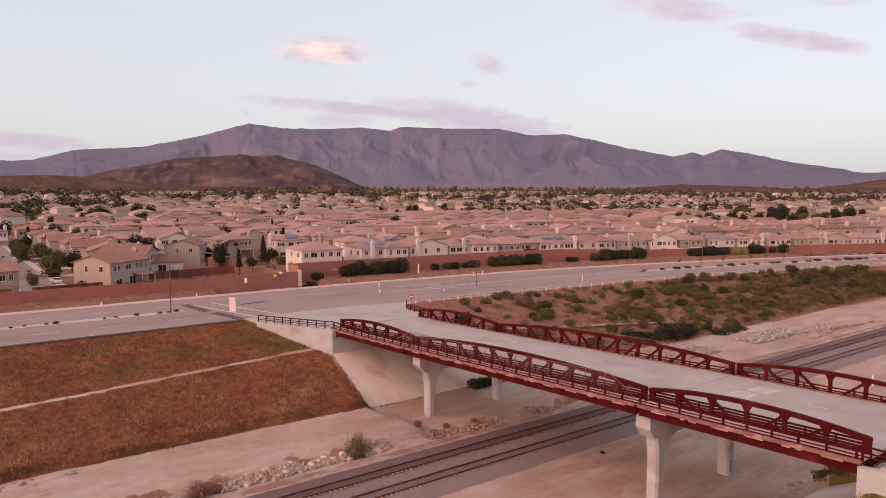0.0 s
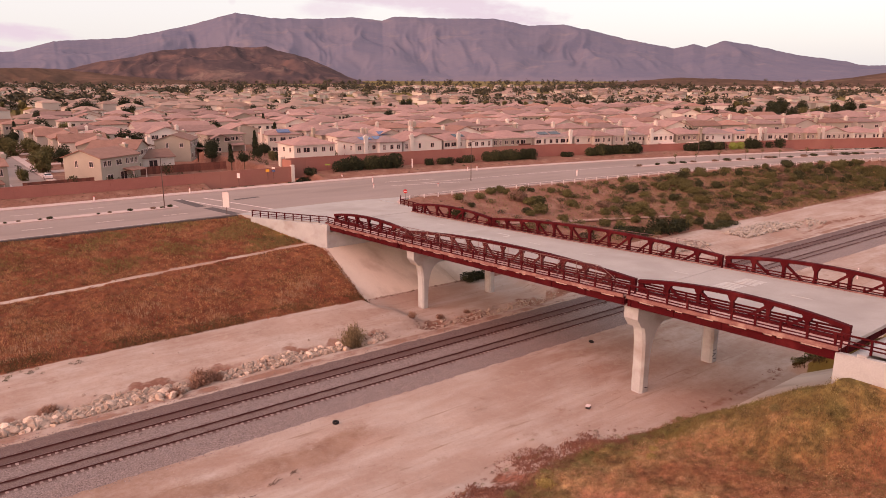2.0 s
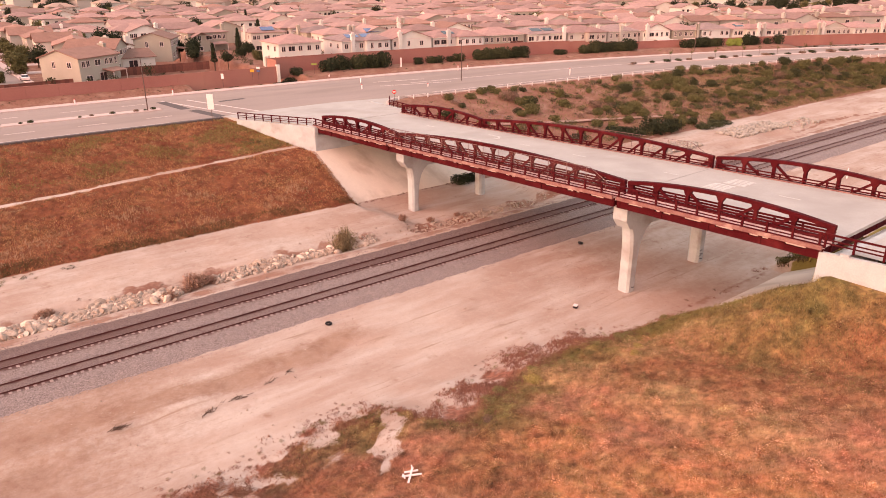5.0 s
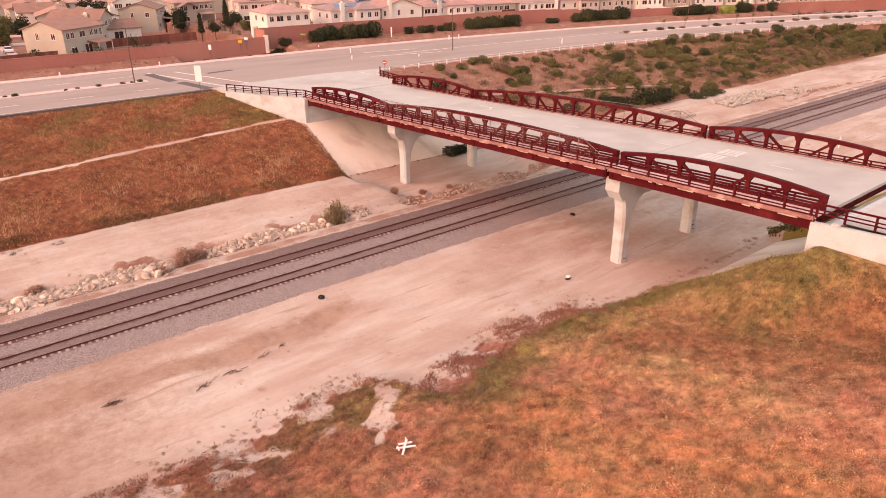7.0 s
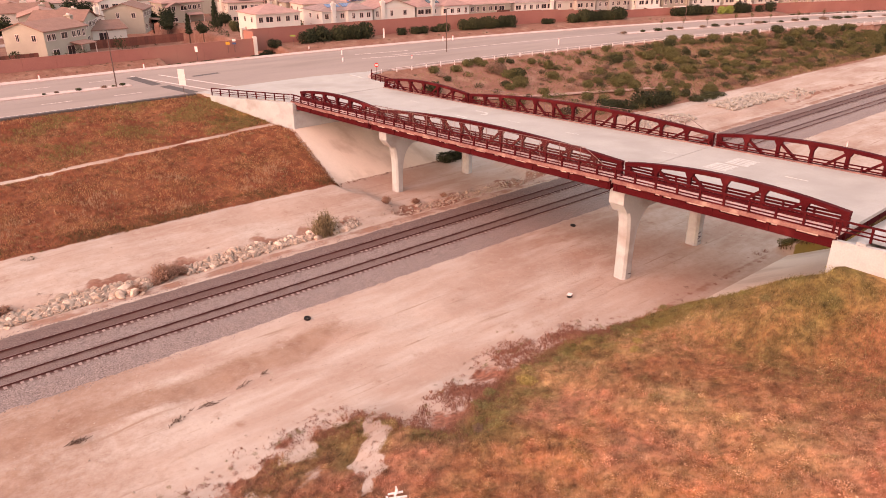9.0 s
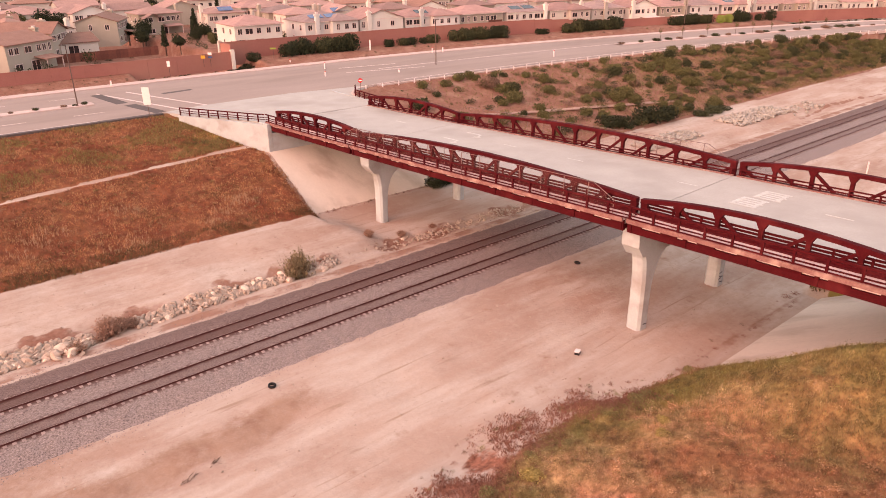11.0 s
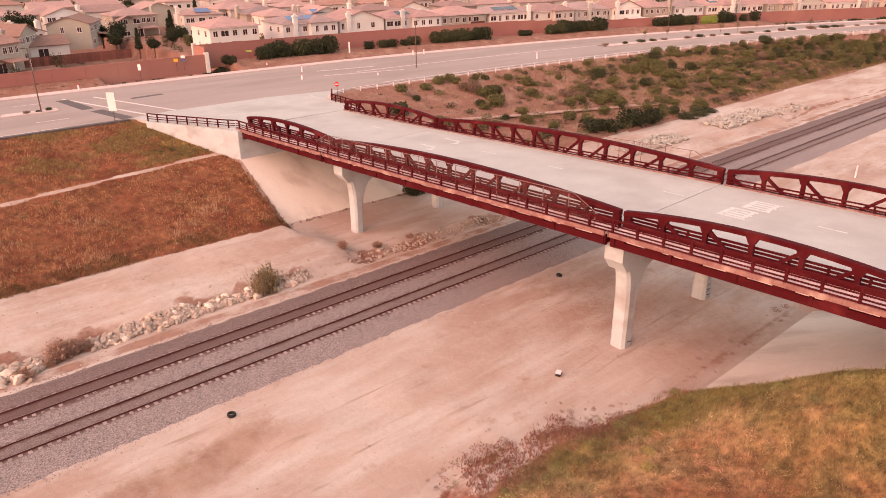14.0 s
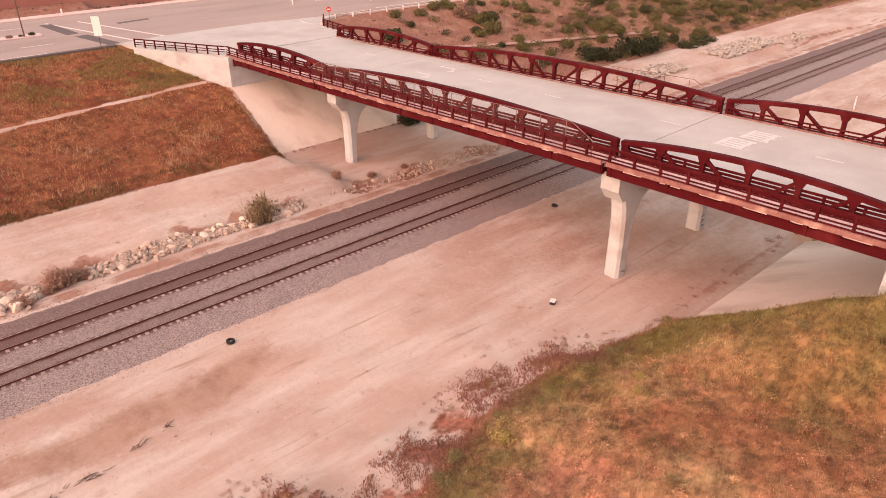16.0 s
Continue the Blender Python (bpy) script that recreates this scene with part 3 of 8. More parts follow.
def gap_depth(x, y):
    """How bare the worn gully that runs up the near bank is, 0 to 1."""
    d = np.abs(x + 33.0 - (y + 22) * 0.72 - 0.45 * np.sin(y * 1.7) - 0.25 * np.sin(y * 4.1 + x)) / (0.95 + 0.35 * np.sin(y * 0.9))
    return (1 - sstep(0.6, 1.35, d)) * sstep(-31.5, -29, y) * (1 - sstep(-20, -18.5, y))


def bare_gap(x, y):
    return gap_depth(x, y) > 0.45


def height(x, y):
    """Height of the bare ground; works on arrays."""
    x, y = np.asarray(x, float), np.asarray(y, float)
    z = np.zeros(np.broadcast(x, y).shape)
    z = z + 0.22 * sstep(-11.2, -9.6, y + 0.8 * np.sin(x * 0.21) + 0.4 * np.sin(x * 0.67)) * (1 - sstep(-7, -3, y))
    z = z - 0.25 * sstep(10.5, 12, y) * (1 - sstep(13, 14.6, y + 0.5 * np.sin(x * 0.4)))
    z = z + 0.5 * sstep(13.2, 15.2, y + 0.5 * np.sin(x * 0.4)) + 0.3 * sstep(15, 25, y)
    # far bank with its bench
    crest = road_near(x)
    toe = 26.3 + 0.3 * np.sin(x * 0.15)
    yb = np.where(x < 10, 46.0 + 0.07 * (np.minimum(x, 10) + 5), 0.5 * (toe + crest) + 2)
    zb = np.where(x < 10, 5.5 + 0.028 * (np.minimum(x, 10) + 5), 5.4)
    up = np.where(y < yb, (zb - 0.8) * np.clip((y - toe) / (yb - toe), 0, 1), (zb - 0.8) + (8.9 - zb) * np.clip((y - yb - 1.2) / (crest - 0.6 - yb - 1.2), 0, 1))
    z = z + up
    # paved slope below the far abutment
    pz = 0.05 + 5.05 * np.clip((y - 27.6) / (42.5 - 27.6), 0, 1)
    edge = -6.25 + np.clip(y - 27.75, 0, 15) * 0.111
    w = sstep(-1.5, -0.2, x - edge) * (1 - sstep(20.0, 21.5, x)) * sstep(18, 27, y)
    z = z * (1 - w) + (pz - 0.12) * w
    # worn terrace under the far span, its lip eaten away above the gully beside the track
    lip = 14.5 + 0.5 * np.sin(x * 0.8) + 0.35 * np.sin(x * 2.1 + 1) + 0.2 * np.sin(x * 4.7)
    zu = -0.3 - 0.68 * sstep(10.6, 12.8, y) + 0.38 * sstep(-0.3, 0.3, y - lip) + 0.02 * sstep(15, 21, y) + 0.6 * sstep(22.8, 27.6, y)
    u = sstep(-7.0, -3.0, x) * (1 - sstep(19, 23, x)) * sstep(10.4, 11.2, y) * (1 - sstep(26.6, 27.8, y))
    z = z * (1 - u) + zu * u
    # level ground behind the far abutment and its wing wall
    lx = WING_A[0] + (y - WING_A[1]) * (WING_B[0] - WING_A[0]) / (WING_B[1] - WING_A[1])
    behind = (x > np.minimum(lx, -4.4 + 0 * y) + 1.2) & (y > 44.6) & (x < 18.5 + np.maximum(0, y - 52) * 0.6)
    z = np.where(behind & (y < 62), np.interp(y, [p[0] for p in DECK], [p[1] for p in DECK]) - 0.16, z)
    # verge and house pads
    far = road_far(x)
    z = z + 0.25 * sstep(0, 1, y - far - 2.9) + 0.85 * sstep(3.2, 8.0, y - far) - 0.7 * sstep(2, 6, y - wall_line(x))
    # near bank
    toe_n = -20.2 - 5.4 * sstep(-22, -2, x) + 0.7 * np.sin(x * 0.33) + 0.4 * np.sin(x * 0.9 + 1)
    a = np.clip(0.28 * (toe_n - y), -6, 11)
    dx, dy = np.maximum(0, -3.0 - x) + np.maximum(0, x - 19.5), np.maximum(0, y + 39.4)
    b = np.clip(9.9 - 0.665 * np.sqrt(dx * dx + dy * dy), -6, 12)
    hill = np.maximum(0, 0.5 * (a + b + np.sqrt((a - b) ** 2 + 0.8)) - 0.05)
    hill = np.minimum(hill, 10.9 + 0.02 * np.maximum(0, -y - 40))
    pn = 0.1 + 6.4 * np.clip((-26.3 - y) / 11.7, 0, 1)
    wn = sstep(-3.3, -2.5, x) * (1 - sstep(19.2, 20.0, x)) * (y > -38.6) * (y < -24)
    hill = hill * (1 - wn) + (pn - 0.12) * wn
    z = np.where(y < -15, np.maximum(hill, z * 0), z)
    # the plain climbs gently towards the mountains
    d = np.hypot(x + 50, y + 50)
    z = z + np.where(y > 130, 0.012 * np.maximum(0, d - 330), 0)
    return z


def steps(spans):
    out = []
    for lo, hi, d in spans:
        n = max(1, round((hi - lo) / d))
        out += [lo + (hi - lo) * i / n for i in range(n)]
    return out + [spans[-1][1]]


def build_ground():
    xs = np.array(steps([(-2600, -300, 180), (-300, -80, 14), (-80, 24, 0.6), (24, 130, 1.4), (130, 320, 4), (320, 700, 24), (700, 3400, 150)]))
    ys = np.array(steps([(-2600, -300, 180), (-300, -72, 12), (-72, 64, 0.6), (64, 112, 1.5), (112, 300, 8), (300, 800, 30), (800, 3400, 150)]))
    gx, gy = np.meshgrid(xs, ys)
    z = height(gx, gy)
    near = (gx > -90) & (gx < 200) & (gy < 110)
    rng = np.random.RandomState(4)

    def lumps(step):
        n = rng.rand(*(np.array(gx.shape) // step + 3))
        i, j = np.arange(gx.shape[0]) / step, np.arange(gx.shape[1]) / step
        i0, j0 = i.astype(int), j.astype(int)
        fi, fj = (i - i0)[:, None], (j - j0)[None]
        return (n[i0][:, j0] * (1 - fi) * (1 - fj) + n[i0 + 1][:, j0] * fi * (1 - fj) + n[i0][:, j0 + 1] * (1 - fi) * fj + n[i0 + 1][:, j0 + 1] * fi * fj) - 0.5

    rough = 0.16 * lumps(9) + 0.09 * lumps(3) + 0.05 * lumps(1) + np.where(gy < grass_edge(gx) - 1, 0.45 * lumps(7) + 0.22 * lumps(2), 0)
    flat = (gy > road_near(gx) - 1) & (gy < road_far(gx) + 3.2)
    built = ((gx > -6.5) & (gx < 21) & (gy > 16) & (gy < 62)) | ((gx > -3.5) & (gx < 20.5) & (gy < -24.5) & (gy > -140)) | ((gy > -6.2) & (gy < 11.6))
    z = np.where(near & ~flat & ~built, z + rough, z)
    # cover: red dry growth, green growth, bare soil of the planted banks
    toe = 26.3 + 0.3 * np.sin(gx * 0.15)
    red = sstep(-0.9, 0.9, gy - toe) * (gy < road_near(gx) - 0.3) * (1 - sstep(-1.0, -0.2, gx + 6.25 - np.clip(gy - 27.75, 0, 15) * 0.111))
    bench = np.abs(gy - (46.0 + 0.07 * (gx + 5)) - 0.6) < 0.55
    toe_n = -20.2 - 5.4 * sstep(-22, -2, gx) + 0.7 * np.sin(gx * 0.33) + 0.4 * np.sin(gx * 0.9 + 1)
    foot = sstep(-0.6, 0.4, grass_edge(gx) - gy) * (0.42 + 0.3 * np.sin(gx * 0.9 + 0.7 * np.sin(gy * 1.3)) * np.sin(gx * 0.37 + gy * 0.8)) * (gx < -7)
    hill = np.maximum(sstep(-0.8, 1.0, bank_in(gx, gy)), foot) * ((z > 0.2) | (gx < -8)) * (1 - gap_depth(gx, gy)) * (0.25 + 0.75 * cover_patch(gx, gy))
    red = np.maximum(red, hill)
    plain = 0.8 * sstep(430, 760, np.hypot(gx + 58, gy + 61)) * (gy > 0)
    red = np.maximum(red, plain)
    green = np.where(gy < 0, 0.55 * (1 - sstep(2.5, 9, toe_n - gy)) * sstep(-40, -14, gx) + 0.42 * sstep(-16, 4, gx), 0)
    green = green + np.where(gy > 20, 0.30 * sstep(46, 54, gy) * sstep(-62, -20, gx) + 0.25 * sstep(-20, -8, gx) * (gy > 44) + 0.22 * (1 - sstep(27.5, 30, gy)) * sstep(-60, -50, gx), 0)
    green = green + 0.4 * plain
    soil = ((gx > 16) & (gy > toe) & (gy < road_near(gx) + 2)) | (gy > road_far(gx) + 2)
    soil = soil * 1.0 + 0.5 * sstep(8.8, 9.6, gy) * (1 - sstep(10.6, 11.8, gy)) + 0.74 * sstep(11.6, 12.9, gy + 0.5 * np.sin(gx * 0.9)) * (1 - sstep(14.6, 15.8, gy + 0.6 * np.sin(gx * 0.8) + 0.4 * np.sin(gx * 2.1))) * (1 - sstep(22, 27, gx)) * (0.66 + 0.34 * np.sin(gx * 0.5) * np.sin(gx * 0.17)) + 0.18 * (1 - sstep(0.4, 2.2, np.abs(gy + 8.9 - 0.5 * np.sin(gx * 0.21) - 0.3 * np.sin(gx * 0.8)))) * (1 - sstep(-30, -24, gx)) + 0.45 * (1 - sstep(0.1, 1.2, np.abs(gy + 24.8))) * sstep(-6, -2, gx) * (1 - sstep(19, 21, gx)) + 0.56 * (1 - sstep(0.3, 0.9, np.abs(gy - 13.3 - 0.8 * np.sin(gx * 0.12)))) * sstep(92, 100, gx)
    k, n = len(xs), len(ys)
    mb_v = np.stack([gx, gy, z], -1).reshape(-1, 3)
    idx = np.arange(n * k).reshape(n, k)
    faces = np.stack([idx[:-1, :-1], idx[:-1, 1:], idx[1:, 1:], idx[1:, :-1]], -1).reshape(-1, 4)
    me = bpy.data.meshes.new("ground")
    me.from_pydata(mb_v.tolist(), [], faces.tolist())
    me.materials.append(M["ground"])
    ca = me.color_attributes.new("cover", "FLOAT_COLOR", "POINT")
    col = np.stack([np.where(bench & (gx < -4.6), 0, red), green, soil, (gy < -15) * 1.0], -1).reshape(-1)
    ca.data.foreach_set("color", col.astype(np.float32))
    band = (1 - sstep(0.8, 2.6, np.abs(gy + 8.9 - 0.5 * np.sin(gx * 0.21) - 0.35 * np.sin(gx * 0.8)))) * (1 - sstep(-30, -24, gx))
    tone = 0.36 * sstep(9, 12, gy) * (1 - 0.5 * sstep(70, 110, gx)) * (1 - 0.8 * sstep(-8, -2, gx) * (1 - sstep(20, 26, gx))) + 0.85 * (gy < 9) * (1 - sstep(-50, -28, gx - 0.5 * gy)) + 0.4 * (gy < -4) * sstep(-4, 6, gx)
    ga = me.color_attributes.new("growth", "FLOAT_COLOR", "POINT")
    ga.data.foreach_set("color", np.concatenate([growth_colour(gx, gy), np.ones(gx.shape + (1,))], -1).reshape(-1).astype(np.float32))
    ta = me.attributes.new("tone", "FLOAT", "POINT")
    tone = np.clip(np.maximum(tone, band), 0, 1)
    ta.data.foreach_set("value", tone.reshape(-1).astype(np.float32))
    me.polygons.foreach_set("use_smooth", [True] * len(me.polygons))
    tagged(new("ground", me), "pinkish bare dirt with dry red grass banks", "ground", kind="structure")
    return xs, ys, z


GRID = build_ground()


def lie(x, y):
    """Height of the uneven ground as built."""
    xs, ys, z = GRID
    x, y = np.asarray(x, float), np.asarray(y, float)
    i = np.clip(np.searchsorted(xs, x) - 1, 0, len(xs) - 2)
    j = np.clip(np.searchsorted(ys, y) - 1, 0, len(ys) - 2)
    u, v = (x - xs[i]) / (xs[i + 1] - xs[i]), (y - ys[j]) / (ys[j + 1] - ys[j])
    return (z[j, i] * (1 - u) + z[j, i + 1] * u) * (1 - v) + (z[j + 1, i] * (1 - u) + z[j + 1, i + 1] * u) * v


# ---- avenue, kerbs, verge ----
def ribbon(name, near, far, x0, x1, z, thick, material, label, step=6.0, category="road"):
    """A slab along the avenue between two edge lines."""
    mb = MB()
    rows = []
    n = max(2, int((x1 - x0) / step))
    for i in range(n + 1):
        x = x0 + (x1 - x0) * i / n
        a, b = float(near(x)), float(far(x))
        rows.append([(x, a, z - thick), (x, a, z), (x, b, z), (x, b, z - thick)])
    mb.strip(rows)
    return setting(name, mb, material, label, category)


ribbon("road", lambda x: road_near(x), lambda x: road_far(x), -420, 700, 9.0, 0.4, M["asphalt"], "pale aged asphalt avenue")
ribbon("kerb_far", lambda x: road_far(x), lambda x: road_far(x) + 0.35, -420, 700, 9.15, 0.4, M["curb"], "pale concrete kerb beside the avenue", category="kerb")
ribbon("pavement_far", lambda x: road_far(x) + 0.36, lambda x: road_far(x) + 2.9, -420, 700, 9.145, 0.3, M["curb"], "pale concrete pavement along the avenue", category="pavement")
ribbon("verge_kerb_near", lambda x: road_near(x) - 0.9, lambda x: road_near(x) - 0.01, -420, -13, 9.12, 0.8, M["patch"], "dark asphalt berm at the road edge", category="kerb")
ribbon("edge_kerb_near", lambda x: road_near(x) - 0.5, lambda x: road_near(x) - 0.01, 26, 700, 9.12, 0.8, M["curb"], "pale concrete kerb at the bank's crest", category="kerb")
ribbon("median", lambda x: 75.2 - 0 * x, lambda x: 77.4 - 0 * x, -420, -19, 9.16, 0.3, M["curb"], "pale planted median strip", category="median")
ribbon("median_east", lambda x: 0.5 * (road_near(x) + road_far(x)) - 1.2, lambda x: 0.5 * (road_near(x) + road_far(x)) + 1.6, 108, 700, 9.16, 0.3, M["curb"], "pale planted median strip", category="median")


def marking(name, a, b, w, label, material="paint", z=9.012):
    d = Vector((b[0] - a[0], b[1] - a[1], 0)).normalized()
    s = Vector((-d.y, d.x, 0)) * w / 2
    p = [(a[0] - s.x, a[1] - s.y), (a[0] + s.x, a[1] + s.y), (b[0] + s.x, b[1] + s.y), (b[0] - s.x, b[1] - s.y)]
    return setting(name, MB().prism(p, 2, z - 0.01, z), M[material], label, "road marking")


ribbon("edge_line", lambda x: road_near(x) + 0.55, lambda x: road_near(x) + 0.75, -300, -22, 9.012, 0.02, M["paint"], "white edge line", category="road marking")
ribbon("edge_line_east", lambda x: road_near(x) + 2.6, lambda x: road_near(x) + 2.8, 34, 500, 9.012, 0.02, M["paint"], "white edge line", category="road marking")
ribbon("lane_line", lambda x: road_near(x) + 17.0, lambda x: road_near(x) + 17.25, 38, 108, 9.012, 0.02, M["paint"], "white lane line", category="road marking")
for i in range(7):
    marking("lane_dash", (-90 + i * 11, 68.3), (-85.5 + i * 11, 68.3), 0.18, "white lane dash")
    marking("lane_dash", (-90 + i * 11, 84.0), (-85.5 + i * 11, 84.0), 0.18, "white lane dash")
marking("crosswalk_line", (-4.8, 61.9), (-11.4, 84.0), 0.4, "white crosswalk line")
marking("crosswalk_line", (-9.4, 61.9), (-16.0, 85.7), 0.4, "white crosswalk line")
marking("stop_line", (30.0, 76.0), (47.0, 71.5), 0.3, "white turn-lane line")
marking("stop_line", (32.0, 82.0), (45.0, 79.5), 0.3, "white turn-lane line")
marking("asphalt_patch", (-16.4, 84.6), (-15.2, 73.5), 1.9, "dark fresh asphalt trench patch", "patch", 9.016)
marking("asphalt_patch", (-14.6, 71.6), (-12.8, 62.2), 1.9, "dark fresh asphalt trench patch", "patch", 9.016)
marking("asphalt_patch", (-7.0, 78.0), (-1.5, 78.6), 1.2, "dark fresh asphalt trench patch", "patch", 9.016)
# bridge approach: flared concrete apron between the abutment and the avenue
apron = MB()
outline = [(-4.2, 44.6), (16.2, 44.6), (16.8, 52.5), (19.6, 57.0), (26.0, 60.0), (10, 63.0), (-6.5, 63.0), (-12.5, 61.8), (-11.0, 58.3), (-4.6, 45.5)]
apron.poly([(x, y, (deck_z(y) + 0.006) if y < 58 else 9.022) for x, y in outline] + [(x, y, 8.5) for x, y in outline],
           [tuple(range(10)), tuple(range(19, 9, -1))] + [(i, (i + 1) % 10, 10 + (i + 1) % 10, 10 + i) for i in range(10)])
setting("approach_apron", apron, M["deck"], "pale concrete bridge approach", "pavement")


def corner_kerb():
    """A raised kerb that sweeps from the bridge rail round into the avenue."""
    pts = [(17.4, 53.2), (18.3, 55.6), (20.0, 57.6), (22.6, 59.0), (26.0, 59.6), (31.0, 59.9)]
    rows = []
    for i, (x, y) in enumerate(pts):
        (xa, ya), (xb, yb) = pts[max(0, i - 1)], pts[min(len(pts) - 1, i + 1)]
        d = Vector((xb - xa, yb - ya, 0)).normalized()
        n = Vector((-d.y, d.x, 0))
        rows.append([(x + n.x * o, y + n.y * o, z) for o, z in ((-0.22, 8.9), (-0.2, 9.2), (0.16, 9.2), (0.2, 8.9))])
    setting("corner_kerb", MB().strip(rows), M["curb"], "pale concrete kerb sweeping round the corner", "kerb")


corner_kerb()


# ---- railway ----
def build_railway():
    prof = [(-4.4, -0.3), (-1.9, 0.30), (1.6, 0.34), (3.0, 0.27), (4.3, 0.34), (7.9, 0.30), (10.2, -0.3), (11.4, -0.75)]
    mb = MB()
    xs = steps([(-420, -80, 20), (-80, 60, 0.7), (60, 160, 2.5), (160, 900, 25)])
    rng = np.random.RandomState(8)
    rows = []
    for x in xs:
        row = []
        for i in range(len(prof) - 1):
            (ya, za), (yb, zb) = prof[i], prof[i + 1]
            n = 4
            for j in range(n):
                f = j / n
                row.append((x, ya + (yb - ya) * f + (rng.rand() - 0.5) * 0.2, za + (zb - za) * f + (rng.rand() - 0.5) * 0.07))
        row.append((x, *prof[-1]))
        rows.append(row)
    mb.strip(rows)
    setting("track_bed", mb, M["ballast"], "grey crushed-stone railway ballast", "track bed")
    # stones spilt along both edges of the bed
    fr = MB()
    for _ in range(3600):
        x = -62 + 150 * rng.rand() ** 1.3
        near = rng.rand() < 0.6
        y = -3.15 - abs(rng.normal(0, 0.55)) if near else 9.0 + abs(rng.normal(0, 0.6))
        r = 0.035 + 0.05 * rng.rand()
        z = max(0.0, (y + 4.4) * 0.24 - 0.3 if near else (10.2 - y) * 0.26 - 0.3)
        a = rng.rand() * 6.28
        c, s = math.cos(a) * r, math.sin(a) * r
        fr.poly([(x + c, y + s, z - 0.01), (x - s, y + c, z - 0.01), (x - c, y - s, z - 0.01), (x + s, y - c, z - 0.01), (x + c * 0.2, y + s * 0.3, z + r)], [(0, 1, 4), (1, 2, 4), (2, 3, 4), (3, 0, 4)])
    tagged(new("spilt_gravel", fr.mesh("spilt_gravel", M["ballast"])), "grey gravel spilt along the track bed's edges", "gravel", kind="stuff")
    for k, yc in enumerate((0.75, 5.25)):
        line = thing("railway_track", (0, yc, 0.3), "railway track of dark rusty rails on pale concrete ties", "railway track", "railway tracks")
        for side in (-0.755, 0.755):
            web = MB()
            web.prism([(side - 0.07, 0.02), (side + 0.07, 0.02), (side + 0.07, 0.035), (side + 0.012, 0.06), (side + 0.012, 0.13), (side + 0.037, 0.14),
                       (side + 0.037, 0.172), (side - 0.037, 0.172), (side - 0.037, 0.14), (side - 0.012, 0.13), (side - 0.012, 0.06), (side - 0.07, 0.035)], 0, -420, 900)
            r = part("rail", web, M["rail"], line)
            part("running_surface", MB().box(-420, 900, side - 0.022, side + 0.022, 0.172, 0.176), M["railtop"], r, "bright worn rail head")
        tie = MB().prism([(-1.3, -0.2), (1.3, -0.2), (1.3, -0.06), (1.06, 0.05), (0.84, 0.055), (0.6, -0.08), (-0.6, -0.08), (-0.84, 0.055), (-1.06, 0.05), (-1.3, -0.06)], 0, -0.13, 0.13).mesh("tie", M["tie"])
        for i in range(150):
            ob = part("tie", tie, None, line, at=pose(-58 + i * 0.61, 0, -0.005 + 0.008 * ((i * 7) % 3), 0, 0, ((i * 13) % 5 - 2) * 0.4))
        rest = MB()
        for i in range(230):
            x = 33.5 + i * 0.61
            rest.box(x - 0.13, x + 0.13, -1.06, -0.6, -0.1, 0.045).box(x - 0.13, x + 0.13, 0.6, 1.06, -0.1, 0.045)
        for i in range(60):
            x = -58.61 - i * 0.61
            rest.box(x - 0.13, x + 0.13, -1.06, -0.6, -0.1, 0.045).box(x - 0.13, x + 0.13, 0.6, 1.06, -0.1, 0.045)
        tagged(part("tie_run", rest, M["tie"], line), kind="stuff")


build_railway()


# ---- bridge ----
SPANS = [(-38.3, -17.95), (-17.55, 22.45), (22.85, 44.3)]
NEAR_X, FAR_X, OUT_N, OUT_F = -0.75, 15.75, -2.75, 17.75


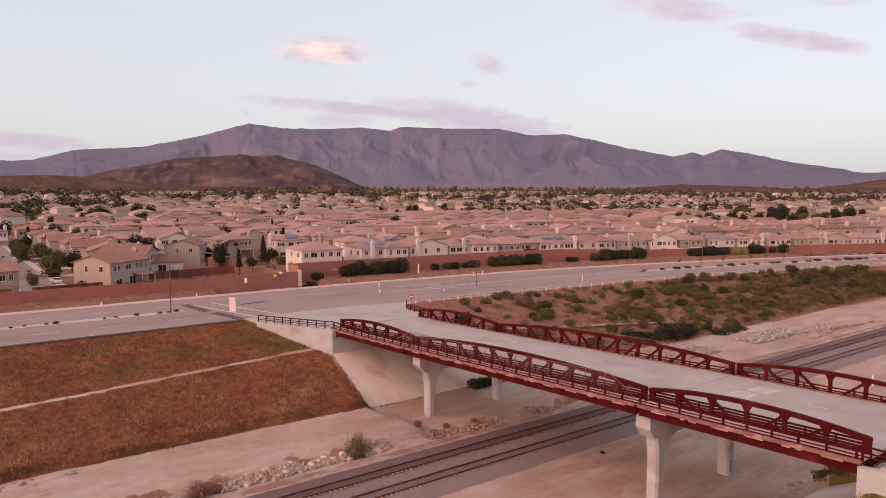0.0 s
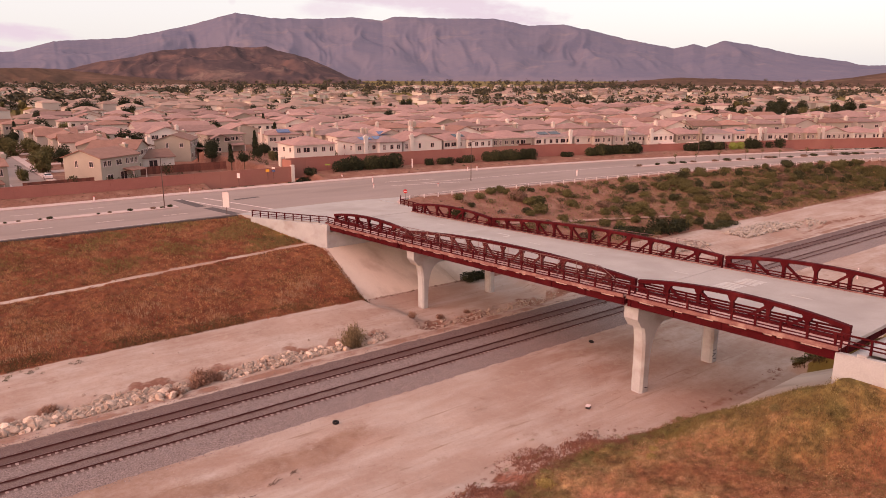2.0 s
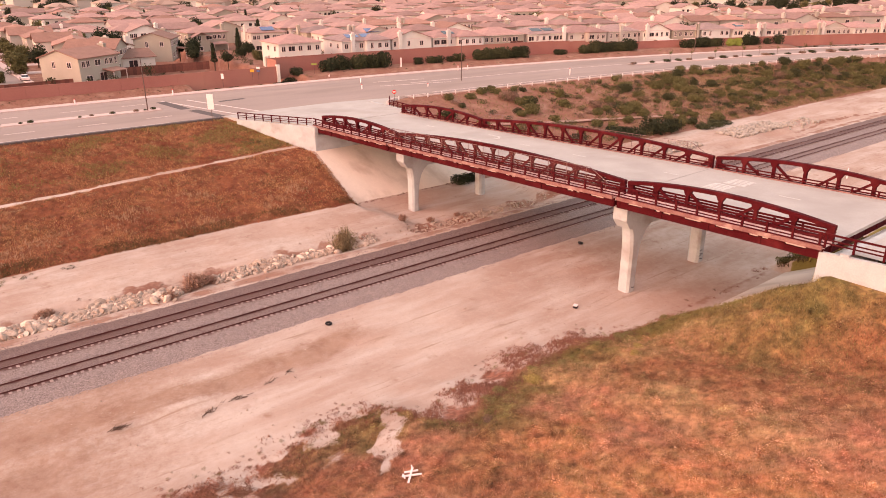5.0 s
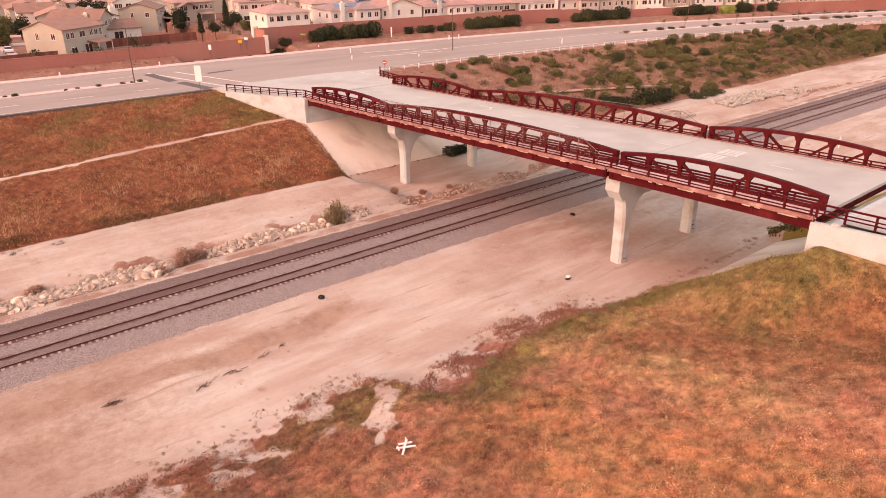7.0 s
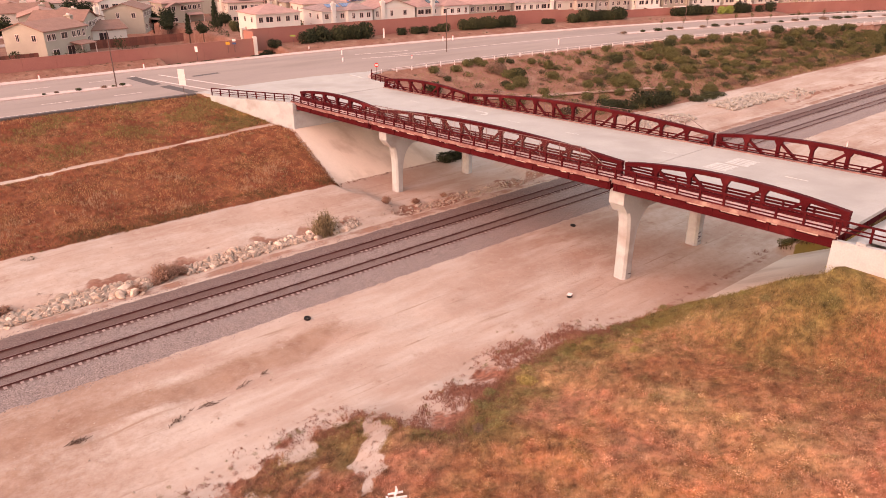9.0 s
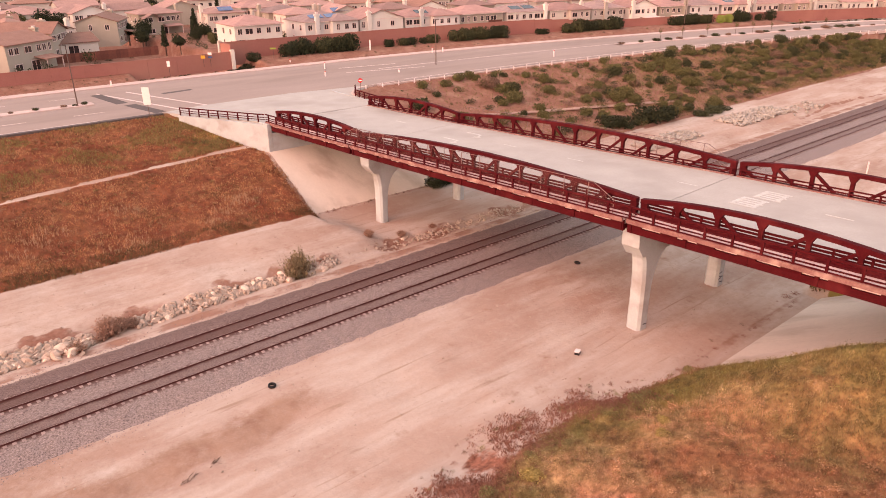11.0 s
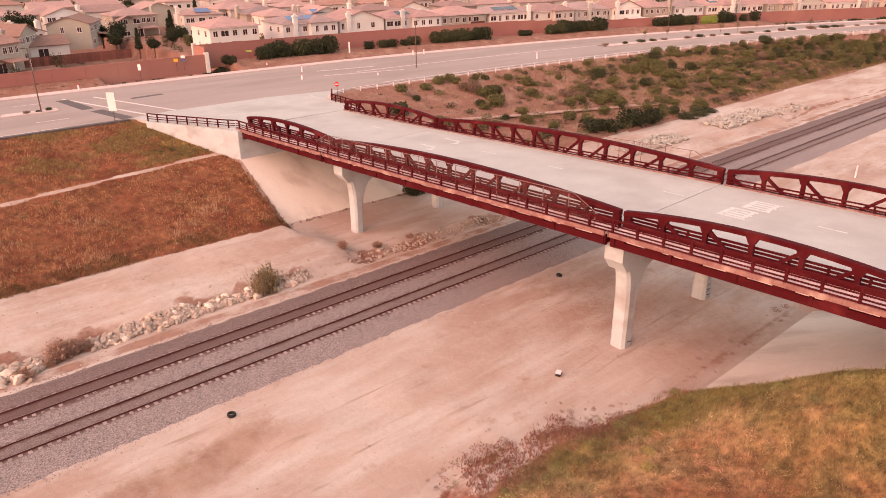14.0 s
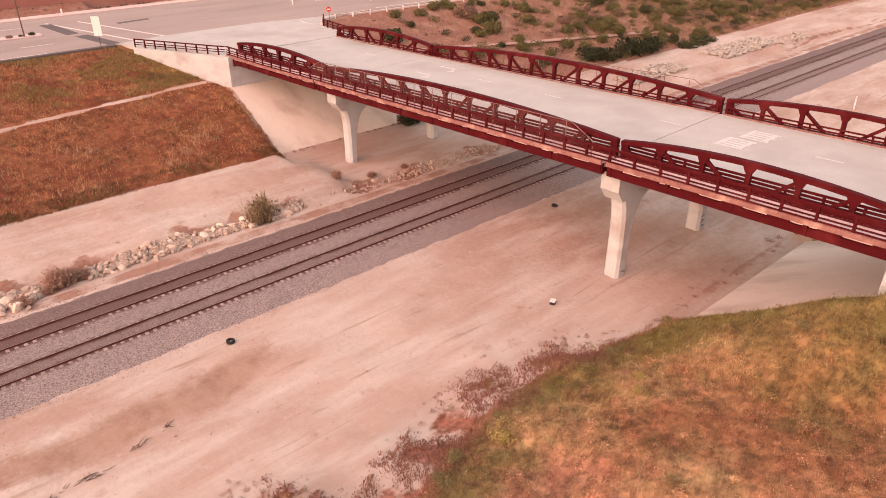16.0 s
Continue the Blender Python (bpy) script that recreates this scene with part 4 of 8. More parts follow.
def build_bridge():
    br = thing("road_bridge", (7.5, -17.6, 0), "concrete road bridge with dark red steel side trusses", "bridge")
    br.matrix_basis = pose(7.5, -17.6, 0, 0, 0, 1.26)
    inv = pose(7.5, -17.6, 0).inverted()

    def bp(name, mb, material, parent, label="", smooth=False):
        """A part of the bridge, from world places."""
        ob = part(name, mb, material, parent, label, smooth=smooth)
        ob.matrix_basis = inv if parent == br else Matrix()
        return ob

    # slabs, each span its own
    for a, b in SPANS:
        for name, x0, x1, dz, th, ma, lab in (("deck_slab", NEAR_X + 0.35, FAR_X - 0.35, 0.0, 0.32, "deck", "pale concrete roadway"),
                                              ("walkway", OUT_N + 0.13, NEAR_X - 0.2, 0.10, 0.24, "walk", "pale concrete walkway"),
                                              ("walkway_edge", OUT_N - 0.05, OUT_N + 0.12, 0.13, 0.36, "pinkedge", "crumbling pinkish walkway edge")):
            mb = MB()
            ys = np.linspace(a, b, 9)
            mb.strip([[(x0, y, deck_z(y) + dz - th), (x0, y, deck_z(y) + dz), (x1, y, deck_z(y) + dz), (x1, y, deck_z(y) + dz - th), (x0, y, deck_z(y) + dz - th)] for y in ys])
            for y in (a, b):
                z = deck_z(y) + dz
                mb.poly([(x0, y, z - th), (x1, y, z - th), (x1, y, z), (x0, y, z)], [(0, 1, 2, 3)])
            bp(name, mb, M[ma], br, lab)
        for x0, x1, kh, km in ((NEAR_X + 0.35, NEAR_X + 0.75, 0.2, "concrete"), (FAR_X - 0.55, FAR_X - 0.35, 0.12, "pinkedge")):
            bp("deck_kerb", MB().poly([(x, y, deck_z(y) + dz) for y in (a, b) for x in (x0, x1) for dz in (0.004, kh)],
                                      [(0, 2, 3, 1), (4, 5, 7, 6), (1, 3, 7, 5), (0, 1, 5, 4), (2, 6, 7, 3)]), M[km], br)
        # floor beams and stringers below
        n = max(3, round((b - a) / 5.0))
        for i in range(n + 1):
            y = a + 0.3 + (b - a - 0.6) * i / n
            z = deck_z(y)
            bp("floor_beam", MB().box(OUT_N + 0.15, FAR_X + 0.1, y - 0.14, y + 0.14, z - 1.05, z - 0.325), M["steel"], br)
        for x in np.linspace(1.5, 13.5, 6):
            bp("stringer", MB().beam((x, a + 0.1, deck_z(a) - 0.6), (x, b - 0.1, deck_z(b) - 0.6), 0.25, 0.5), M["steel"], br)

    # pale sealed joints between the spans, a thin dark gap left open
    for y in (-17.75, 22.65):
        bp("joint_plate", MB().box(NEAR_X + 0.4, FAR_X - 0.4, y - 0.19, y + 0.12, deck_z(y) - 0.3, deck_z(y) - 0.004), M["deck"], br)
    # side trusses
    for x in (NEAR_X, FAR_X):
        inward = 1 if x < 5 else -1
        sk = 0.36 if inward > 0 else 0.1
        for (a, b), n, ends, rise in zip(SPANS, (6, 12, 6), (1.42, 1.42, 1.42), (0.80, 0.95, 0.75)):
            def top(y):
                f = (y - a) / (b - a)
                return deck_z(a) * (1 - f) + deck_z(b) * f + ends + rise * (1 - (2 * f - 1) ** 2)

            def low(y):
                f = (y - a) / (b - a)
                return deck_z(a) * (1 - f) + deck_z(b) * f - 1.25

            ys = [a + (b - a) * i / n for i in range(n + 1)]
            fine = np.linspace(a, b, n * 2 + 1)
            mb = MB()
            # top chord: a bent box section
            mb.strip([[(x - 0.24, y, top(y) - 0.36), (x - 0.24, y, top(y)), (x + 0.24, y, top(y)), (x + 0.24, y, top(y) - 0.36), (x - 0.24, y, top(y) - 0.36)] for y in fine])
            for y in (a, b):
                mb.poly([(x - 0.24, y, top(y) - 0.36), (x - 0.24, y, top(y)), (x + 0.24, y, top(y)), (x + 0.24, y, top(y) - 0.36)], [(0, 1, 2, 3)])
            tr = bp("truss", mb, M["steel"], br, "dark red arched steel truss")
            bp("bottom_chord", MB().strip([[(x - 0.22, y, low(y) - 0.25), (x - 0.22, y, low(y) + 0.25), (x + 0.22, y, low(y) + 0.25), (x + 0.22, y, low(y) - 0.25), (x - 0.22, y, low(y) - 0.25)]
                                           for y in fine]), M["steel"], tr)
            bp("skirt_plate", MB().strip([[(x - 0.17, y, deck_z(y) - 0.95), (x - 0.17, y, deck_z(y) + sk), (x + 0.17, y, deck_z(y) + sk), (x + 0.17, y, deck_z(y) - 0.95), (x - 0.17, y, deck_z(y) - 0.95)] for y in fine]), M["steel"], tr)
            for i, y in enumerate(ys):
                w = 0.62 if i in (0, n) else 0.34
                yy = y + (0.31 if i == 0 else -0.31 if i == n else 0)
                bp("post", MB().box(x - 0.15, x + 0.15, yy - w / 2, yy + w / 2, low(y) + 0.2, top(y) - 0.33), M["steel"], tr)
                if 0 < i < n:
                    g = 0.46
                    bp("gusset", MB().prism([(y - g, top(y) - 0.35), (y + g, top(y) - 0.35), (y + 0.2, top(y) - 0.85), (y - 0.2, top(y) - 0.85)], 0, x - 0.19, x + 0.19), M["steel"], tr)
            for i in range(n):
                y0, y1 = ys[i], ys[i + 1]
                p, q = ((y0, top(y0) - 0.45), (y1, low(y1) + 0.25)) if i < n / 2 else ((y1, top(y1) - 0.45), (y0, low(y0) + 0.25))
                bp("diagonal", MB().beam((x, *p), (x, *q), 0.2, 0.26), M["steel"], tr)
            # lower guard rails fixed to the truss, both faces
            for side in (inward,):
                gx = x + side * 0.36
                gr = MB()
                for dz in ((0.42, 0.70, 0.98) if inward > 0 else (0.36, 0.68)):
                    gr.beam((gx, a + 0.1, deck_z(a) + dz), (gx, b - 0.1, deck_z(b) + dz), 0.09, 0.17 if inward > 0 else 0.13)
                rail = bp("guard_rail", gr, M["steel"], br)
                k = round((b - a) / 2.6)
                for i in range(k + 1):
                    y = a + 0.3 + (b - a - 0.6) * i / k
                    bp("rail_post", MB().box(gx - 0.07, gx + 0.07, y - 0.08, y + 0.08, deck_z(y), deck_z(y) + (1.03 if inward > 0 else 0.74)), M["steel"], rail)

    # girder below the walkway's edge, pierced by openings
    for x in (OUT_N + 0.35,):
        for a, b in SPANS:
            mb = MB()
            n = max(4, round((b - a) / 3.4))
            mb.beam((x, a, deck_z(a) - 0.80), (x, b, deck_z(b) - 0.80), 0.25, 0.56)
            gd = bp("edge_girder", mb, M["steel"], br, "dark red pierced edge girder")
            bp("slab_edge", MB().beam((x + 0.12, a + 0.02, deck_z(a) - 0.34), (x + 0.12, b - 0.02, deck_z(b) - 0.34), 0.1, 0.34), M["walk"], gd, "pale concrete slab edge behind the girder")
            for i in range(n + 1):
                y = a + 0.6 + (b - a - 1.2) * i / n
                bp("web_plate", MB().box(x - 0.12, x + 0.06, max(a, y - 0.72), min(b, y + 0.72), deck_z(y) - 0.56, deck_z(y) - 0.16), M["steel"], gd)

    # walkway railings
    for x, pts in ((OUT_N + 0.1, [(-38.3,), (44.3,)]),):
        def run(dz, h):
            ys = (-38.3, -17.75, 3, 22.65, 36, 44.3)
            return MB().strip([[(x - 0.05, y, deck_z(y) + dz - h / 2), (x - 0.05, y, deck_z(y) + dz + h / 2), (x + 0.05, y, deck_z(y) + dz + h / 2), (x + 0.05, y, deck_z(y) + dz - h / 2), (x - 0.05, y, deck_z(y) + dz - h / 2)] for y in ys])
        rl = bp("railing", run(1.18, 0.17), M["steel"], br, "dark red steel pedestrian railing")
        for dz in (0.19, 0.45, 0.74):
            bp("lower_rail", run(dz, 0.09), M["steel"], rl)
        for i in range(38):
            y = -38.0 + i * 2.2
            bp("railing_post", MB().box(x - 0.08, x + 0.08, y - 0.09, y + 0.09, deck_z(y) + 0.1, deck_z(y) + 1.22), M["steel"], rl)
    # mesh fence above the railing over the tracks
    for x in (OUT_N + 0.22, FAR_X + 0.3):
        mb = MB()
        a, b = -16.6, 24.0
        mb.beam((x, a + 2.4, deck_z(a) + 2.45), (x, b - 2.4, deck_z(b) + 2.45), 0.05, 0.05)
        mb.beam((x, a, deck_z(a) + 1.3), (x, a + 2.4, deck_z(a) + 2.45), 0.05, 0.05)
        mb.beam((x, b, deck_z(b) + 1.3), (x, b - 2.4, deck_z(b) + 2.45), 0.05, 0.05)
        fn = bp("mesh_fence", mb, M["fence"], br, "thin grey chain-link fence")
        for i in range(16):
            y = a + 0.2 + i * (b - a - 0.4) / 15
            hgt = 2.45 if 0 < i < 15 else 1.4
            bp("fence_post", MB().cyl((x, y, deck_z(y) + 0.1), (x, y, deck_z(y) + hgt), 0.035, 0.035, 6), M["fence"], fn)
        for i in range(15):
            y0, y1 = (a + 0.2 + (i + j) * (b - a - 0.4) / 15 for j in (0, 1))
            h0, h1 = (1.4 if i == 0 else 2.43), (1.4 if i == 14 else 2.43)
            bp("mesh_panel", MB().poly([(x, y0, deck_z(y0) + 0.2), (x, y1, deck_z(y1) + 0.2), (x, y1, deck_z(y1) + h1), (x, y0, deck_z(y0) + h0)], [(0, 1, 2, 3)]), M["mesh"], fn)

    # bents: a cap beam on two flared columns
    for yb in (-17.75, 21.3):
        zt = deck_z(yb) - 1.75 if yb < 0 else deck_z(yb) - 1.6
        g = float(height(1, yb)) - 0.6
        w = 0.88
        cap = bp("bent_cap", MB().prism([(-1.5, zt + 0.5), (-1.5, zt - 0.95), (-0.75, zt - 1.95), (15.75, zt - 1.95), (16.5, zt - 0.95), (16.5, zt + 0.5), (15.3, zt + 0.5), (15.3, zt), (-0.3, zt), (-0.3, zt + 0.5)], 1, yb - w, yb + w), M["concrete"], br, "pale concrete bent cap")
        for x, s in ((0.85, 1), (14.15, -1)):
            mb = MB()
            fat = 0.1 if yb < 0 else 0.0
            prof = [(0.52, 0.66, g), (0.53, 0.62, zt - 7.0), (0.60, 0.62, zt - 5.4), (0.82, 0.66, zt - 4.2), (1.2, 0.76, zt - 3.2), (1.75, 0.92, zt - 2.45), (2.6, 1.15, zt - 1.95)]
            rows = []
            for inn, out, z in prof:
                inn, out = inn + fat, out + fat
                c, dd = 0.24, 0.74
                ring = [(-out + c, -dd), (inn - c, -dd), (inn, -dd + c), (inn, dd - c), (inn - c, dd), (-out + c, dd), (-out, dd - c), (-out, -dd + c)]
                rows.append([(x + s * px, yb + py, z) for px, py in ring + ring[:1]])
            mb.strip(rows)
            bp("column", mb, M["concrete"], cap, "pale flared concrete column")
            if yb < 0:
                for k, (u, z0, l) in enumerate(((-0.35, 1.55, 0.5), (-0.3, 1.2, 0.62), (-0.38, 0.9, 0.42), (-0.2, 0.6, 0.55))):
                    if s < 0 or k == 3:
                        bp("paint_mark", MB().beam((x + u, yb - 0.745, z0), (x + u + l, yb - 0.745, z0 + 0.12 * (-1) ** k), 0.02, 0.1), M["spray"], cap, "dark sprayed paint mark")
            for pb in (x,):
                bp("bearing", MB().box(pb - 0.4, pb + 0.4, yb - 0.4, yb + 0.4, zt, zt + 0.28), M["steel"], cap)
    return br


def mesh_mats():
    M["fence"] = mat("grey_fence_steel", (0.22, 0.15, 0.135), None, 0.6, metal=0.4)
    ma = mat("chain_link", (0.24, 0.15, 0.13), None, 0.7, metal=0.3)
    ma.node_tree.nodes["Principled BSDF"].inputs["Alpha"].default_value = 0.16
    M["mesh"] = ma


mesh_mats()
build_bridge()


def build_abutments():
    # far side: breast wall, angled wing wall, paved slope
    z = deck_z(44.3)
    ab = thing("abutment", (7.5, 44, 5), "pale concrete bridge abutment with an angled wing wall", "abutment", "bridge abutments")
    inv = pose(7.5, 44, 5).inverted()

    def ap(name, mb, material, label=""):
        ob = part(name, mb, material, ab, label)
        ob.matrix_basis = inv
        return ob

    ap("breast_wall", MB().box(-3.9, 16.6, 42.7, 44.6, 3.5, z - 1.35), M["concrete"])
    ap("back_wall", MB().box(-3.9, 16.6, 44.62, 45.4, 3.5, z - 0.05), M["concrete"])
    for a, b, zt in (((-4.3, 43.3), (-11.4, 58.2), 8.98),):
        d = (Vector((*b, 0)) - Vector((*a, 0))).normalized()
        s = Vector((-d.y, d.x, 0)) * 0.25
        o = [(a[0] - s.x, a[1] - s.y), (b[0] - s.x, b[1] - s.y), (b[0] + s.x, b[1] + s.y), (a[0] + s.x, a[1] + s.y)]
        ap("wing_wall", MB().prism(o, 2, 3.0, zt), M["concrete"])
    ap("side_wall", MB().box(-4.55, -3.92, 42.7, 45.4, 3.4, z - 0.02), M["concrete"])
    ap("side_wall", MB().box(16.62, 16.95, 42.7, 60.0, 3.4, z - 0.02), M["concrete"])
    # railing along the wing wall
    run = [(-4.05, 44.3), (-4.7, 45.1), (-11.3, 58.0)]
    rl = None
    for dz in (1.15, 0.72, 0.42):
        mb = MB()
        for (a, b) in zip(run, run[1:]):
            mb.beam((*a, z - 0.02 + dz), (*b, 8.98 + dz if b[1] > 50 else z + dz), 0.1, 0.15 if dz > 1 else 0.09)
        if rl is None:
            rl = ap("wing_railing", mb, M["steel"], "dark red steel railing")
        else:
            part("lower_rail", mb, M["steel"], rl)
    for i in range(9):
        f = i / 8
        px, py = run[1][0] * (1 - f) + run[2][0] * f, run[1][1] * (1 - f) + run[2][1] * f
        zz = (z - 0.02) * (1 - f) + 8.98 * f
        part("railing_post", MB().box(px - 0.08, px + 0.08, py - 0.08, py + 0.08, zz, zz + 1.2), M["steel"], rl)
    # railing on the other side of the approach
    run = [(16.4, 44.3), (16.9, 52.5), (19.6, 56.5)]
    rl = None
    for dz in (1.15, 0.72, 0.42):
        mb = MB()
        for (a, b) in zip(run, run[1:]):
            mb.beam((*a, 9.05 + dz), (*b, 9.05 + dz), 0.1, 0.15 if dz > 1 else 0.09)
        if rl is None:
            rl = ap("approach_railing", mb, M["steel"], "dark red steel railing")
        else:
            part("lower_rail", mb, M["steel"], rl)
    for i in range(8):
        py = 44.5 + i * 1.65
        px = 16.4 + (py - 44.3) * 0.06 if py < 52.5 else 16.9 + (py - 52.5) * 0.66
        part("railing_post", MB().box(px - 0.08, px + 0.08, py - 0.08, py + 0.08, 8.95, 10.25), M["steel"], rl)
    # near side
    z = deck_z(-38.3)
    ab = thing("abutment", (7.5, -39, 6), "pale concrete bridge abutment above a paved slope", "abutment", "bridge abutments")
    inv = pose(7.5, -39, 6).inverted()
    ab_near = ab
    for name, mb in (("breast_wall", MB().box(0.05, 17.0, -39.9, -38.2, 4.5, z - 1.35)), ("back_wall", MB().box(-2.2, 18.0, -40.6, -39.92, 4.5, z - 0.05)),
                     ("wing_wall", MB().prism([(-38.35, z - 0.4), (-38.35, 5.0), (-47.0, 8.0), (-47.0, z + 0.25), (-40.0, z - 0.25)], 0, -2.3, -1.85)),
                     ("wing_wall", MB().prism([(-38.35, z - 0.4), (-38.35, 5.0), (-47.0, 8.0), (-47.0, z + 0.25), (-40.0, z - 0.25)], 0, 17.75, 18.2)),
                     ("bearing_shelf", MB().box(-1.85, 0.03, -39.9, -38.2, 4.5, z - 1.5))):
        part(name, mb, M["concrete"], ab).matrix_basis = inv
    rl = part("approach_railing", MB().beam((-2.1, -38.6, z + 1.18), (-1.6, -60, deck_z(-60) + 1.18), 0.1, 0.15), M["steel"], ab, "dark red steel railing")
    rl.matrix_basis = inv
    for dz in (0.42, 0.72):
        part("lower_rail", MB().beam((-2.1, -38.6, z + dz), (-1.6, -60, deck_z(-60) + dz), 0.1, 0.09), M["steel"], rl)
    for i in range(10):
        y = -38.6 - i * 2.2
        part("railing_post", MB().box(-2.15, -2.0, y - 0.08, y + 0.08, deck_z(y), deck_z(y) + 1.25), M["steel"], rl)
    setting("approach_road", MB().strip([[(x, y, deck_z(y) - 0.01) for x in (-1.84, 5, 10, 17.74)] for y in (-40.6, -60, -100, -140)]), M["deck"], "pale concrete bridge approach", "road")
    # paved slopes in panels with joints
    for name, y0, z0, y1, z1, x0a, x0b, x1, nx, ny in (("slope_paving_far", 27.75, 0.02, 42.68, 5.1, -6.25, -4.6, 20.3, 6, 3), ("slope_paving_near", -26.3, 0.05, -38.18, 6.5, -2.5, -2.2, 19.4, 5, 2)):
        base = setting(name, MB().poly([(x0a, y0, z0 - 0.02), (x1, y0, z0 - 0.02), (x1, y1, z1 - 0.02), (x0b, y1, z1 - 0.02)] + [(x0a, y0, z0 - 0.6), (x1, y0, z0 - 0.6), (x1, y1, z1 - 0.6), (x0b, y1, z1 - 0.6)],
                                       [(0, 1, 2, 3), (4, 5, 6, 7), (0, 1, 5, 4), (1, 2, 6, 5), (2, 3, 7, 6), (3, 0, 4, 7)]), M["paving"], "stained pale concrete slope paving", "slope paving")
        for i in range(nx):
            for j in range(ny):
                def at(f, g):
                    xa = x0a * (1 - g) + x0b * g
                    return Vector((xa + (x1 - xa) * f, y0 + (y1 - y0) * g, z0 + (z1 - z0) * g))
                e = 0.0005
                c = [at(i / nx + e, j / ny + e), at((i + 1) / nx - e, j / ny + e), at((i + 1) / nx - e, (j + 1) / ny - e), at(i / nx + e, (j + 1) / ny - e)]
                part("paving_panel", MB().poly(c + [p - Vector((0, 0, 0.07)) for p in c], [(0, 1, 2, 3), (0, 1, 5, 4), (1, 2, 6, 5), (2, 3, 7, 6), (3, 0, 4, 7)]), M["paving"], base)


build_abutments()


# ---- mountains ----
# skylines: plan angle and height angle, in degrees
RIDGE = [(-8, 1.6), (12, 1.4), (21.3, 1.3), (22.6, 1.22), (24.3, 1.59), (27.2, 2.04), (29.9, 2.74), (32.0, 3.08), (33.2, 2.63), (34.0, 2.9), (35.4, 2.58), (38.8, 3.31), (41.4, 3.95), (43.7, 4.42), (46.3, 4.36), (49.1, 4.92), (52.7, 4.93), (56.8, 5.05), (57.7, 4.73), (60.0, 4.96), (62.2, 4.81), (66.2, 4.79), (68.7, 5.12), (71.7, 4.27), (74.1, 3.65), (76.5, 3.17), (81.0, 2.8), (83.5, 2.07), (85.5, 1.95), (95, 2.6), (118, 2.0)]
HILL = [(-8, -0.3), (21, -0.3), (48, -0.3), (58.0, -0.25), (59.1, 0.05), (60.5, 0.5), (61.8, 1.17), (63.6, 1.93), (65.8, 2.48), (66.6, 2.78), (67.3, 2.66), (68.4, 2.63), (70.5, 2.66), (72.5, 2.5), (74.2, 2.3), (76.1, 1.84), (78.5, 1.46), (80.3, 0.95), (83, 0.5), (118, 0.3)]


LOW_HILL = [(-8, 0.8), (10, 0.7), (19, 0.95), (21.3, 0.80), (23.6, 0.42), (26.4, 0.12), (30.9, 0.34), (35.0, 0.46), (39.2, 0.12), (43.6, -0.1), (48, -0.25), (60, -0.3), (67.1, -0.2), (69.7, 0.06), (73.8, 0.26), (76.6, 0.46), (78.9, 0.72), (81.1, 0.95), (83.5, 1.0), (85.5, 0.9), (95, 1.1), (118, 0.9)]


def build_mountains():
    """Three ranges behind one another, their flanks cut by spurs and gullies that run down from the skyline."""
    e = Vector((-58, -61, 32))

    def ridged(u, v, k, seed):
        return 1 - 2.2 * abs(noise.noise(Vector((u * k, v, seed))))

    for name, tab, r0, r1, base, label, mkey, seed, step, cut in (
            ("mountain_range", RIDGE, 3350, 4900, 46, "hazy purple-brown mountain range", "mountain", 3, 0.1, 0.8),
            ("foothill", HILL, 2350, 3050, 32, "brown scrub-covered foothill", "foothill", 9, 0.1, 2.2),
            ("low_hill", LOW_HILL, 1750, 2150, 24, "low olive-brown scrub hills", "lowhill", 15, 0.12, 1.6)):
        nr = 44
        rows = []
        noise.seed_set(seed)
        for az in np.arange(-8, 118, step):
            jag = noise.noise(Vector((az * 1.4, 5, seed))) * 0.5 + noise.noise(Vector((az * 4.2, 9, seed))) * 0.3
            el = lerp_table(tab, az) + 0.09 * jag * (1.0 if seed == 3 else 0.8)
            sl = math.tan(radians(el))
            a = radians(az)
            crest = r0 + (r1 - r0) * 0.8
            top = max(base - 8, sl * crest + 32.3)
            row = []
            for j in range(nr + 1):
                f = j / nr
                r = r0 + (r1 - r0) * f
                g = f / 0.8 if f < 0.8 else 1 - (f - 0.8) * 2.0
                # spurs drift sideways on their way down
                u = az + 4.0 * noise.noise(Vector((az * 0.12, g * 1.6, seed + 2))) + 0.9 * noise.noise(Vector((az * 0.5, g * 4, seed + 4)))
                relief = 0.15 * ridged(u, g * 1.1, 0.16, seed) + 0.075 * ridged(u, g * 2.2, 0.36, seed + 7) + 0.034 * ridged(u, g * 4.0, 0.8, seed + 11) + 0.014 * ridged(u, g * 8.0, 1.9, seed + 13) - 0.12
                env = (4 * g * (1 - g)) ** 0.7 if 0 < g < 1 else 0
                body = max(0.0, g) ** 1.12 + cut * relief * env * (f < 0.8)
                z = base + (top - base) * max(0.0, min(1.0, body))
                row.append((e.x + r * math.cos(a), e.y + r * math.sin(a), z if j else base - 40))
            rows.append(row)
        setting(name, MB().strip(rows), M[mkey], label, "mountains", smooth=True)


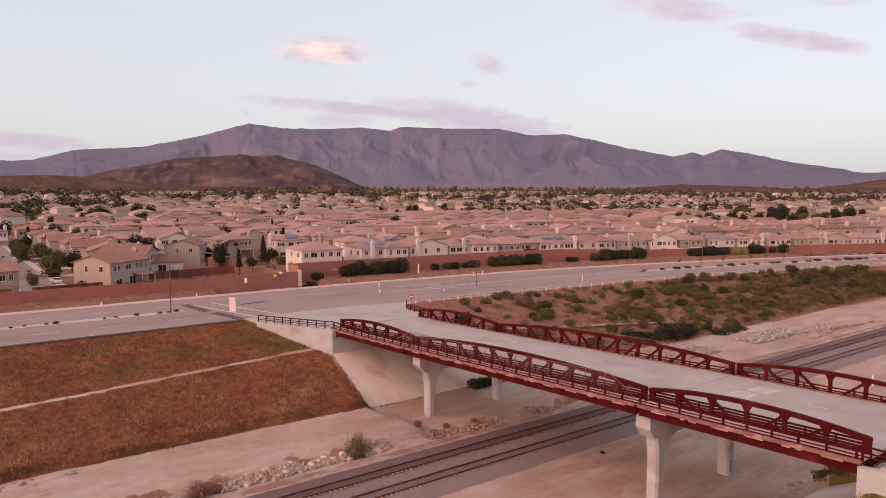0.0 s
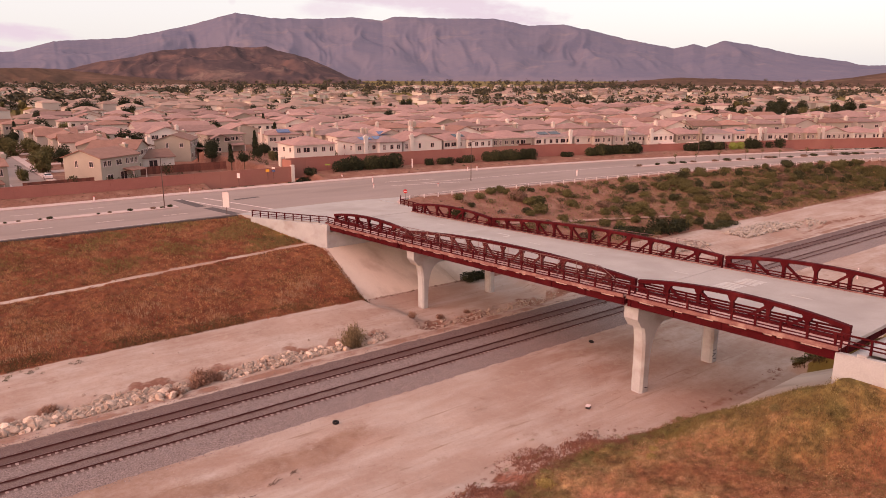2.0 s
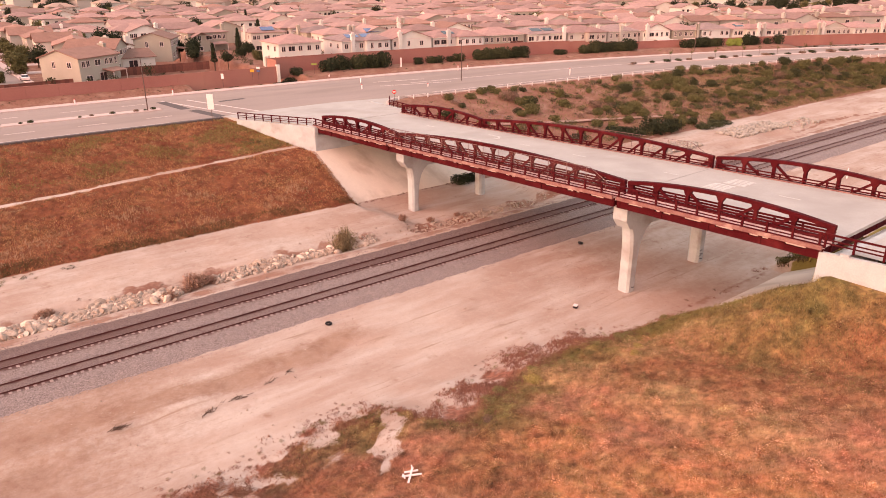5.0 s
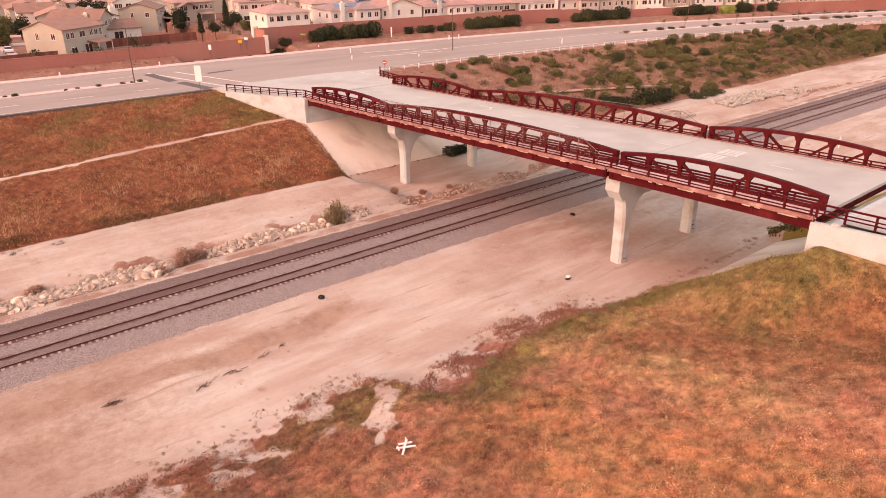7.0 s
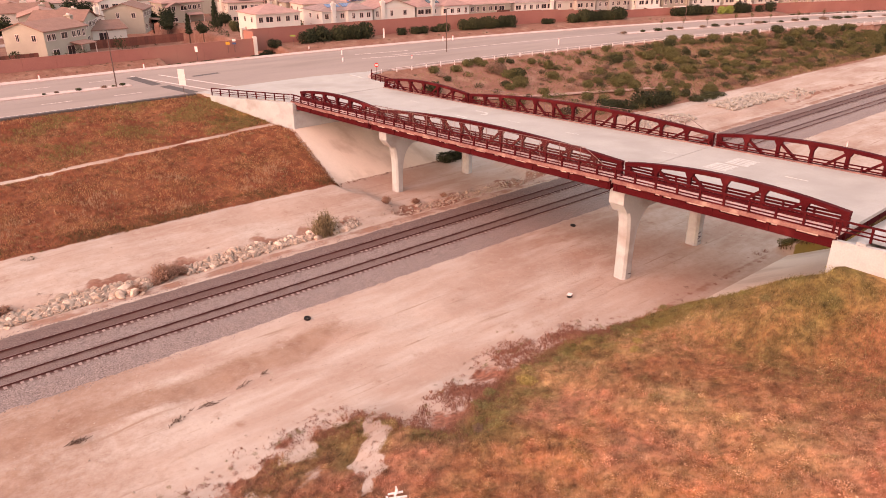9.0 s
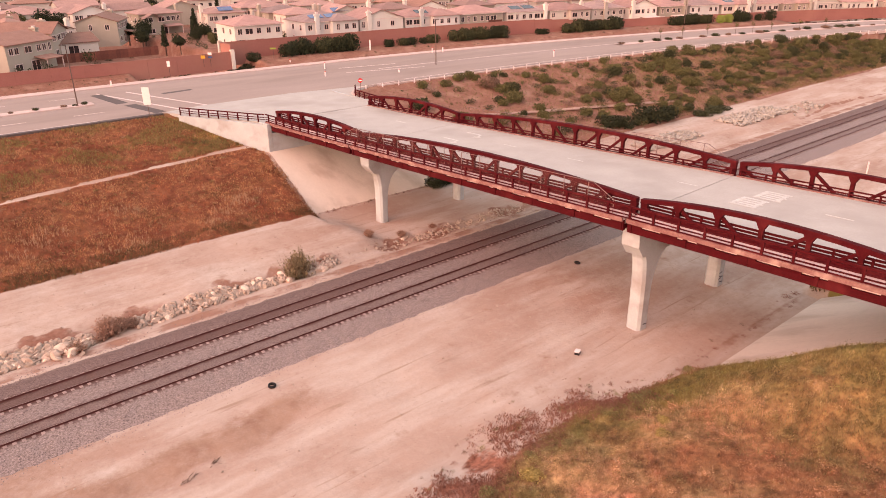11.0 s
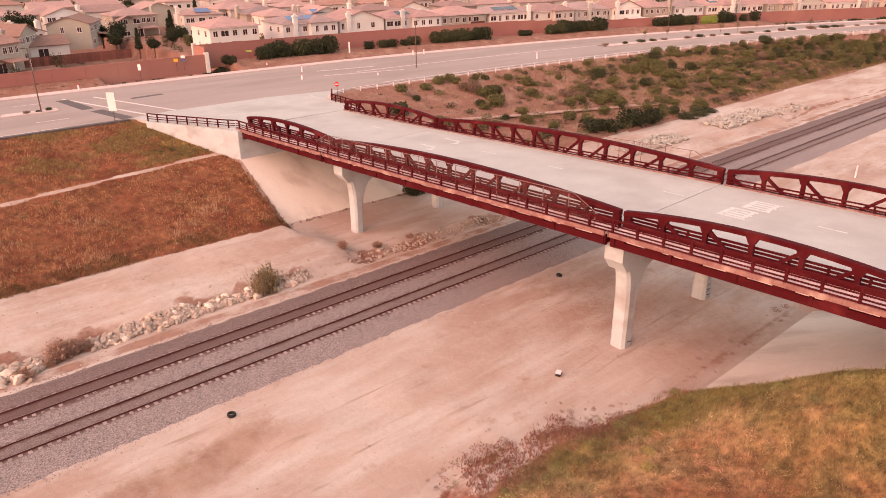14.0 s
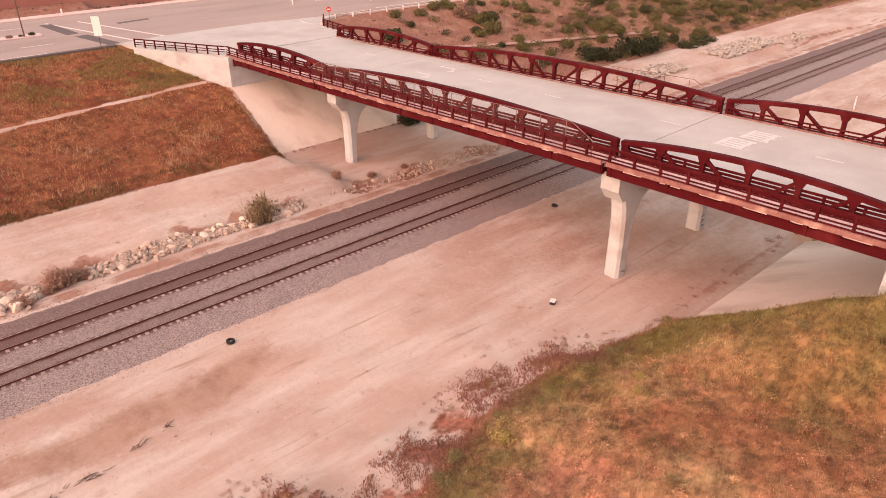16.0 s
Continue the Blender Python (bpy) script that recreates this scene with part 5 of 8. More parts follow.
def slope_tint(ma, cov, scale, share):
    """Bare pale scars and dark brush in ragged patches on the flanks."""
    nt = ma.node_tree
    N, Lk = nt.nodes.new, nt.links.new
    b = nt.nodes["Principled BSDF"]
    col = b.inputs["Base Color"].links[0].from_socket
    tc, nz, r, mx = N("ShaderNodeTexCoord"), N("ShaderNodeTexNoise"), N("ShaderNodeMapRange"), N("ShaderNodeMix")
    nz.inputs["Scale"].default_value, nz.inputs["Detail"].default_value, nz.inputs["Roughness"].default_value, nz.inputs["Distortion"].default_value = scale, 8.0, 0.7, 0.8
    Lk(tc.outputs["Object"], nz.inputs["Vector"])
    r.inputs["From Min"].default_value, r.inputs["From Max"].default_value, r.inputs["To Max"].default_value = 0.56, 0.74, share
    Lk(nz.outputs["Fac"], r.inputs["Value"])
    mx.data_type = "RGBA"
    Lk(r.outputs[0], mx.inputs[0])
    Lk(col, mx.inputs[6])
    mx.inputs[7].default_value = (*cov, 1)
    Lk(mx.outputs[2], b.inputs["Base Color"])


# distance haze over the range is mixed into its purple-blue base colours
M["mountain"] = mat("haze_tinted_mountain_scrub", (0.175, 0.150, 0.188), (0.135, 0.128, 0.176), 1.0, scale=0.005, fine=0.03, bump=0, stain=(0.155, 0.14, 0.182), stain_scale=0.004, spec=0.0, redden=False)
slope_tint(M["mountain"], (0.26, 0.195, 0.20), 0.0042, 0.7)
M["foothill"] = mat("dry_foothill_scrub", (0.096, 0.075, 0.074), (0.062, 0.054, 0.058), 1.0, scale=0.008, fine=0.05, bump=0, stain=(0.15, 0.10, 0.088), stain_scale=0.012, spec=0.0)
slope_tint(M["foothill"], (0.27, 0.165, 0.13), 0.007, 0.8)
M["lowhill"] = mat("olive_hill_scrub", (0.105, 0.075, 0.055), (0.072, 0.054, 0.043), 1.0, scale=0.012, fine=0.06, bump=0, stain=(0.16, 0.105, 0.078), stain_scale=0.012, spec=0.0)
slope_tint(M["lowhill"], (0.23, 0.145, 0.11), 0.01, 0.6)
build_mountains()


# ---- perimeter wall ----
def build_wall():
    base = tagged(new("perimeter_wall", MB().mesh("perimeter_wall", M["wallblock"])), "long reddish-brown block wall along the avenue", "wall", kind="structure")
    runs = [[(15.5 - 5.9 * i, 99.0) for i in range(29, -1, -1)], [(15.8, 99.2), (15.8, 104.6)], [(x, float(wall_line(x))) for x in np.arange(16.0, 420, 6.0)]]
    tops = (12.35, 13.75, 13.75)
    for run, z0 in zip(runs, tops):
        for a, b in zip(run, run[1:]):
            zt = z0 - 1.45 * float(sstep(98, 138, a[0]))
            d = (Vector((*b, 0)) - Vector((*a, 0))).normalized()
            s = Vector((-d.y, d.x, 0))
            def quad(w, e=0.0):
                return [(a[0] - s.x * w + d.x * e, a[1] - s.y * w + d.y * e), (b[0] - s.x * w - d.x * e, b[1] - s.y * w - d.y * e), (b[0] + s.x * w - d.x * e, b[1] + s.y * w - d.y * e), (a[0] + s.x * w + d.x * e, a[1] + s.y * w + d.y * e)]
            part("wall_panel", MB().prism(quad(0.11, 0.01), 2, 8.6, zt - 0.12), M["wallblock"], base)
            part("wall_cap", MB().prism(quad(0.17), 2, zt - 0.12, zt), M["wallblock"], base)
    for x, y, zt in ((15.9, 99.0, 12.7), (15.8, 104.8, 14.1)):
        part("pilaster", MB().box(x - 0.4, x + 0.4, y - 0.4, y + 0.4, 8.6, zt), M["stucco"], base, "tan stucco pilaster")


build_wall()


# ---- houses ----
def window_mesh(w, h):
    f = MB()
    for x0, x1, z0, z1 in ((-w / 2 - 0.1, w / 2 + 0.1, h / 2, h / 2 + 0.12), (-w / 2 - 0.12, w / 2 + 0.12, -h / 2 - 0.14, -h / 2), (-w / 2 - 0.1, -w / 2, -h / 2, h / 2), (w / 2, w / 2 + 0.1, -h / 2, h / 2), (-0.04, 0.04, -h / 2, h / 2)):
        f.box(x0, x1, -0.07, 0.02, z0, z1)
    g = MB().box(-w / 2, w / 2, -0.035, 0.015, -h / 2, h / 2)
    return f.mesh("window", M["trim"]), g.mesh("pane", M["glass"])


WIN = {k: window_mesh(*k) for k in ((1.0, 1.2), (1.8, 1.2), (0.7, 1.4), (2.2, 2.1))}


def add_window(house, key, x, y, z, turn):
    fr, gl = WIN[key]
    w = part("window", fr, None, house, at=pose(x, y, z, 0, 0, turn))
    part("pane", gl, None, w)


def roof_hip(W, D, z, rise, over=0.5, ox=0.0, oy=0.0):
    a, b = W / 2 + over, D / 2 + over
    if W >= D:
        r = [(-(a - b) - 0.01, 0), (a - b + 0.01, 0)]
    else:
        r = [(0, -(b - a) - 0.01), (0, b - a + 0.01)]
    mb = MB()
    low = [(-a, -b), (a, -b), (a, b), (-a, b)]
    pts = [(x + ox, y + oy, z - 0.12) for x, y in low] + [(x + ox, y + oy, z + 0.05) for x, y in low] + [(x + ox, y + oy, z + rise) for x, y in r]
    roof = [(4, 5, 9, 8), (5, 6, 9), (6, 7, 8, 9), (7, 4, 8)] if W >= D else [(4, 5, 8), (5, 6, 9, 8), (6, 7, 9), (7, 4, 8, 9)]
    return mb.poly(pts, [(3, 2, 1, 0), (0, 1, 5, 4), (1, 2, 6, 5), (2, 3, 7, 6), (3, 0, 4, 7)] + roof)


def roof_gable(W, D, z, rise, over=0.45, ox=0.0, oy=0.0, along="x"):
    """A ridge along x or y."""
    mb = MB()
    a, b = W / 2 + over, D / 2 + over
    t = 0.18
    if along == "x":
        o = [(-b, z - 0.1), (0, z + rise), (b, z - 0.1), (b, z - 0.1 - t), (0, z + rise - t), (-b, z - 0.1 - t)]
        return mb.prism([(p + oy, q) for p, q in o], 0, ox - a, ox + a)
    o = [(-a, z - 0.1), (0, z + rise), (a, z - 0.1), (a, z - 0.1 - t), (0, z + rise - t), (-a, z - 0.1 - t)]
    return mb.prism([(p + ox, q) for p, q in o], 1, oy - b, oy + b)


def gable_walls(mb, W, D, z, rise, along):
    if along == "x":
        for x in (-W / 2, W / 2 - 0.2):
            mb.prism([(-D / 2, z), (D / 2, z), (0, z + rise * 0.93)], 0, x, x + 0.2)
    else:
        for y in (-D / 2, D / 2 - 0.2):
            mb.prism([(-W / 2, z), (W / 2, z), (0, z + rise * 0.93)], 1, y, y + 0.2)
    return mb


def make_house(kind, place, turn, wall="stucco", roof="roof", label="", rich=True):
    W, D, E = {"hip": (13.2, 11.5, 6.1), "hip2": (11.6, 12.5, 6.0), "gable_y": (11.5, 12.5, 5.9), "gable_x": (13.5, 10.5, 6.0), "ell": (13.0, 11.0, 6.0), "low": (13.0, 11.0, 3.0)}[kind]
    h = thing("house", place, label or "two-storey pinkish stucco house with a clay tile roof", "house", "houses of the town", turn)
    wb = MB().box(-W / 2, W / 2, -D / 2, D / 2, -0.6, E)
    rise = 1.75
    if kind in ("hip", "hip2"):
        rf = roof_hip(W, D, E, rise)
    elif kind == "gable_y":
        rise = 2.1
        rf = roof_gable(W, D, E, rise, along="y")
        gable_walls(wb, W, D, E, rise, "y")
    elif kind in ("gable_x", "low"):
        rf = roof_gable(W, D, E, rise, along="x")
        gable_walls(wb, W, D, E, rise, "x")
    else:
        rf = roof_hip(W, D, E, rise)
    part("wall", wb, M[wall], h)
    part("roof", rf, M[roof], h)
    if kind == "ell":
        wing = MB().box(-W / 2 + 0.6, -W / 2 + 6.0, -D / 2 - 2.4, -D / 2 + 0.3, -0.6, 5.0)
        wing.prism([(-W / 2 + 0.6, 5.0), (-W / 2 + 6.0, 5.0), (-W / 2 + 3.3, 6.3)], 1, -D / 2 - 2.4, -D / 2 - 2.2)
        part("wing", wing, M[wall], h)
        part("wing_roof", roof_gable(5.4, 6.0, 5.0, 1.4, ox=-W / 2 + 3.3, oy=-D / 2 - 0.2, along="y"), M[roof], h)
    if kind in ("hip", "ell", "gable_x"):
        part("patio_roof", MB().prism([(-D / 2 - 3.0, 2.5), (-D / 2, 2.95), (-D / 2, 2.75), (-D / 2 - 3.0, 2.3)], 0, 0.5, 5.6), M["trim"] if kind == "hip" else M[roof], h)
        for px in (0.7, 5.3):
            part("patio_post", MB().box(px, px + 0.15, -D / 2 - 2.9, -D / 2 - 2.75, -0.6, 2.42), M["trim"], h)
    if rich:
        off = -2.4 if kind == "ell" else 0
        spots = [(-W * 0.40, 4.5, (1.0, 1.2)), (-W * 0.29, 4.5, (1.0, 1.2)), (-W * 0.05, 4.5, (1.8, 1.2)), (W * 0.17, 4.5, (1.0, 1.2)), (W * 0.29, 4.5, (1.0, 1.2)), (W * 0.41, 4.5, (0.7, 1.4))]
        low = [(-W * 0.3, 1.2, (1.8, 1.2)), (W * 0.05, 1.05, (2.2, 2.1))]
        for x, z, k in (spots if E > 4 else []) + low:
            yy = -D / 2 - 0.01 + (off if x < -W / 2 + 6.0 and kind == "ell" else 0)
            add_window(h, k, x, yy, z, 0)
        for sx, t in ((-1, -90), (1, 90)):
            for y, z, k in ((-D * 0.25, 4.4, (1.0, 1.2)), (D * 0.15, 4.4, (0.7, 1.4))):
                if z < E:
                    add_window(h, k, sx * (W / 2 + 0.01), y, z, t)
        for x, z, k in ((-W * 0.3, 4.1, (1.8, 1.2)), (W * 0.3, 4.1, (1.0, 1.2))):
            if z < E:
                add_window(h, k, x, D / 2 + 0.01, z, 180)
        gd = part("garage_door", MB().box(0.8, 5.6, D / 2 + 0.01, D / 2 + 0.08, -0.5, 2.0), M["trim"], h)
        if kind != "low":
            cx = W / 2 + 0.35 if kind != "hip2" else -W / 2 - 0.35
            ch = part("chimney", MB().box(cx - 0.45, cx + 0.45, -1.6, 0.0, -0.6, E + 2.1).box(cx - 0.55, cx + 0.55, -1.7, 0.1, E + 1.75, E + 2.0), M[wall], h)
            part("chimney_pot", MB().box(cx - 0.25, cx + 0.25, -1.1, -0.5, E + 2.1, E + 2.45), M["trim"], ch)
    else:
        for x, z in ((-W * 0.33, 4.4), (-W * 0.1, 4.4), (W * 0.16, 4.4), (W * 0.34, 4.4)):
            if z < E:
                ob = part("window", MB().box(x - 0.6, x + 0.6, -D / 2 - 0.05, -D / 2, z - 0.6, z + 0.6), M["glass"], h)
    return h


PAD = 9.2
HOUSES = []
TEMPLATES = {}


def put_house(kind, x, y, turn, wall="stucco", roof="roof", rich=True, label="", z=None):
    z = PAD + 0.012 * max(0, math.hypot(x + 50, y + 50) - 330) if z is None else z
    key = (kind, wall, roof, rich, label)
    if key not in TEMPLATES:
        TEMPLATES[key] = make_house(kind, (x, y, z), turn, wall, roof, label, rich)
        h = TEMPLATES[key]
    else:
        h = copy_thing(TEMPLATES[key], pose(x, y, z, 0, 0, turn))
    HOUSES.append((x, y))
    return h


def solar(x, y, z, turn, w=4.5, d=2.6, tilt=22):
    s = tagged(new("solar_array"), "blue rooftop solar panels", "solar panels", "rooftop solar arrays")
    s.matrix_basis = pose(x, y, z, 0, 0, turn)
    for i in range(3):
        part("solar_panel", MB().box(-w / 2 + i * w / 3 + 0.03, -w / 2 + (i + 1) * w / 3 - 0.03, -d / 2, d / 2, 0, 0.06), M["solar"], s, at=pose(0, 0, 0, tilt, 0, 0))


def in_park(x, y):
    """The green strip between the first rows and the far quarter."""
    return 318 < x < 470 and 128 < y < 222


ROW_EAVE = [(20, 16.1), (45, 15.75), (70, 15.5), (95, 15.3), (120, 15.0), (150, 14.85), (180, 14.45), (210, 14.0), (240, 13.7), (330, 13.0)]
# west and east ends of the fronts, wall, roof, form, side of the chimney, extras
ROW = [(24.2, 36.3, "stucco_white", "roof_rose", "hip", 0, ""), (42.6, 56.8, "stucco_pale", "roof_grey", "step", -0.55, "sun2"), (58.2, 71.4, "stucco_white", "roof_rose", "gable", -0.62, "sun"), (72.0, 88.6, "stucco_pale", "roof_rose", "step", -0.4, "sun patio"),
       (89.4, 104.6, "stucco_tan", "roof_rose", "hip", 0, "balcony"), (105.8, 120.2, "stucco_white", "roof_grey", "hip", 0.9, "sun2"), (121.2, 135.2, "stucco", "roof_rose", "step", 1.05, ""), (136.8, 149.4, "stucco", "roof_grey", "hip", -0.2, ""),
       (151.2, 162.4, "stucco_white", "roof_rose", "gable", -0.8, "patio"), (163.2, 174.6, "stucco_tan", "roof_rose", "hip", 0.8, "patio"), (175.4, 187.6, "stucco_pale", "roof_grey", "hip", 0, ""), (188.4, 199.4, "stucco_white", "roof_rose", "step", 0.7, "sun"),
       (200.4, 212.2, "stucco", "roof_rose", "hip", -0.9, "patio"), (213.4, 224.6, "stucco_tan", "roof_rose", "step", 0.8, "patio"), (225.6, 238.0, "stucco", "roof_rose", "gable", -0.9, ""), (240, 253, "stucco_white", "roof_rose", "hip", 0.9, ""),
       (255, 268, "stucco", "roof_rose", "step", -0.8, "patio"), (270, 284, "stucco_tan", "roof_rose", "hip", 0.8, ""), (287, 300, "stucco", "roof_rose", "hip", 0.8, "")]


def row_house(xa, xb, wall, roof, form, chim, extras, rnd):
    """A two-storey house of the first row: main block, stepped bay, chimney, paired windows, its back to the avenue."""
    xm = 0.5 * (xa + xb)
    W, D, E = xb - xa, 11.5 + rnd.uniform(-1, 1), 5.9
    turn = -math.degrees(math.atan2(2 * max(0, xm - 5), 1100))
    a = radians(turn)
    yf = float(wall_line(xm)) + 11.0
    z = lerp_table(ROW_EAVE, xm) - E
    cx, cy = xm - math.sin(a) * D / 2, yf + math.cos(a) * D / 2
    h = thing("house", (cx, cy, z), {"stucco_tan": "two-storey tan stucco house with a tiled hip roof", "stucco_white": "two-storey cream stucco house with a pink tile roof", "stucco_pale": "two-storey pale stucco house with chimney and tile roof"}.get(wall, "two-storey pinkish stucco house with a clay tile roof"), "house", "houses of the town", turn)
    HOUSES.append((cx, cy))
    wb = MB().box(-W / 2, W / 2, -D / 2, D / 2, -0.9, E)
    if form == "gable":
        gable_walls(wb, W, D, E, 2.3, "y")
        part("wall", wb, M[wall], h)
        part("roof", roof_gable(W, D, E, 2.3, along="y"), M[roof], h)
        part("bay", MB().box(-W / 2 + 0.3, -W / 2 + 4.2, -D / 2 - 0.6, -D / 2 + 0.2, -0.9, 3.1), M[wall], h)
    else:
        part("wall", wb, M[wall], h)
        part("roof", roof_hip(W, D, E, 2.0), M[roof], h)
    f0 = 0.0
    if form == "step":
        # a deeper bay on the east half with a roof of its own
        bw = W * 0.52
        bx = W / 2 - bw / 2
        part("bay", MB().box(bx - bw / 2, bx + bw / 2 - 0.02, -D / 2 - 1.8, -D / 2 + 0.1, -0.9, E - 0.02), M[wall], h)
        part("bay_roof", roof_hip(bw - 0.1, 7.5, E + 0.03, 1.6, 0.5, bx, -D / 2 + 1.9), M[roof], h)
        f0 = -1.8
    part("fascia", MB().box(-W / 2 - 0.48, W / 2 + 0.48, -D / 2 - 0.55, -D / 2 - 0.51, E - 0.16, E - 0.02), M["trim"], h)
    n = max(4, round(W / 2.3))
    for i in range(n):
        x = -W / 2 + W * (i + 0.5) / n + rnd.uniform(-0.15, 0.15)
        y = -D / 2 - 0.01 + (f0 if form == "step" and x > W / 2 - W * 0.52 else 0)
        k = rnd.choice([(1.0, 1.2), (1.0, 1.2), (1.8, 1.2), (0.7, 1.4)])
        if rnd.random() < 0.86:
            add_window(h, k, x, y, 4.45, 0)
        if i % 2 == 0:
            yl = y - (0.6 if form == "gable" and x < -W / 2 + 4.2 else 0)
            add_window(h, rnd.choice([(1.8, 1.2), (2.2, 2.1)]), x, yl, 1.5, 0)
    for y in (-D * 0.28, D * 0.1):
        add_window(h, (1.0, 1.2), -W / 2 - 0.01, y, 4.4, -90)
        add_window(h, (0.7, 1.4), -W / 2 - 0.01, y, 1.6, -90)
    if chim:
        px = chim * W / 2
        py = -D / 2 - 0.35 if abs(chim) < 1 else -D * 0.2
        if form == "step" and chim > 0.0 and chim < 1:
            py -= 1.8
        ch = part("chimney", MB().box(px - 0.55, px + 0.55, py - 0.4, py + 0.4, -0.9, E + 1.9).box(px - 0.7, px + 0.7, py - 0.55, py + 0.55, E + 1.5, E + 1.8), M[wall], h)
        part("chimney_pot", MB().box(px - 0.3, px + 0.3, py - 0.25, py + 0.25, E + 1.9, E + 2.3), M["trim"], ch)
    if "patio" in extras:
        part("patio_roof", MB().prism([(-D / 2 - 4.6 + f0, 2.45), (-D / 2 + f0, 3.0), (-D / 2 + f0, 2.8), (-D / 2 - 4.6 + f0, 2.25)], 0, -1.0, 5.4), M["trim"], h, "white patio cover")
        for q in (-0.8, 2.1, 5.1):
            part("patio_post", MB().box(q, q + 0.16, -D / 2 - 4.5 + f0, -D / 2 - 4.3 + f0, -0.9, 2.35), M["trim"], h)
    if "balcony" in extras:
        bx = W * 0.24
        b = part("balcony", MB().box(bx - 2.4, bx + 2.4, -D / 2 - 1.9, -D / 2, 2.7, 2.95), M["wood"], h, "red-brown wooden balcony")
        part("railing", MB().box(bx - 2.4, bx + 2.4, -D / 2 - 1.9, -D / 2 - 1.82, 2.95, 4.0), M["wood"], b)
        for q in (-2.3, 2.2):
            part("balcony_post", MB().box(bx + q, bx + q + 0.14, -D / 2 - 1.9, -D / 2 - 1.75, -0.9, 2.7), M["wood"], b)
    tilt = math.degrees(math.atan2(2.0, D / 2 + 0.5))
    if "sun" in extras and form != "gable":
        for q in ((-0.2, 0.12) if "sun2" in extras else (-0.12,)):
            m = pose(cx, cy, z, 0, 0, turn) @ pose(q * W, -D * 0.27, E + 1.08)
            s = tagged(new("solar_array"), "blue rooftop solar panels", "solar panels", "rooftop solar arrays")
            s.matrix_basis = m
            for i in range(4):
                part("solar_panel", MB().box(-1.9 + i * 0.97, -0.98 + i * 0.97, -1.3, 1.1, 0, 0.06), M["solar" if "sun2" in extras and xa < 60 else "glass"], s, at=pose(0, 0, 0, tilt, 0, 0))


def first_row():
    rnd = random.Random(19)
    for row in ROW:
        row_house(*row, rnd)


def build_town():
    rnd = random.Random(5)
    kinds = ["hip", "gable_y", "hip", "hip2", "ell", "gable_x", "hip"]
    walls = ["stucco", "stucco", "stucco_tan", "stucco", "stucco_white", "stucco"]
    # first row, backs to the avenue
    first_row()
    # rows behind, alternately facing
    off = 47
    for r in range(8):
        for c in range(34):
            xx = -4 + c * 15.6 + rnd.uniform(-1.5, 1.5) + (7 if r % 2 else 0)
            yy = 104.5 - float(bend(xx, 1250)) * (1 - 0.04 * r) + off + rnd.uniform(-1.5, 1.5)
            if yy < 0.30 * (xx + 58) - 40 or yy < 60 or xx > 430 or (xx < 52 and r < 1) or (xx < 56 and yy < 190) or rnd.random() < 0.05 or in_park(xx, yy):
                continue
            turn = -math.degrees(math.atan2(2 * max(0, xx - 5), 1250)) + (180 if r % 2 == 0 else 0) + rnd.uniform(-3, 3)
            put_house(rnd.choice(kinds), xx, yy, turn, rnd.choice(walls), "roof" if rnd.random() < 0.8 else "roof_brown", r < 2)
        off += 32 if r % 2 == 0 else 25
    # houses round the side street to the west
    tan = "tan stucco two-storey house with white-framed windows"
    h = put_house("gable_x", -21.5, 126.0, 38, "stucco_tan", "roof_brown", True, tan)
    for x, y, k, t, w, rf in ((-50, 118, "gable_x", 5, "stucco_tan", "roof_brown"), (-6, 149, "low", 3, "stucco_white", "roof_brown"), (-13, 147, "gable_y", 60, "stucco_tan", "roof_brown"),
                              (-15, 163, "gable_x", 80, "stucco_tan", "roof_brown"), (-16, 180, "gable_y", 85, "stucco", "roof_brown"), (-17, 197, "gable_x", 88, "stucco_tan", "roof_brown"), (-18, 214, "gable_y", 88, "stucco", "roof_brown"),
                              (-19, 232, "hip", 90, "stucco_tan", "roof_brown"), (-50, 150, "hip", -90, "stucco_tan", "roof_brown"), (-51, 170, "gable_x", -90, "stucco", "roof_brown"), (-52, 190, "hip", -90, "stucco_tan", "roof_brown"),
                              (-54, 212, "gable_y", -90, "stucco", "roof_brown"), (-20, 252, "hip", 90, "stucco_white", "roof_brown"), (-56, 235, "hip", -90, "stucco_tan", "roof_brown"),
                              (9, 168, "gable_x", 62, "stucco_tan", "roof_brown"), (28.5, 183, "ell", 0, "stucco_tan", "roof"), (45, 171, "hip2", -8, "stucco", "roof"), (60, 160, "ell", 176, "stucco_tan", "roof_grey"), (62, 186, "hip", 4, "stucco", "roof_rose"), (14, 205, "gable_y", 5, "stucco_white", "roof"),
                              (-1, 214, "hip", 170, "stucco_white", "roof"), (-3, 240, "hip2", 0, "stucco", "roof"), (-38, 282, "hip", 10, "stucco_white", "roof_brown"), (-20, 290, "hip", 0, "stucco_tan", "roof_brown")):
        if k == "low":
            put_house(k, x, y, t, w, rf, True, "low pale stucco house with a brown tile roof")
        else:
            put_house(k, x, y, t, w, rf, True)
    put_house("gable_y", -7.5, 162, 6, "stucco_white", "roof_brown", True, "tall pale stucco house with a plain gable", z=PAD - 0.8)
    solar(44.5, 166.5, 16.3, -8)
    solar(70, 142.0, 16.0, 0, 5.5)
    solar(-8.5, 149, 15.8, 55)
    # side street with pale pavements
    z = PAD + 0.75
    setting("side_street", MB().box(-41.2, -33.4, 108, 330, PAD - 0.4, PAD + 0.15), M["asphalt"], "grey asphalt side street between houses", "road")
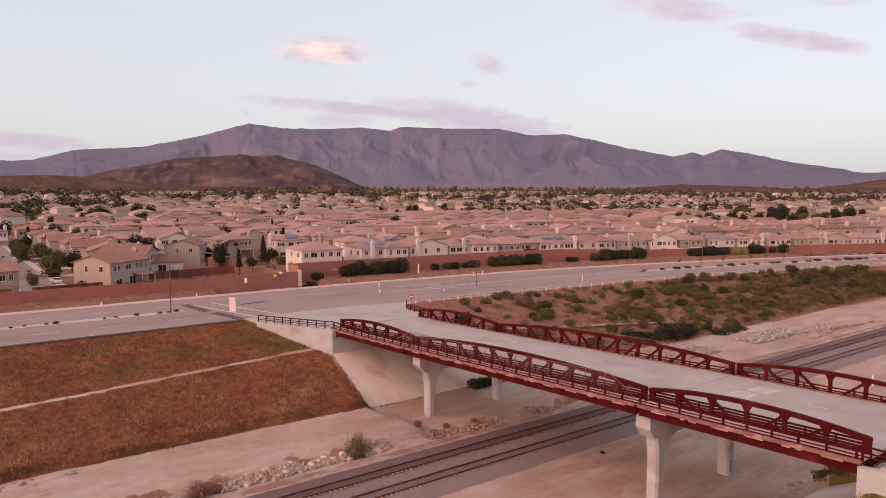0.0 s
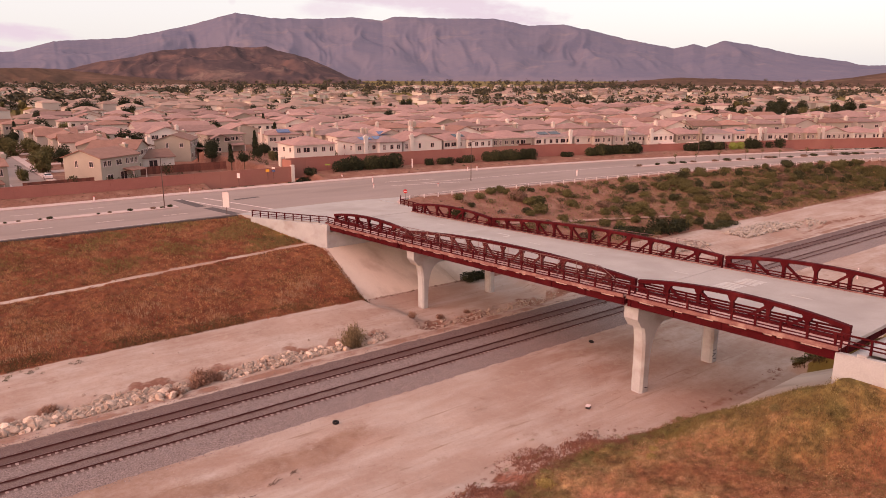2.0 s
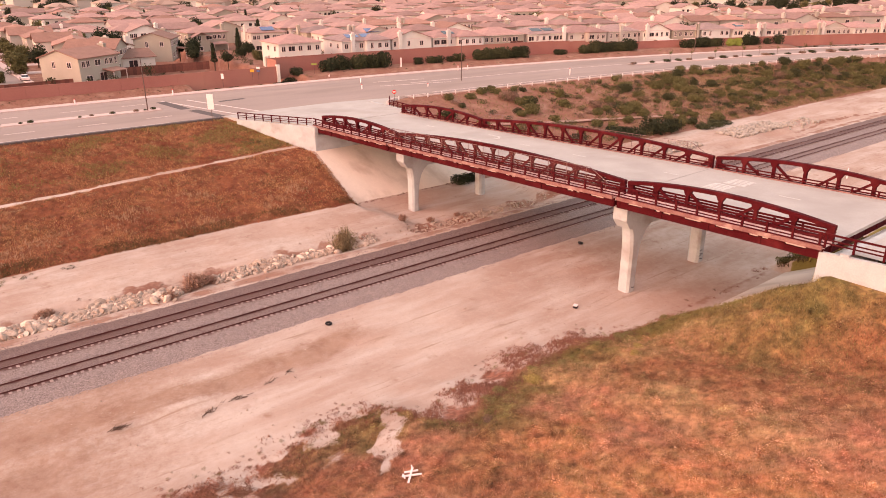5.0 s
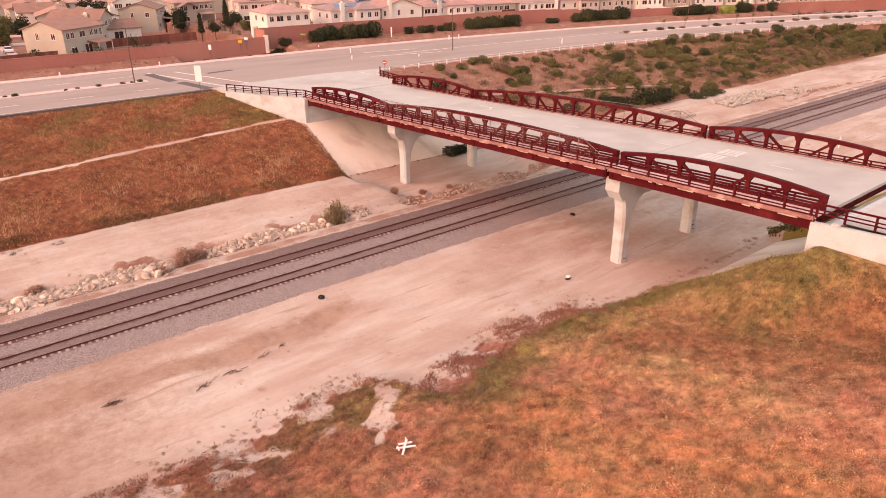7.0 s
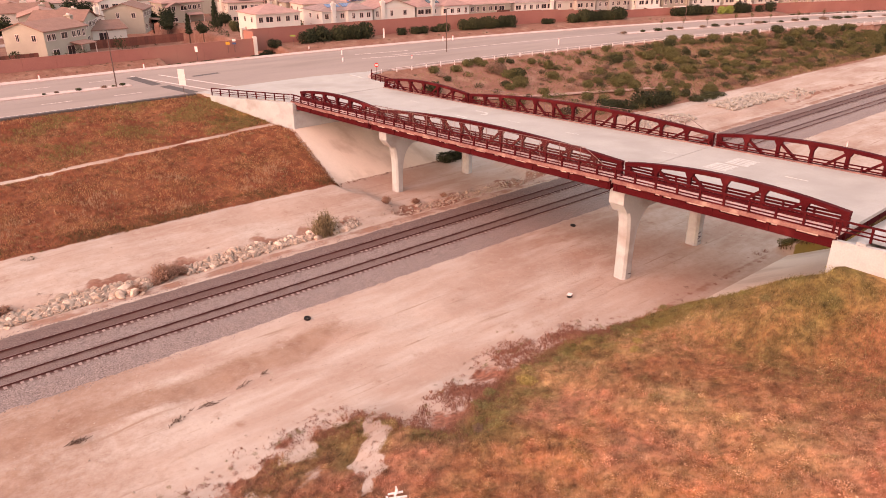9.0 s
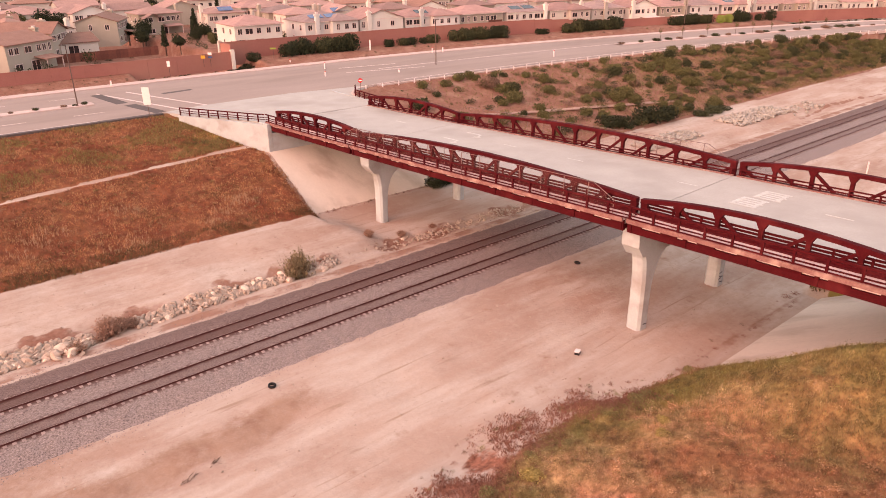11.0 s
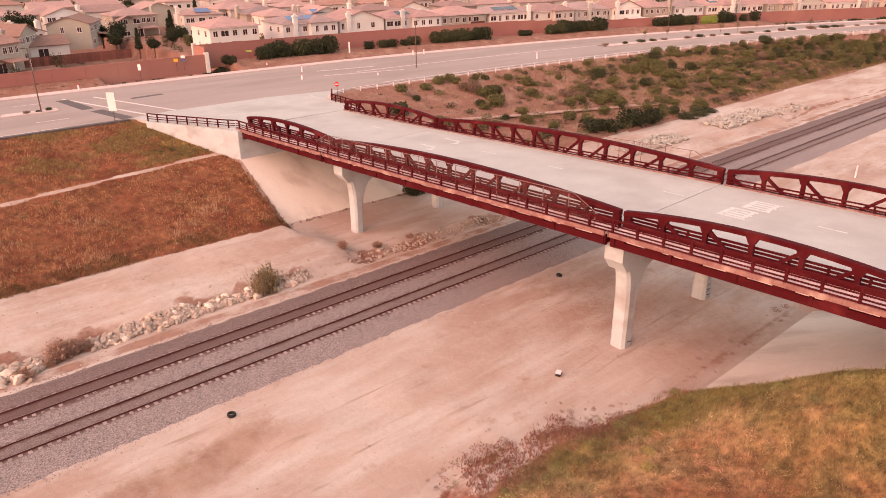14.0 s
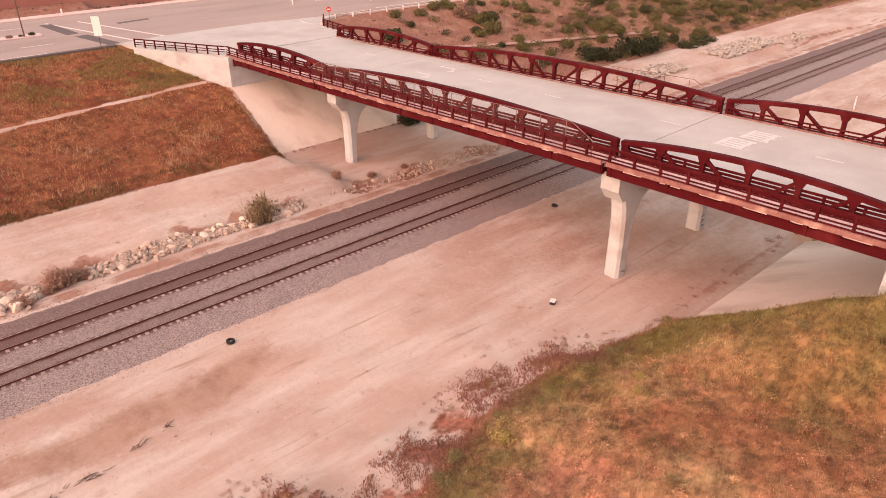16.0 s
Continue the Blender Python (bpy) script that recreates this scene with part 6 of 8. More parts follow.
    for x in (-43.2, -33.35):
        setting("side_pavement", MB().box(x, x + 1.9, 108, 330, PAD - 0.4, PAD + 0.28), M["curb"], "pale concrete pavement of the side street", "pavement")
    for i, y in enumerate((147, 167, 186, 205, 222, 239, 257)):
        setting("driveway", MB().box(-31.4, -21.5, y, y + 5, PAD - 0.4, PAD + 0.24), M["curb"], "pale concrete driveway", "driveway")
    # far quarters
    rng = np.random.RandomState(12)
    wl, rf = MB(), MB()
    n = 0
    while n < 1250:
        d = 470 + 1300 * rng.rand() ** 1.3
        a = radians(14 + 76 * rng.rand())
        x, y = -55 + d * math.cos(a), -58 + d * math.sin(a)
        x, y = round(x / 15) * 15 + rng.uniform(-2, 2), round(y / 26) * 26 + rng.uniform(-2, 2)
        if x < 430 and y < 335 and y < 104 - max(0, x - 5) ** 2 / 1250 + 300 and d < 560:
            continue
        z = float(height(x, y)) - 0.3
        w, dd, e = 6 + rng.rand(), 5 + rng.rand() * 1.5, 4.6 + rng.rand() * 1.5
        t = rng.uniform(-0.3, 0.3)
        c, s = math.cos(t), math.sin(t)
        def q(px, py, pz):
            return (x + px * c - py * s, y + px * s + py * c, z + pz)
        wl.poly([q(sx * w, sy * dd, pz) for pz in (0, e) for sx, sy in ((-1, -1), (1, -1), (1, 1), (-1, 1))], [(0, 1, 5, 4), (1, 2, 6, 5), (2, 3, 7, 6), (3, 0, 4, 7)])
        rf.poly([q(sx * (w + .5), sy * (dd + .5), e) for sx, sy in ((-1, -1), (1, -1), (1, 1), (-1, 1))] + [q(-w * 0.3, 0, e + 2.1), q(w * 0.3, 0, e + 2.1)], [(0, 1, 5, 4), (1, 2, 5), (2, 3, 4, 5), (3, 0, 4)])
        n += 1
    M["far_wall"] = island_mat("far_stucco", (0.36, 0.255, 0.21), (0.62, 0.52, 0.46))
    M["far_roof"] = island_mat("far_roof_tile", (0.22, 0.118, 0.092), (0.40, 0.245, 0.20))
    far = thing("far_houses", (0, 0, 0), "distant stucco houses with clay tile roofs", "houses")
    far["kind"] = "stuff"
    tagged(part("walls", wl, M["far_wall"], far), kind="stuff")
    tagged(part("roofs", rf, M["far_roof"], far), kind="stuff")


build_town()


# ---- plants ----
def tinted_grass():
    """Blades take the colour of the growth round them, each a little lighter or darker."""
    ma = bpy.data.materials.new("mixed_dry_grass")
    ma.use_nodes = True
    nt = ma.node_tree
    N, Lk = nt.nodes.new, nt.links.new
    b = nt.nodes["Principled BSDF"]
    b.inputs["Roughness"].default_value, b.inputs["Specular IOR Level"].default_value = 0.9, 0.15
    g, at, hs, mr, mh = N("ShaderNodeNewGeometry"), N("ShaderNodeAttribute"), N("ShaderNodeHueSaturation"), N("ShaderNodeMapRange"), N("ShaderNodeMapRange")
    at.attribute_name = "growth"
    mr.inputs["To Min"].default_value, mr.inputs["To Max"].default_value = 0.6, 1.32
    mh.inputs["To Min"].default_value, mh.inputs["To Max"].default_value = 1.05, 0.85
    Lk(g.outputs["Random Per Island"], mr.inputs["Value"])
    Lk(g.outputs["Random Per Island"], mh.inputs["Value"])
    Lk(mr.outputs[0], hs.inputs["Value"])
    Lk(mh.outputs[0], hs.inputs["Saturation"])
    Lk(at.outputs["Color"], hs.inputs["Color"])
    Lk(hs.outputs[0], b.inputs["Base Color"])
    return ma


M["grass_mixed"] = tinted_grass()


def leaf_cloud(mb, c, r, n, size, rng, hollow=0.45):
    """Leaf sprays scattered through a lumpy crown."""
    for _ in range(n):
        v = rng.normal(size=3)
        v /= np.linalg.norm(v)
        k = hollow + (1 - hollow) * rng.rand() ** 0.6
        p = np.array(c) + v * np.array(r) * k
        if p[2] < 0.02:
            p[2] = 0.02 + 0.1 * rng.rand()
        nrm = v + 0.7 * rng.normal(size=3)
        nrm /= np.linalg.norm(nrm)
        a = np.cross(nrm, (0.3, 0.2, 1.0))
        a /= np.linalg.norm(a) + 1e-6
        b = np.cross(nrm, a)
        s = size * (0.6 + 0.8 * rng.rand())
        o = [p + a * s * 0.9, p + b * s * 0.55 + a * s * 0.1, p - a * s * 0.8, p - b * s * 0.5 - a * s * 0.1]
        mb.poly([tuple(q) for q in o], [(0, 1, 2, 3)])
    return mb


def crown_mesh(name, blobs, n, size, material, seed):
    rng = np.random.RandomState(seed)
    mb = MB()
    for c, r in blobs:
        leaf_cloud(mb, c, r, n, size, rng)
    me = bpy.data.meshes.new(name)
    me.from_pydata(mb.v, [], mb.f)
    me.materials.append(material)
    return me


def shrub_meshes(material, tag, flat=0.55):
    out = []
    for s in range(4):
        rng = random.Random(s + 11)
        blobs = [((rng.uniform(-0.45, 0.45), rng.uniform(-0.45, 0.45), flat * 0.55), (0.6, 0.6, flat * 0.62)) for _ in range(4)]
        out.append(crown_mesh("shrub", blobs, 260, 0.072, material, s * 7 + len(tag)))
    return out


SHRUBS = {k: shrub_meshes(M[k], k) for k in ("leaf", "leaf_dark", "leaf_olive", "leaf_dry", "leaf_lime", "leaf_yellow", "leaf_straw", "leaf_rust", "leaf_sage", "grass_mixed")}


def twig_mesh(material, n, seed, leafy=0, lean=0.75):
    """A wispy bush: thin forked stems rising from one foot, with small leaves along them."""
    rng = np.random.RandomState(seed)
    mb = MB()
    for _ in range(n):
        a, out = rng.rand() * 2 * math.pi, lean * rng.rand() ** 0.6
        base = np.array((0.25 * rng.normal(), 0.25 * rng.normal(), 0.0))
        tip = base + np.array((math.cos(a) * out, math.sin(a) * out, (0.55 + 0.6 * rng.rand()) * (1.15 - 0.55 * out)))
        mid = 0.5 * (base + tip) + 0.09 * rng.normal(size=3)
        side = np.array((-math.sin(a), math.cos(a), 0.2 * rng.normal())) * 0.014
        mb.poly([tuple(p) for p in (base - side, base + side, mid + side * 0.8, tip, mid - side * 0.8)], [(0, 1, 2, 3, 4)])
        for _ in range(3):
            f = 0.35 + 0.5 * rng.rand()
            p = mid + (tip - mid) * f
            q = p + 0.16 * rng.normal(size=3) + np.array((0, 0, 0.12))
            mb.poly([tuple(p - side * 0.6), tuple(p + side * 0.6), tuple(q)], [(0, 1, 2)])
        for _ in range(leafy):
            p = mid + (tip - mid) * rng.rand() + 0.06 * rng.normal(size=3)
            d, e = 0.035 * rng.normal(size=3), 0.035 * rng.normal(size=3)
            mb.poly([tuple(p + d), tuple(p + e), tuple(p - d), tuple(p - e)], [(0, 1, 2, 3)])
    me = bpy.data.meshes.new("twig_bush")
    me.from_pydata(mb.v, [], mb.f)
    me.materials.append(material)
    return me


M["twig_rust"] = island_mat("reddish_brown_twigs", (0.24, 0.112, 0.08), (0.42, 0.225, 0.165))
SHRUBS["twig_rust"] = [twig_mesh(M["twig_rust"], 420, s, 2) for s in range(4)]
M["twig_olive"] = island_mat("olive_grey_twigs", (0.125, 0.080, 0.045), (0.26, 0.172, 0.10))
SHRUBS["twig_olive"] = [twig_mesh(M["twig_olive"], 300, s + 9, 2) for s in range(4)]


def put_shrub(x, y, r, key="leaf", tall=1.0, label="rounded dark green shrub on a dirt bank", z=None, group="bank shrubs", i=[0]):
    i[0] += 1
    ob = new({"bank shrubs": "shrub", "wall bushes": "bush", "median shrubs": "median_shrub", "trackside bushes": "bush", "bank bushes": "wild_bush"}[group], SHRUBS[key][i[0] % 4])
    ob.matrix_basis = pose(x, y, float(lie(x, y)) - 0.06 if z is None else z, 0, 0, (i[0] * 77) % 360) @ Matrix.Diagonal((r, r, r * tall, 1))
    return tagged(ob, label, "shrub", group)


def scatter(name, spots, label, skip=7, tinted=False):
    """Many small plants joined as stuff: x, y, radius, leaf key."""
    for key in sorted({s[3] for s in spots}):
        vs, fs, tones = [], [], []
        for k, (x, y, r, q) in enumerate(spots):
            if q != key:
                continue
            me = SHRUBS[key][k % 4]
            m = pose(x, y, float(lie(x, y)) - 0.04, 0, 0, k * 71) @ Matrix.Diagonal((r, r, r, 1))
            n = len(vs)
            tone = random.Random(k * 13 + 5)
            g = tone.uniform(0.6, 1.35)
            warm = tone.choice([(1, 1, 1), (1, 1, 1), (0.9, 1.06, 0.9), (1.05, 1.16, 1.1), (1.06, 0.92, 0.9)])
            for p in list(me.polygons)[::skip]:
                tones.append((g * warm[0], g * warm[1], g * warm[2]))
                j = len(vs)
                vs += [tuple(m @ me.vertices[v].co) for v in p.vertices]
                fs.append(tuple(range(j, j + len(p.vertices))))
        me = bpy.data.meshes.new(name)
        me.from_pydata(vs, [], fs)
        if tinted:
            a = np.array(vs)
            ca = me.color_attributes.new("growth", "FLOAT_COLOR", "POINT")
            ca.data.foreach_set("color", np.concatenate([growth_colour(a[:, 0], a[:, 1]) * np.repeat(np.array(tones), 4, axis=0), np.ones((len(a), 1))], -1).reshape(-1).astype(np.float32))
        me.materials.append(M[key])
        tagged(new(name, me), label, "plants", kind="stuff")


def build_shrubs():
    rnd = random.Random(21)
    # planted bank east of the bridge
    n = 0
    while n < 262:
        x = 24 + 190 * rnd.random() ** 1.1
        toe, top = 27.5, float(road_near(x)) - 1.0
        f = rnd.random()
        y = toe + (top - toe) * f
        if x < 34 and f > 0.8:
            continue
        dense = 0.45 + 0.55 * min(1, (x - 20) / 110)
        if rnd.random() > dense:
            continue
        key = rnd.choices(["leaf", "leaf_olive", "leaf_dry"], [3, 8, 1])[0]
        r = rnd.uniform(0.9, 2.2) * (1.15 if f > 0.3 else 0.9)
        put_shrub(x, y, r * 0.95, key, 1.5, {"leaf": "rounded dark green shrub on a dirt bank", "leaf_olive": "olive green shrub on a dirt bank", "leaf_dry": "dry brown shrub on a dirt bank"}[key])
        n += 1
    for x, y, r in ((48.6, 49.1, 1.9), (58.0, 45.5, 1.9), (62.0, 38.9, 1.7), (80.1, 41.0, 1.7), (72, 37.5, 1.5), (43, 56, 1.3), (46.9, 55, 1.4), (39, 54.5, 1.5), (34, 55.5, 1.6), (52, 55, 1.3)):
        put_shrub(x, y, r * 0.95, "leaf_olive", 1.5, "rounded olive green shrub on a dirt bank")
    for x, y, r, t in ((56.5, 29.5, 2.5, 0.9), (60, 28.0, 2.3, 1.0), (67, 27.5, 3.2, 1.0), (72, 27.0, 2.8, 1.0), (82, 25.8, 2.4, 0.5), (86, 25.6, 2.6, 0.5), (90, 25.8, 2.0, 0.45), (47, 31, 1.8, 0.8)):
        put_shrub(x, y, r * 1.15, "leaf_dark" if t > 0.6 else "leaf", t * 1.35, "large dense green bush at the foot of the bank")
    put_shrub(13.5, 26.6, 2.0, "leaf_dark", 1.4, "large dark bush beside the slope paving")
    put_shrub(15.5, 27.0, 1.8, "leaf_dark", 1.4, "large dark bush beside the slope paving")
    spots = []
    while len(spots) < 1300:
        x = 28 + 190 * rnd.random()
        if rnd.random() > 0.15 + 0.85 * min(1, max(0, (x - 45) / 90)):
            continue
        spots.append((x, 27.5 + (float(road_near(x)) - 28.7) * rnd.random(), rnd.uniform(0.5, 1.9), rnd.choice(["leaf", "leaf_olive", "leaf_olive", "leaf_dry"])))
    scatter("bank_scrub", spots, "low olive scrub covering the planted bank", 4)
    # against the perimeter wall
    for x0, x1, r, tall in ((16.5, 21.5, 2.0, 1.5), (29.5, 46.5, 2.5, 1.7), (56.2, 57.8, 1.1, 2.2), (61.0, 63.5, 1.6, 1.7), (67.6, 70.0, 1.5, 1.7), (76.5, 91.5, 2.6, 1.6), (104.8, 106.8, 1.4, 1.5), (114, 133, 2.6, 1.6), (154.5, 167.5, 2.6, 1.6), (178.6, 182.5, 2.4, 1.9),
                           (187.3, 187.8, 1.6, 1.9), (191.6, 192.2, 2.1, 1.7), (197, 200.5, 2.0, 1.6), (213.8, 226, 2.0, 1.1), (233, 262, 2.3, 1.4)):
        n = max(1, round((x1 - x0) / (0.8 * r)))
        for k in range(n + 1 if x1 - x0 > 1 else 1):
            x = x0 + (x1 - x0) * k / n + rnd.uniform(-0.4, 0.4)
            rr = r * rnd.uniform(0.85, 1.2)
            put_shrub(x, float(wall_line(x)) - 3.1 - rnd.uniform(0, 1.2), rr, "leaf_dark" if rnd.random() < 0.75 else "leaf", tall * rnd.uniform(0.95, 1.35), "tall dark green bush against the block wall", group="wall bushes")
    for x, r in ((171.2, 2.0), (174.4, 2.1)):
        put_shrub(x, float(wall_line(x)) - 4.2, r, "leaf_lime", 2.0, "bright lime-green bush against the block wall", group="wall bushes")
    # low plants in the verge soil
    spots = [(-58 + rnd.random() * 74, 95.0 + 3.4 * rnd.random(), rnd.uniform(0.16, 0.45), rnd.choice(["leaf", "leaf_dry", "leaf_dry"])) for _ in range(110)]
    for i in range(60):
        x = 20 + rnd.random() * 190
        spots.append((x, float(road_far(x)) + 3.6 + 5 * rnd.random(), rnd.uniform(0.3, 0.8), rnd.choice(["leaf", "leaf_dry", "leaf_olive"])))
    scatter("verge_plants", spots, "small dry plants in reddish verge soil")
    # median planting
    for x in (-51, -47.5, -45.5, -42.3, -40.8, -33, -31, -27.5, -23.5, -21.8, -20.2, -57, -60, -64):
        put_shrub(x, 76.2 + rnd.uniform(-0.3, 0.3), rnd.uniform(0.4, 0.75), rnd.choice(["leaf", "leaf", "leaf_dry"]), 1.0, "small shrub on the planted median", z=9.13, group="median shrubs")
    for i in range(26):
        x = 110 + i * 5.4 + rnd.uniform(-1.5, 1.5)
        y = 0.5 * float(road_near(x) + road_far(x)) + 0.2 + rnd.uniform(-0.5, 0.5)
        put_shrub(x, y, rnd.uniform(1.0, 1.9), rnd.choice(["leaf", "leaf_dry", "leaf"]), 0.75, "low shrub on the planted median", z=9.13, group="median shrubs")
    # along the track and near bank
    put_shrub(-17.0, 12.6, 1.75, "twig_olive", 1.55, "spindly olive bush among riprap rocks", group="trackside bushes")
    put_shrub(-17.6, 12.3, 1.2, "twig_olive", 1.3, "spindly olive bush among riprap rocks", group="trackside bushes")
    for x, y, r, t in ((-36.4, 12.5, 1.35, 1.2), (-35.4, 12.9, 1.15, 1.0), (-34.4, 13.1, 0.95, 0.75), (-37.4, 11.9, 0.8, 0.8), (-39.6, 10.9, 0.95, 0.9), (-51, 14.2, 1.0, 0.8), (-5.5, 16.2, 0.75, 1.2), (-1.2, 15.4, 0.7, 0.9), (3.6, 15.2, 0.6, 0.8)):
        put_shrub(x, y, r, "twig_rust", t, "leafless reddish-brown bush beside the track", group="trackside bushes")
    put_shrub(-22.57, -27.0, 0.95, "leaf_yellow", 1.15, "yellow flowering bush in dry grass", group="bank bushes")
    for x, y, r, k in ((-9.4, -25.4, 0.9, "leaf_sage"), (-8.2, -25.2, 0.6, "leaf_sage"), (-25.5, -26.0, 0.8, "leaf_sage"), (-12.5, -29.5, 0.7, "leaf_yellow"), (-14, -30.5, 0.6, "leaf_yellow"), (-27.5, -27.2, 0.8, "leaf_sage"), (-6.0, -36.0, 0.7, "leaf_sage"),
                       (-3.6, -25.9, 0.7, "leaf_sage"), (-18, -26, 0.6, "leaf_sage"), (-30, -30, 0.6, "leaf_dry"), (-20.8, -25.2, 0.5, "leaf_sage"), (20.4, -25.5, 1.2, "leaf_olive"), (22, -26.5, 1.6, "leaf_olive"), (24, -27, 1.8, "leaf"), (20.6, -28.5, 1.2, "leaf_olive")):
        put_shrub(x, y, r, k, 0.9, "low wild bush in dry grass", group="bank bushes")
    spots = [(19.5 + 16 * rnd.random(), -39 + 14 * rnd.random(), rnd.uniform(0.3, 1.0), rnd.choice(["leaf_olive", "leaf_sage", "leaf", "leaf_dry"])) for _ in range(150)]
    spots += [(-58 + rnd.random() * 10 + rnd.uniform(-4, 4), 23.5 + rnd.random() * 2.8, rnd.uniform(0.3, 0.6), rnd.choice(["leaf", "leaf_olive"])) for _ in range(26)]
    spots += [(x, 49 - (x + 14) * 0.3 + rnd.random() * 3, rnd.uniform(0.4, 0.9), "leaf_olive") for x in (-14 + rnd.random() * 9 for _ in range(20))]
    scatter("bank_weeds", spots, "low green weeds on the grassy bank")
    # sparse tufts spreading from the near bank over the dirt, and small weeds on the flat
    spots = []
    for _ in range(520):
        x = -62 + 56 * rnd.random()
        toe_n = float(grass_edge(x))
        d = abs(rnd.gauss(0, 1.5))
        if rnd.random() < 0.5 + 0.5 * math.sin(x * 0.8) * math.sin(x * 0.31 + 2):
            spots.append((x, toe_n + d - 0.6, rnd.uniform(0.1, 0.34) * (1.2 - d * 0.15), rnd.choice(["leaf_rust", "leaf_dry", "leaf_sage", "leaf_rust"])))
    for _ in range(70):
        spots.append((-60 + 75 * rnd.random(), -19 + 12 * rnd.random(), rnd.uniform(0.04, 0.12), "leaf_dry"))
    for _ in range(70):
        spots.append((-58 + 60 * rnd.random(), 11.0 + 5 * rnd.random(), rnd.uniform(0.1, 0.3), "leaf_dry"))
    for _ in range(46):
        y = -30 + 10 * rnd.random()
        spots.append((-33.0 + (y + 22) * 0.72 + rnd.gauss(0, 0.7), y, rnd.uniform(0.08, 0.26), rnd.choice(["leaf_dry", "leaf_rust"])))
    for _ in range(30):
        x = -6 + 25 * rnd.random()
        spots.append((x, -25.0 + rnd.gauss(0, 0.45), rnd.uniform(0.1, 0.4) * (2.0 if x > 16 else 1), rnd.choice(["leaf_dry", "leaf_rust", "leaf_rust"])))
    for _ in range(90):
        x = -6 + 24 * rnd.random()
        spots.append((x, 27.5 + rnd.gauss(0, 0.2), rnd.uniform(0.1, 0.32), rnd.choice(["leaf_dry", "leaf_rust", "leaf_dry"])))
    scatter("dirt_weeds", spots, "small dry weeds on bare dirt")


build_shrubs()


def bank_clumps():
    """Uneven clumps that give both banks their tufted look."""
    rnd = random.Random(61)
    spots = []
    while len(spots) < 5200:
        x, y = -60 + 57 * rnd.random(), -58 + 38 * rnd.random()
        d = float(grass_edge(x)) - y
        if d < foot_strip(x) or bool(bare_gap(np.array(x), np.array(y))):
            continue
        spots.append((x, y, 0.14 + 0.55 * rnd.random() ** 1.8, "grass_mixed"))
    scatter("grass_clumps", spots, "tufted dry grass clumps on the near bank", 9, True)
    spots = []
    while len(spots) < 750:
        x, y = -60 + 57 * rnd.random(), -56 + 36 * rnd.random()
        if float(grass_edge(x)) - y < foot_strip(x) or bool(bare_gap(np.array(x), np.array(y))):
            continue
        spots.append((x, y, 0.4 + 0.5 * rnd.random() ** 2, "grass_mixed"))
    scatter("grass_tussocks", spots, "larger tussocks of dry grass on the near bank", 5, True)
    spots = []
    while len(spots) < 1100:
        x, y = -66 + 61 * rnd.random(), 27 + 32 * rnd.random()
        if not bool(far_bank(np.array(x), np.array(y))):
            continue
        g = 0.7 if y > 47 and x > -17 else 0.3 if y > 48 and x > -40 else 0.06
        key = "leaf_sage" if rnd.random() < g else ("leaf_rust" if rnd.random() < 0.6 else "leaf_straw")
        spots.append((x, y, rnd.uniform(0.2, 0.6), key))
    scatter("bank_clumps", spots, "tufted reddish grass clumps on the far bank")


def far_bank(x, y):
    return (y > 26.3) & (y < 61) & (x < -6.3 + np.clip(y - 27.75, 0, 15) * 0.111) & (np.abs(y - (46.0 + 0.07 * (x + 5)) - 0.6) > 0.7) & ~((y > 43) & (x > -3.9 + (y - 43.6) * -0.517 - 0.5))


bank_clumps()


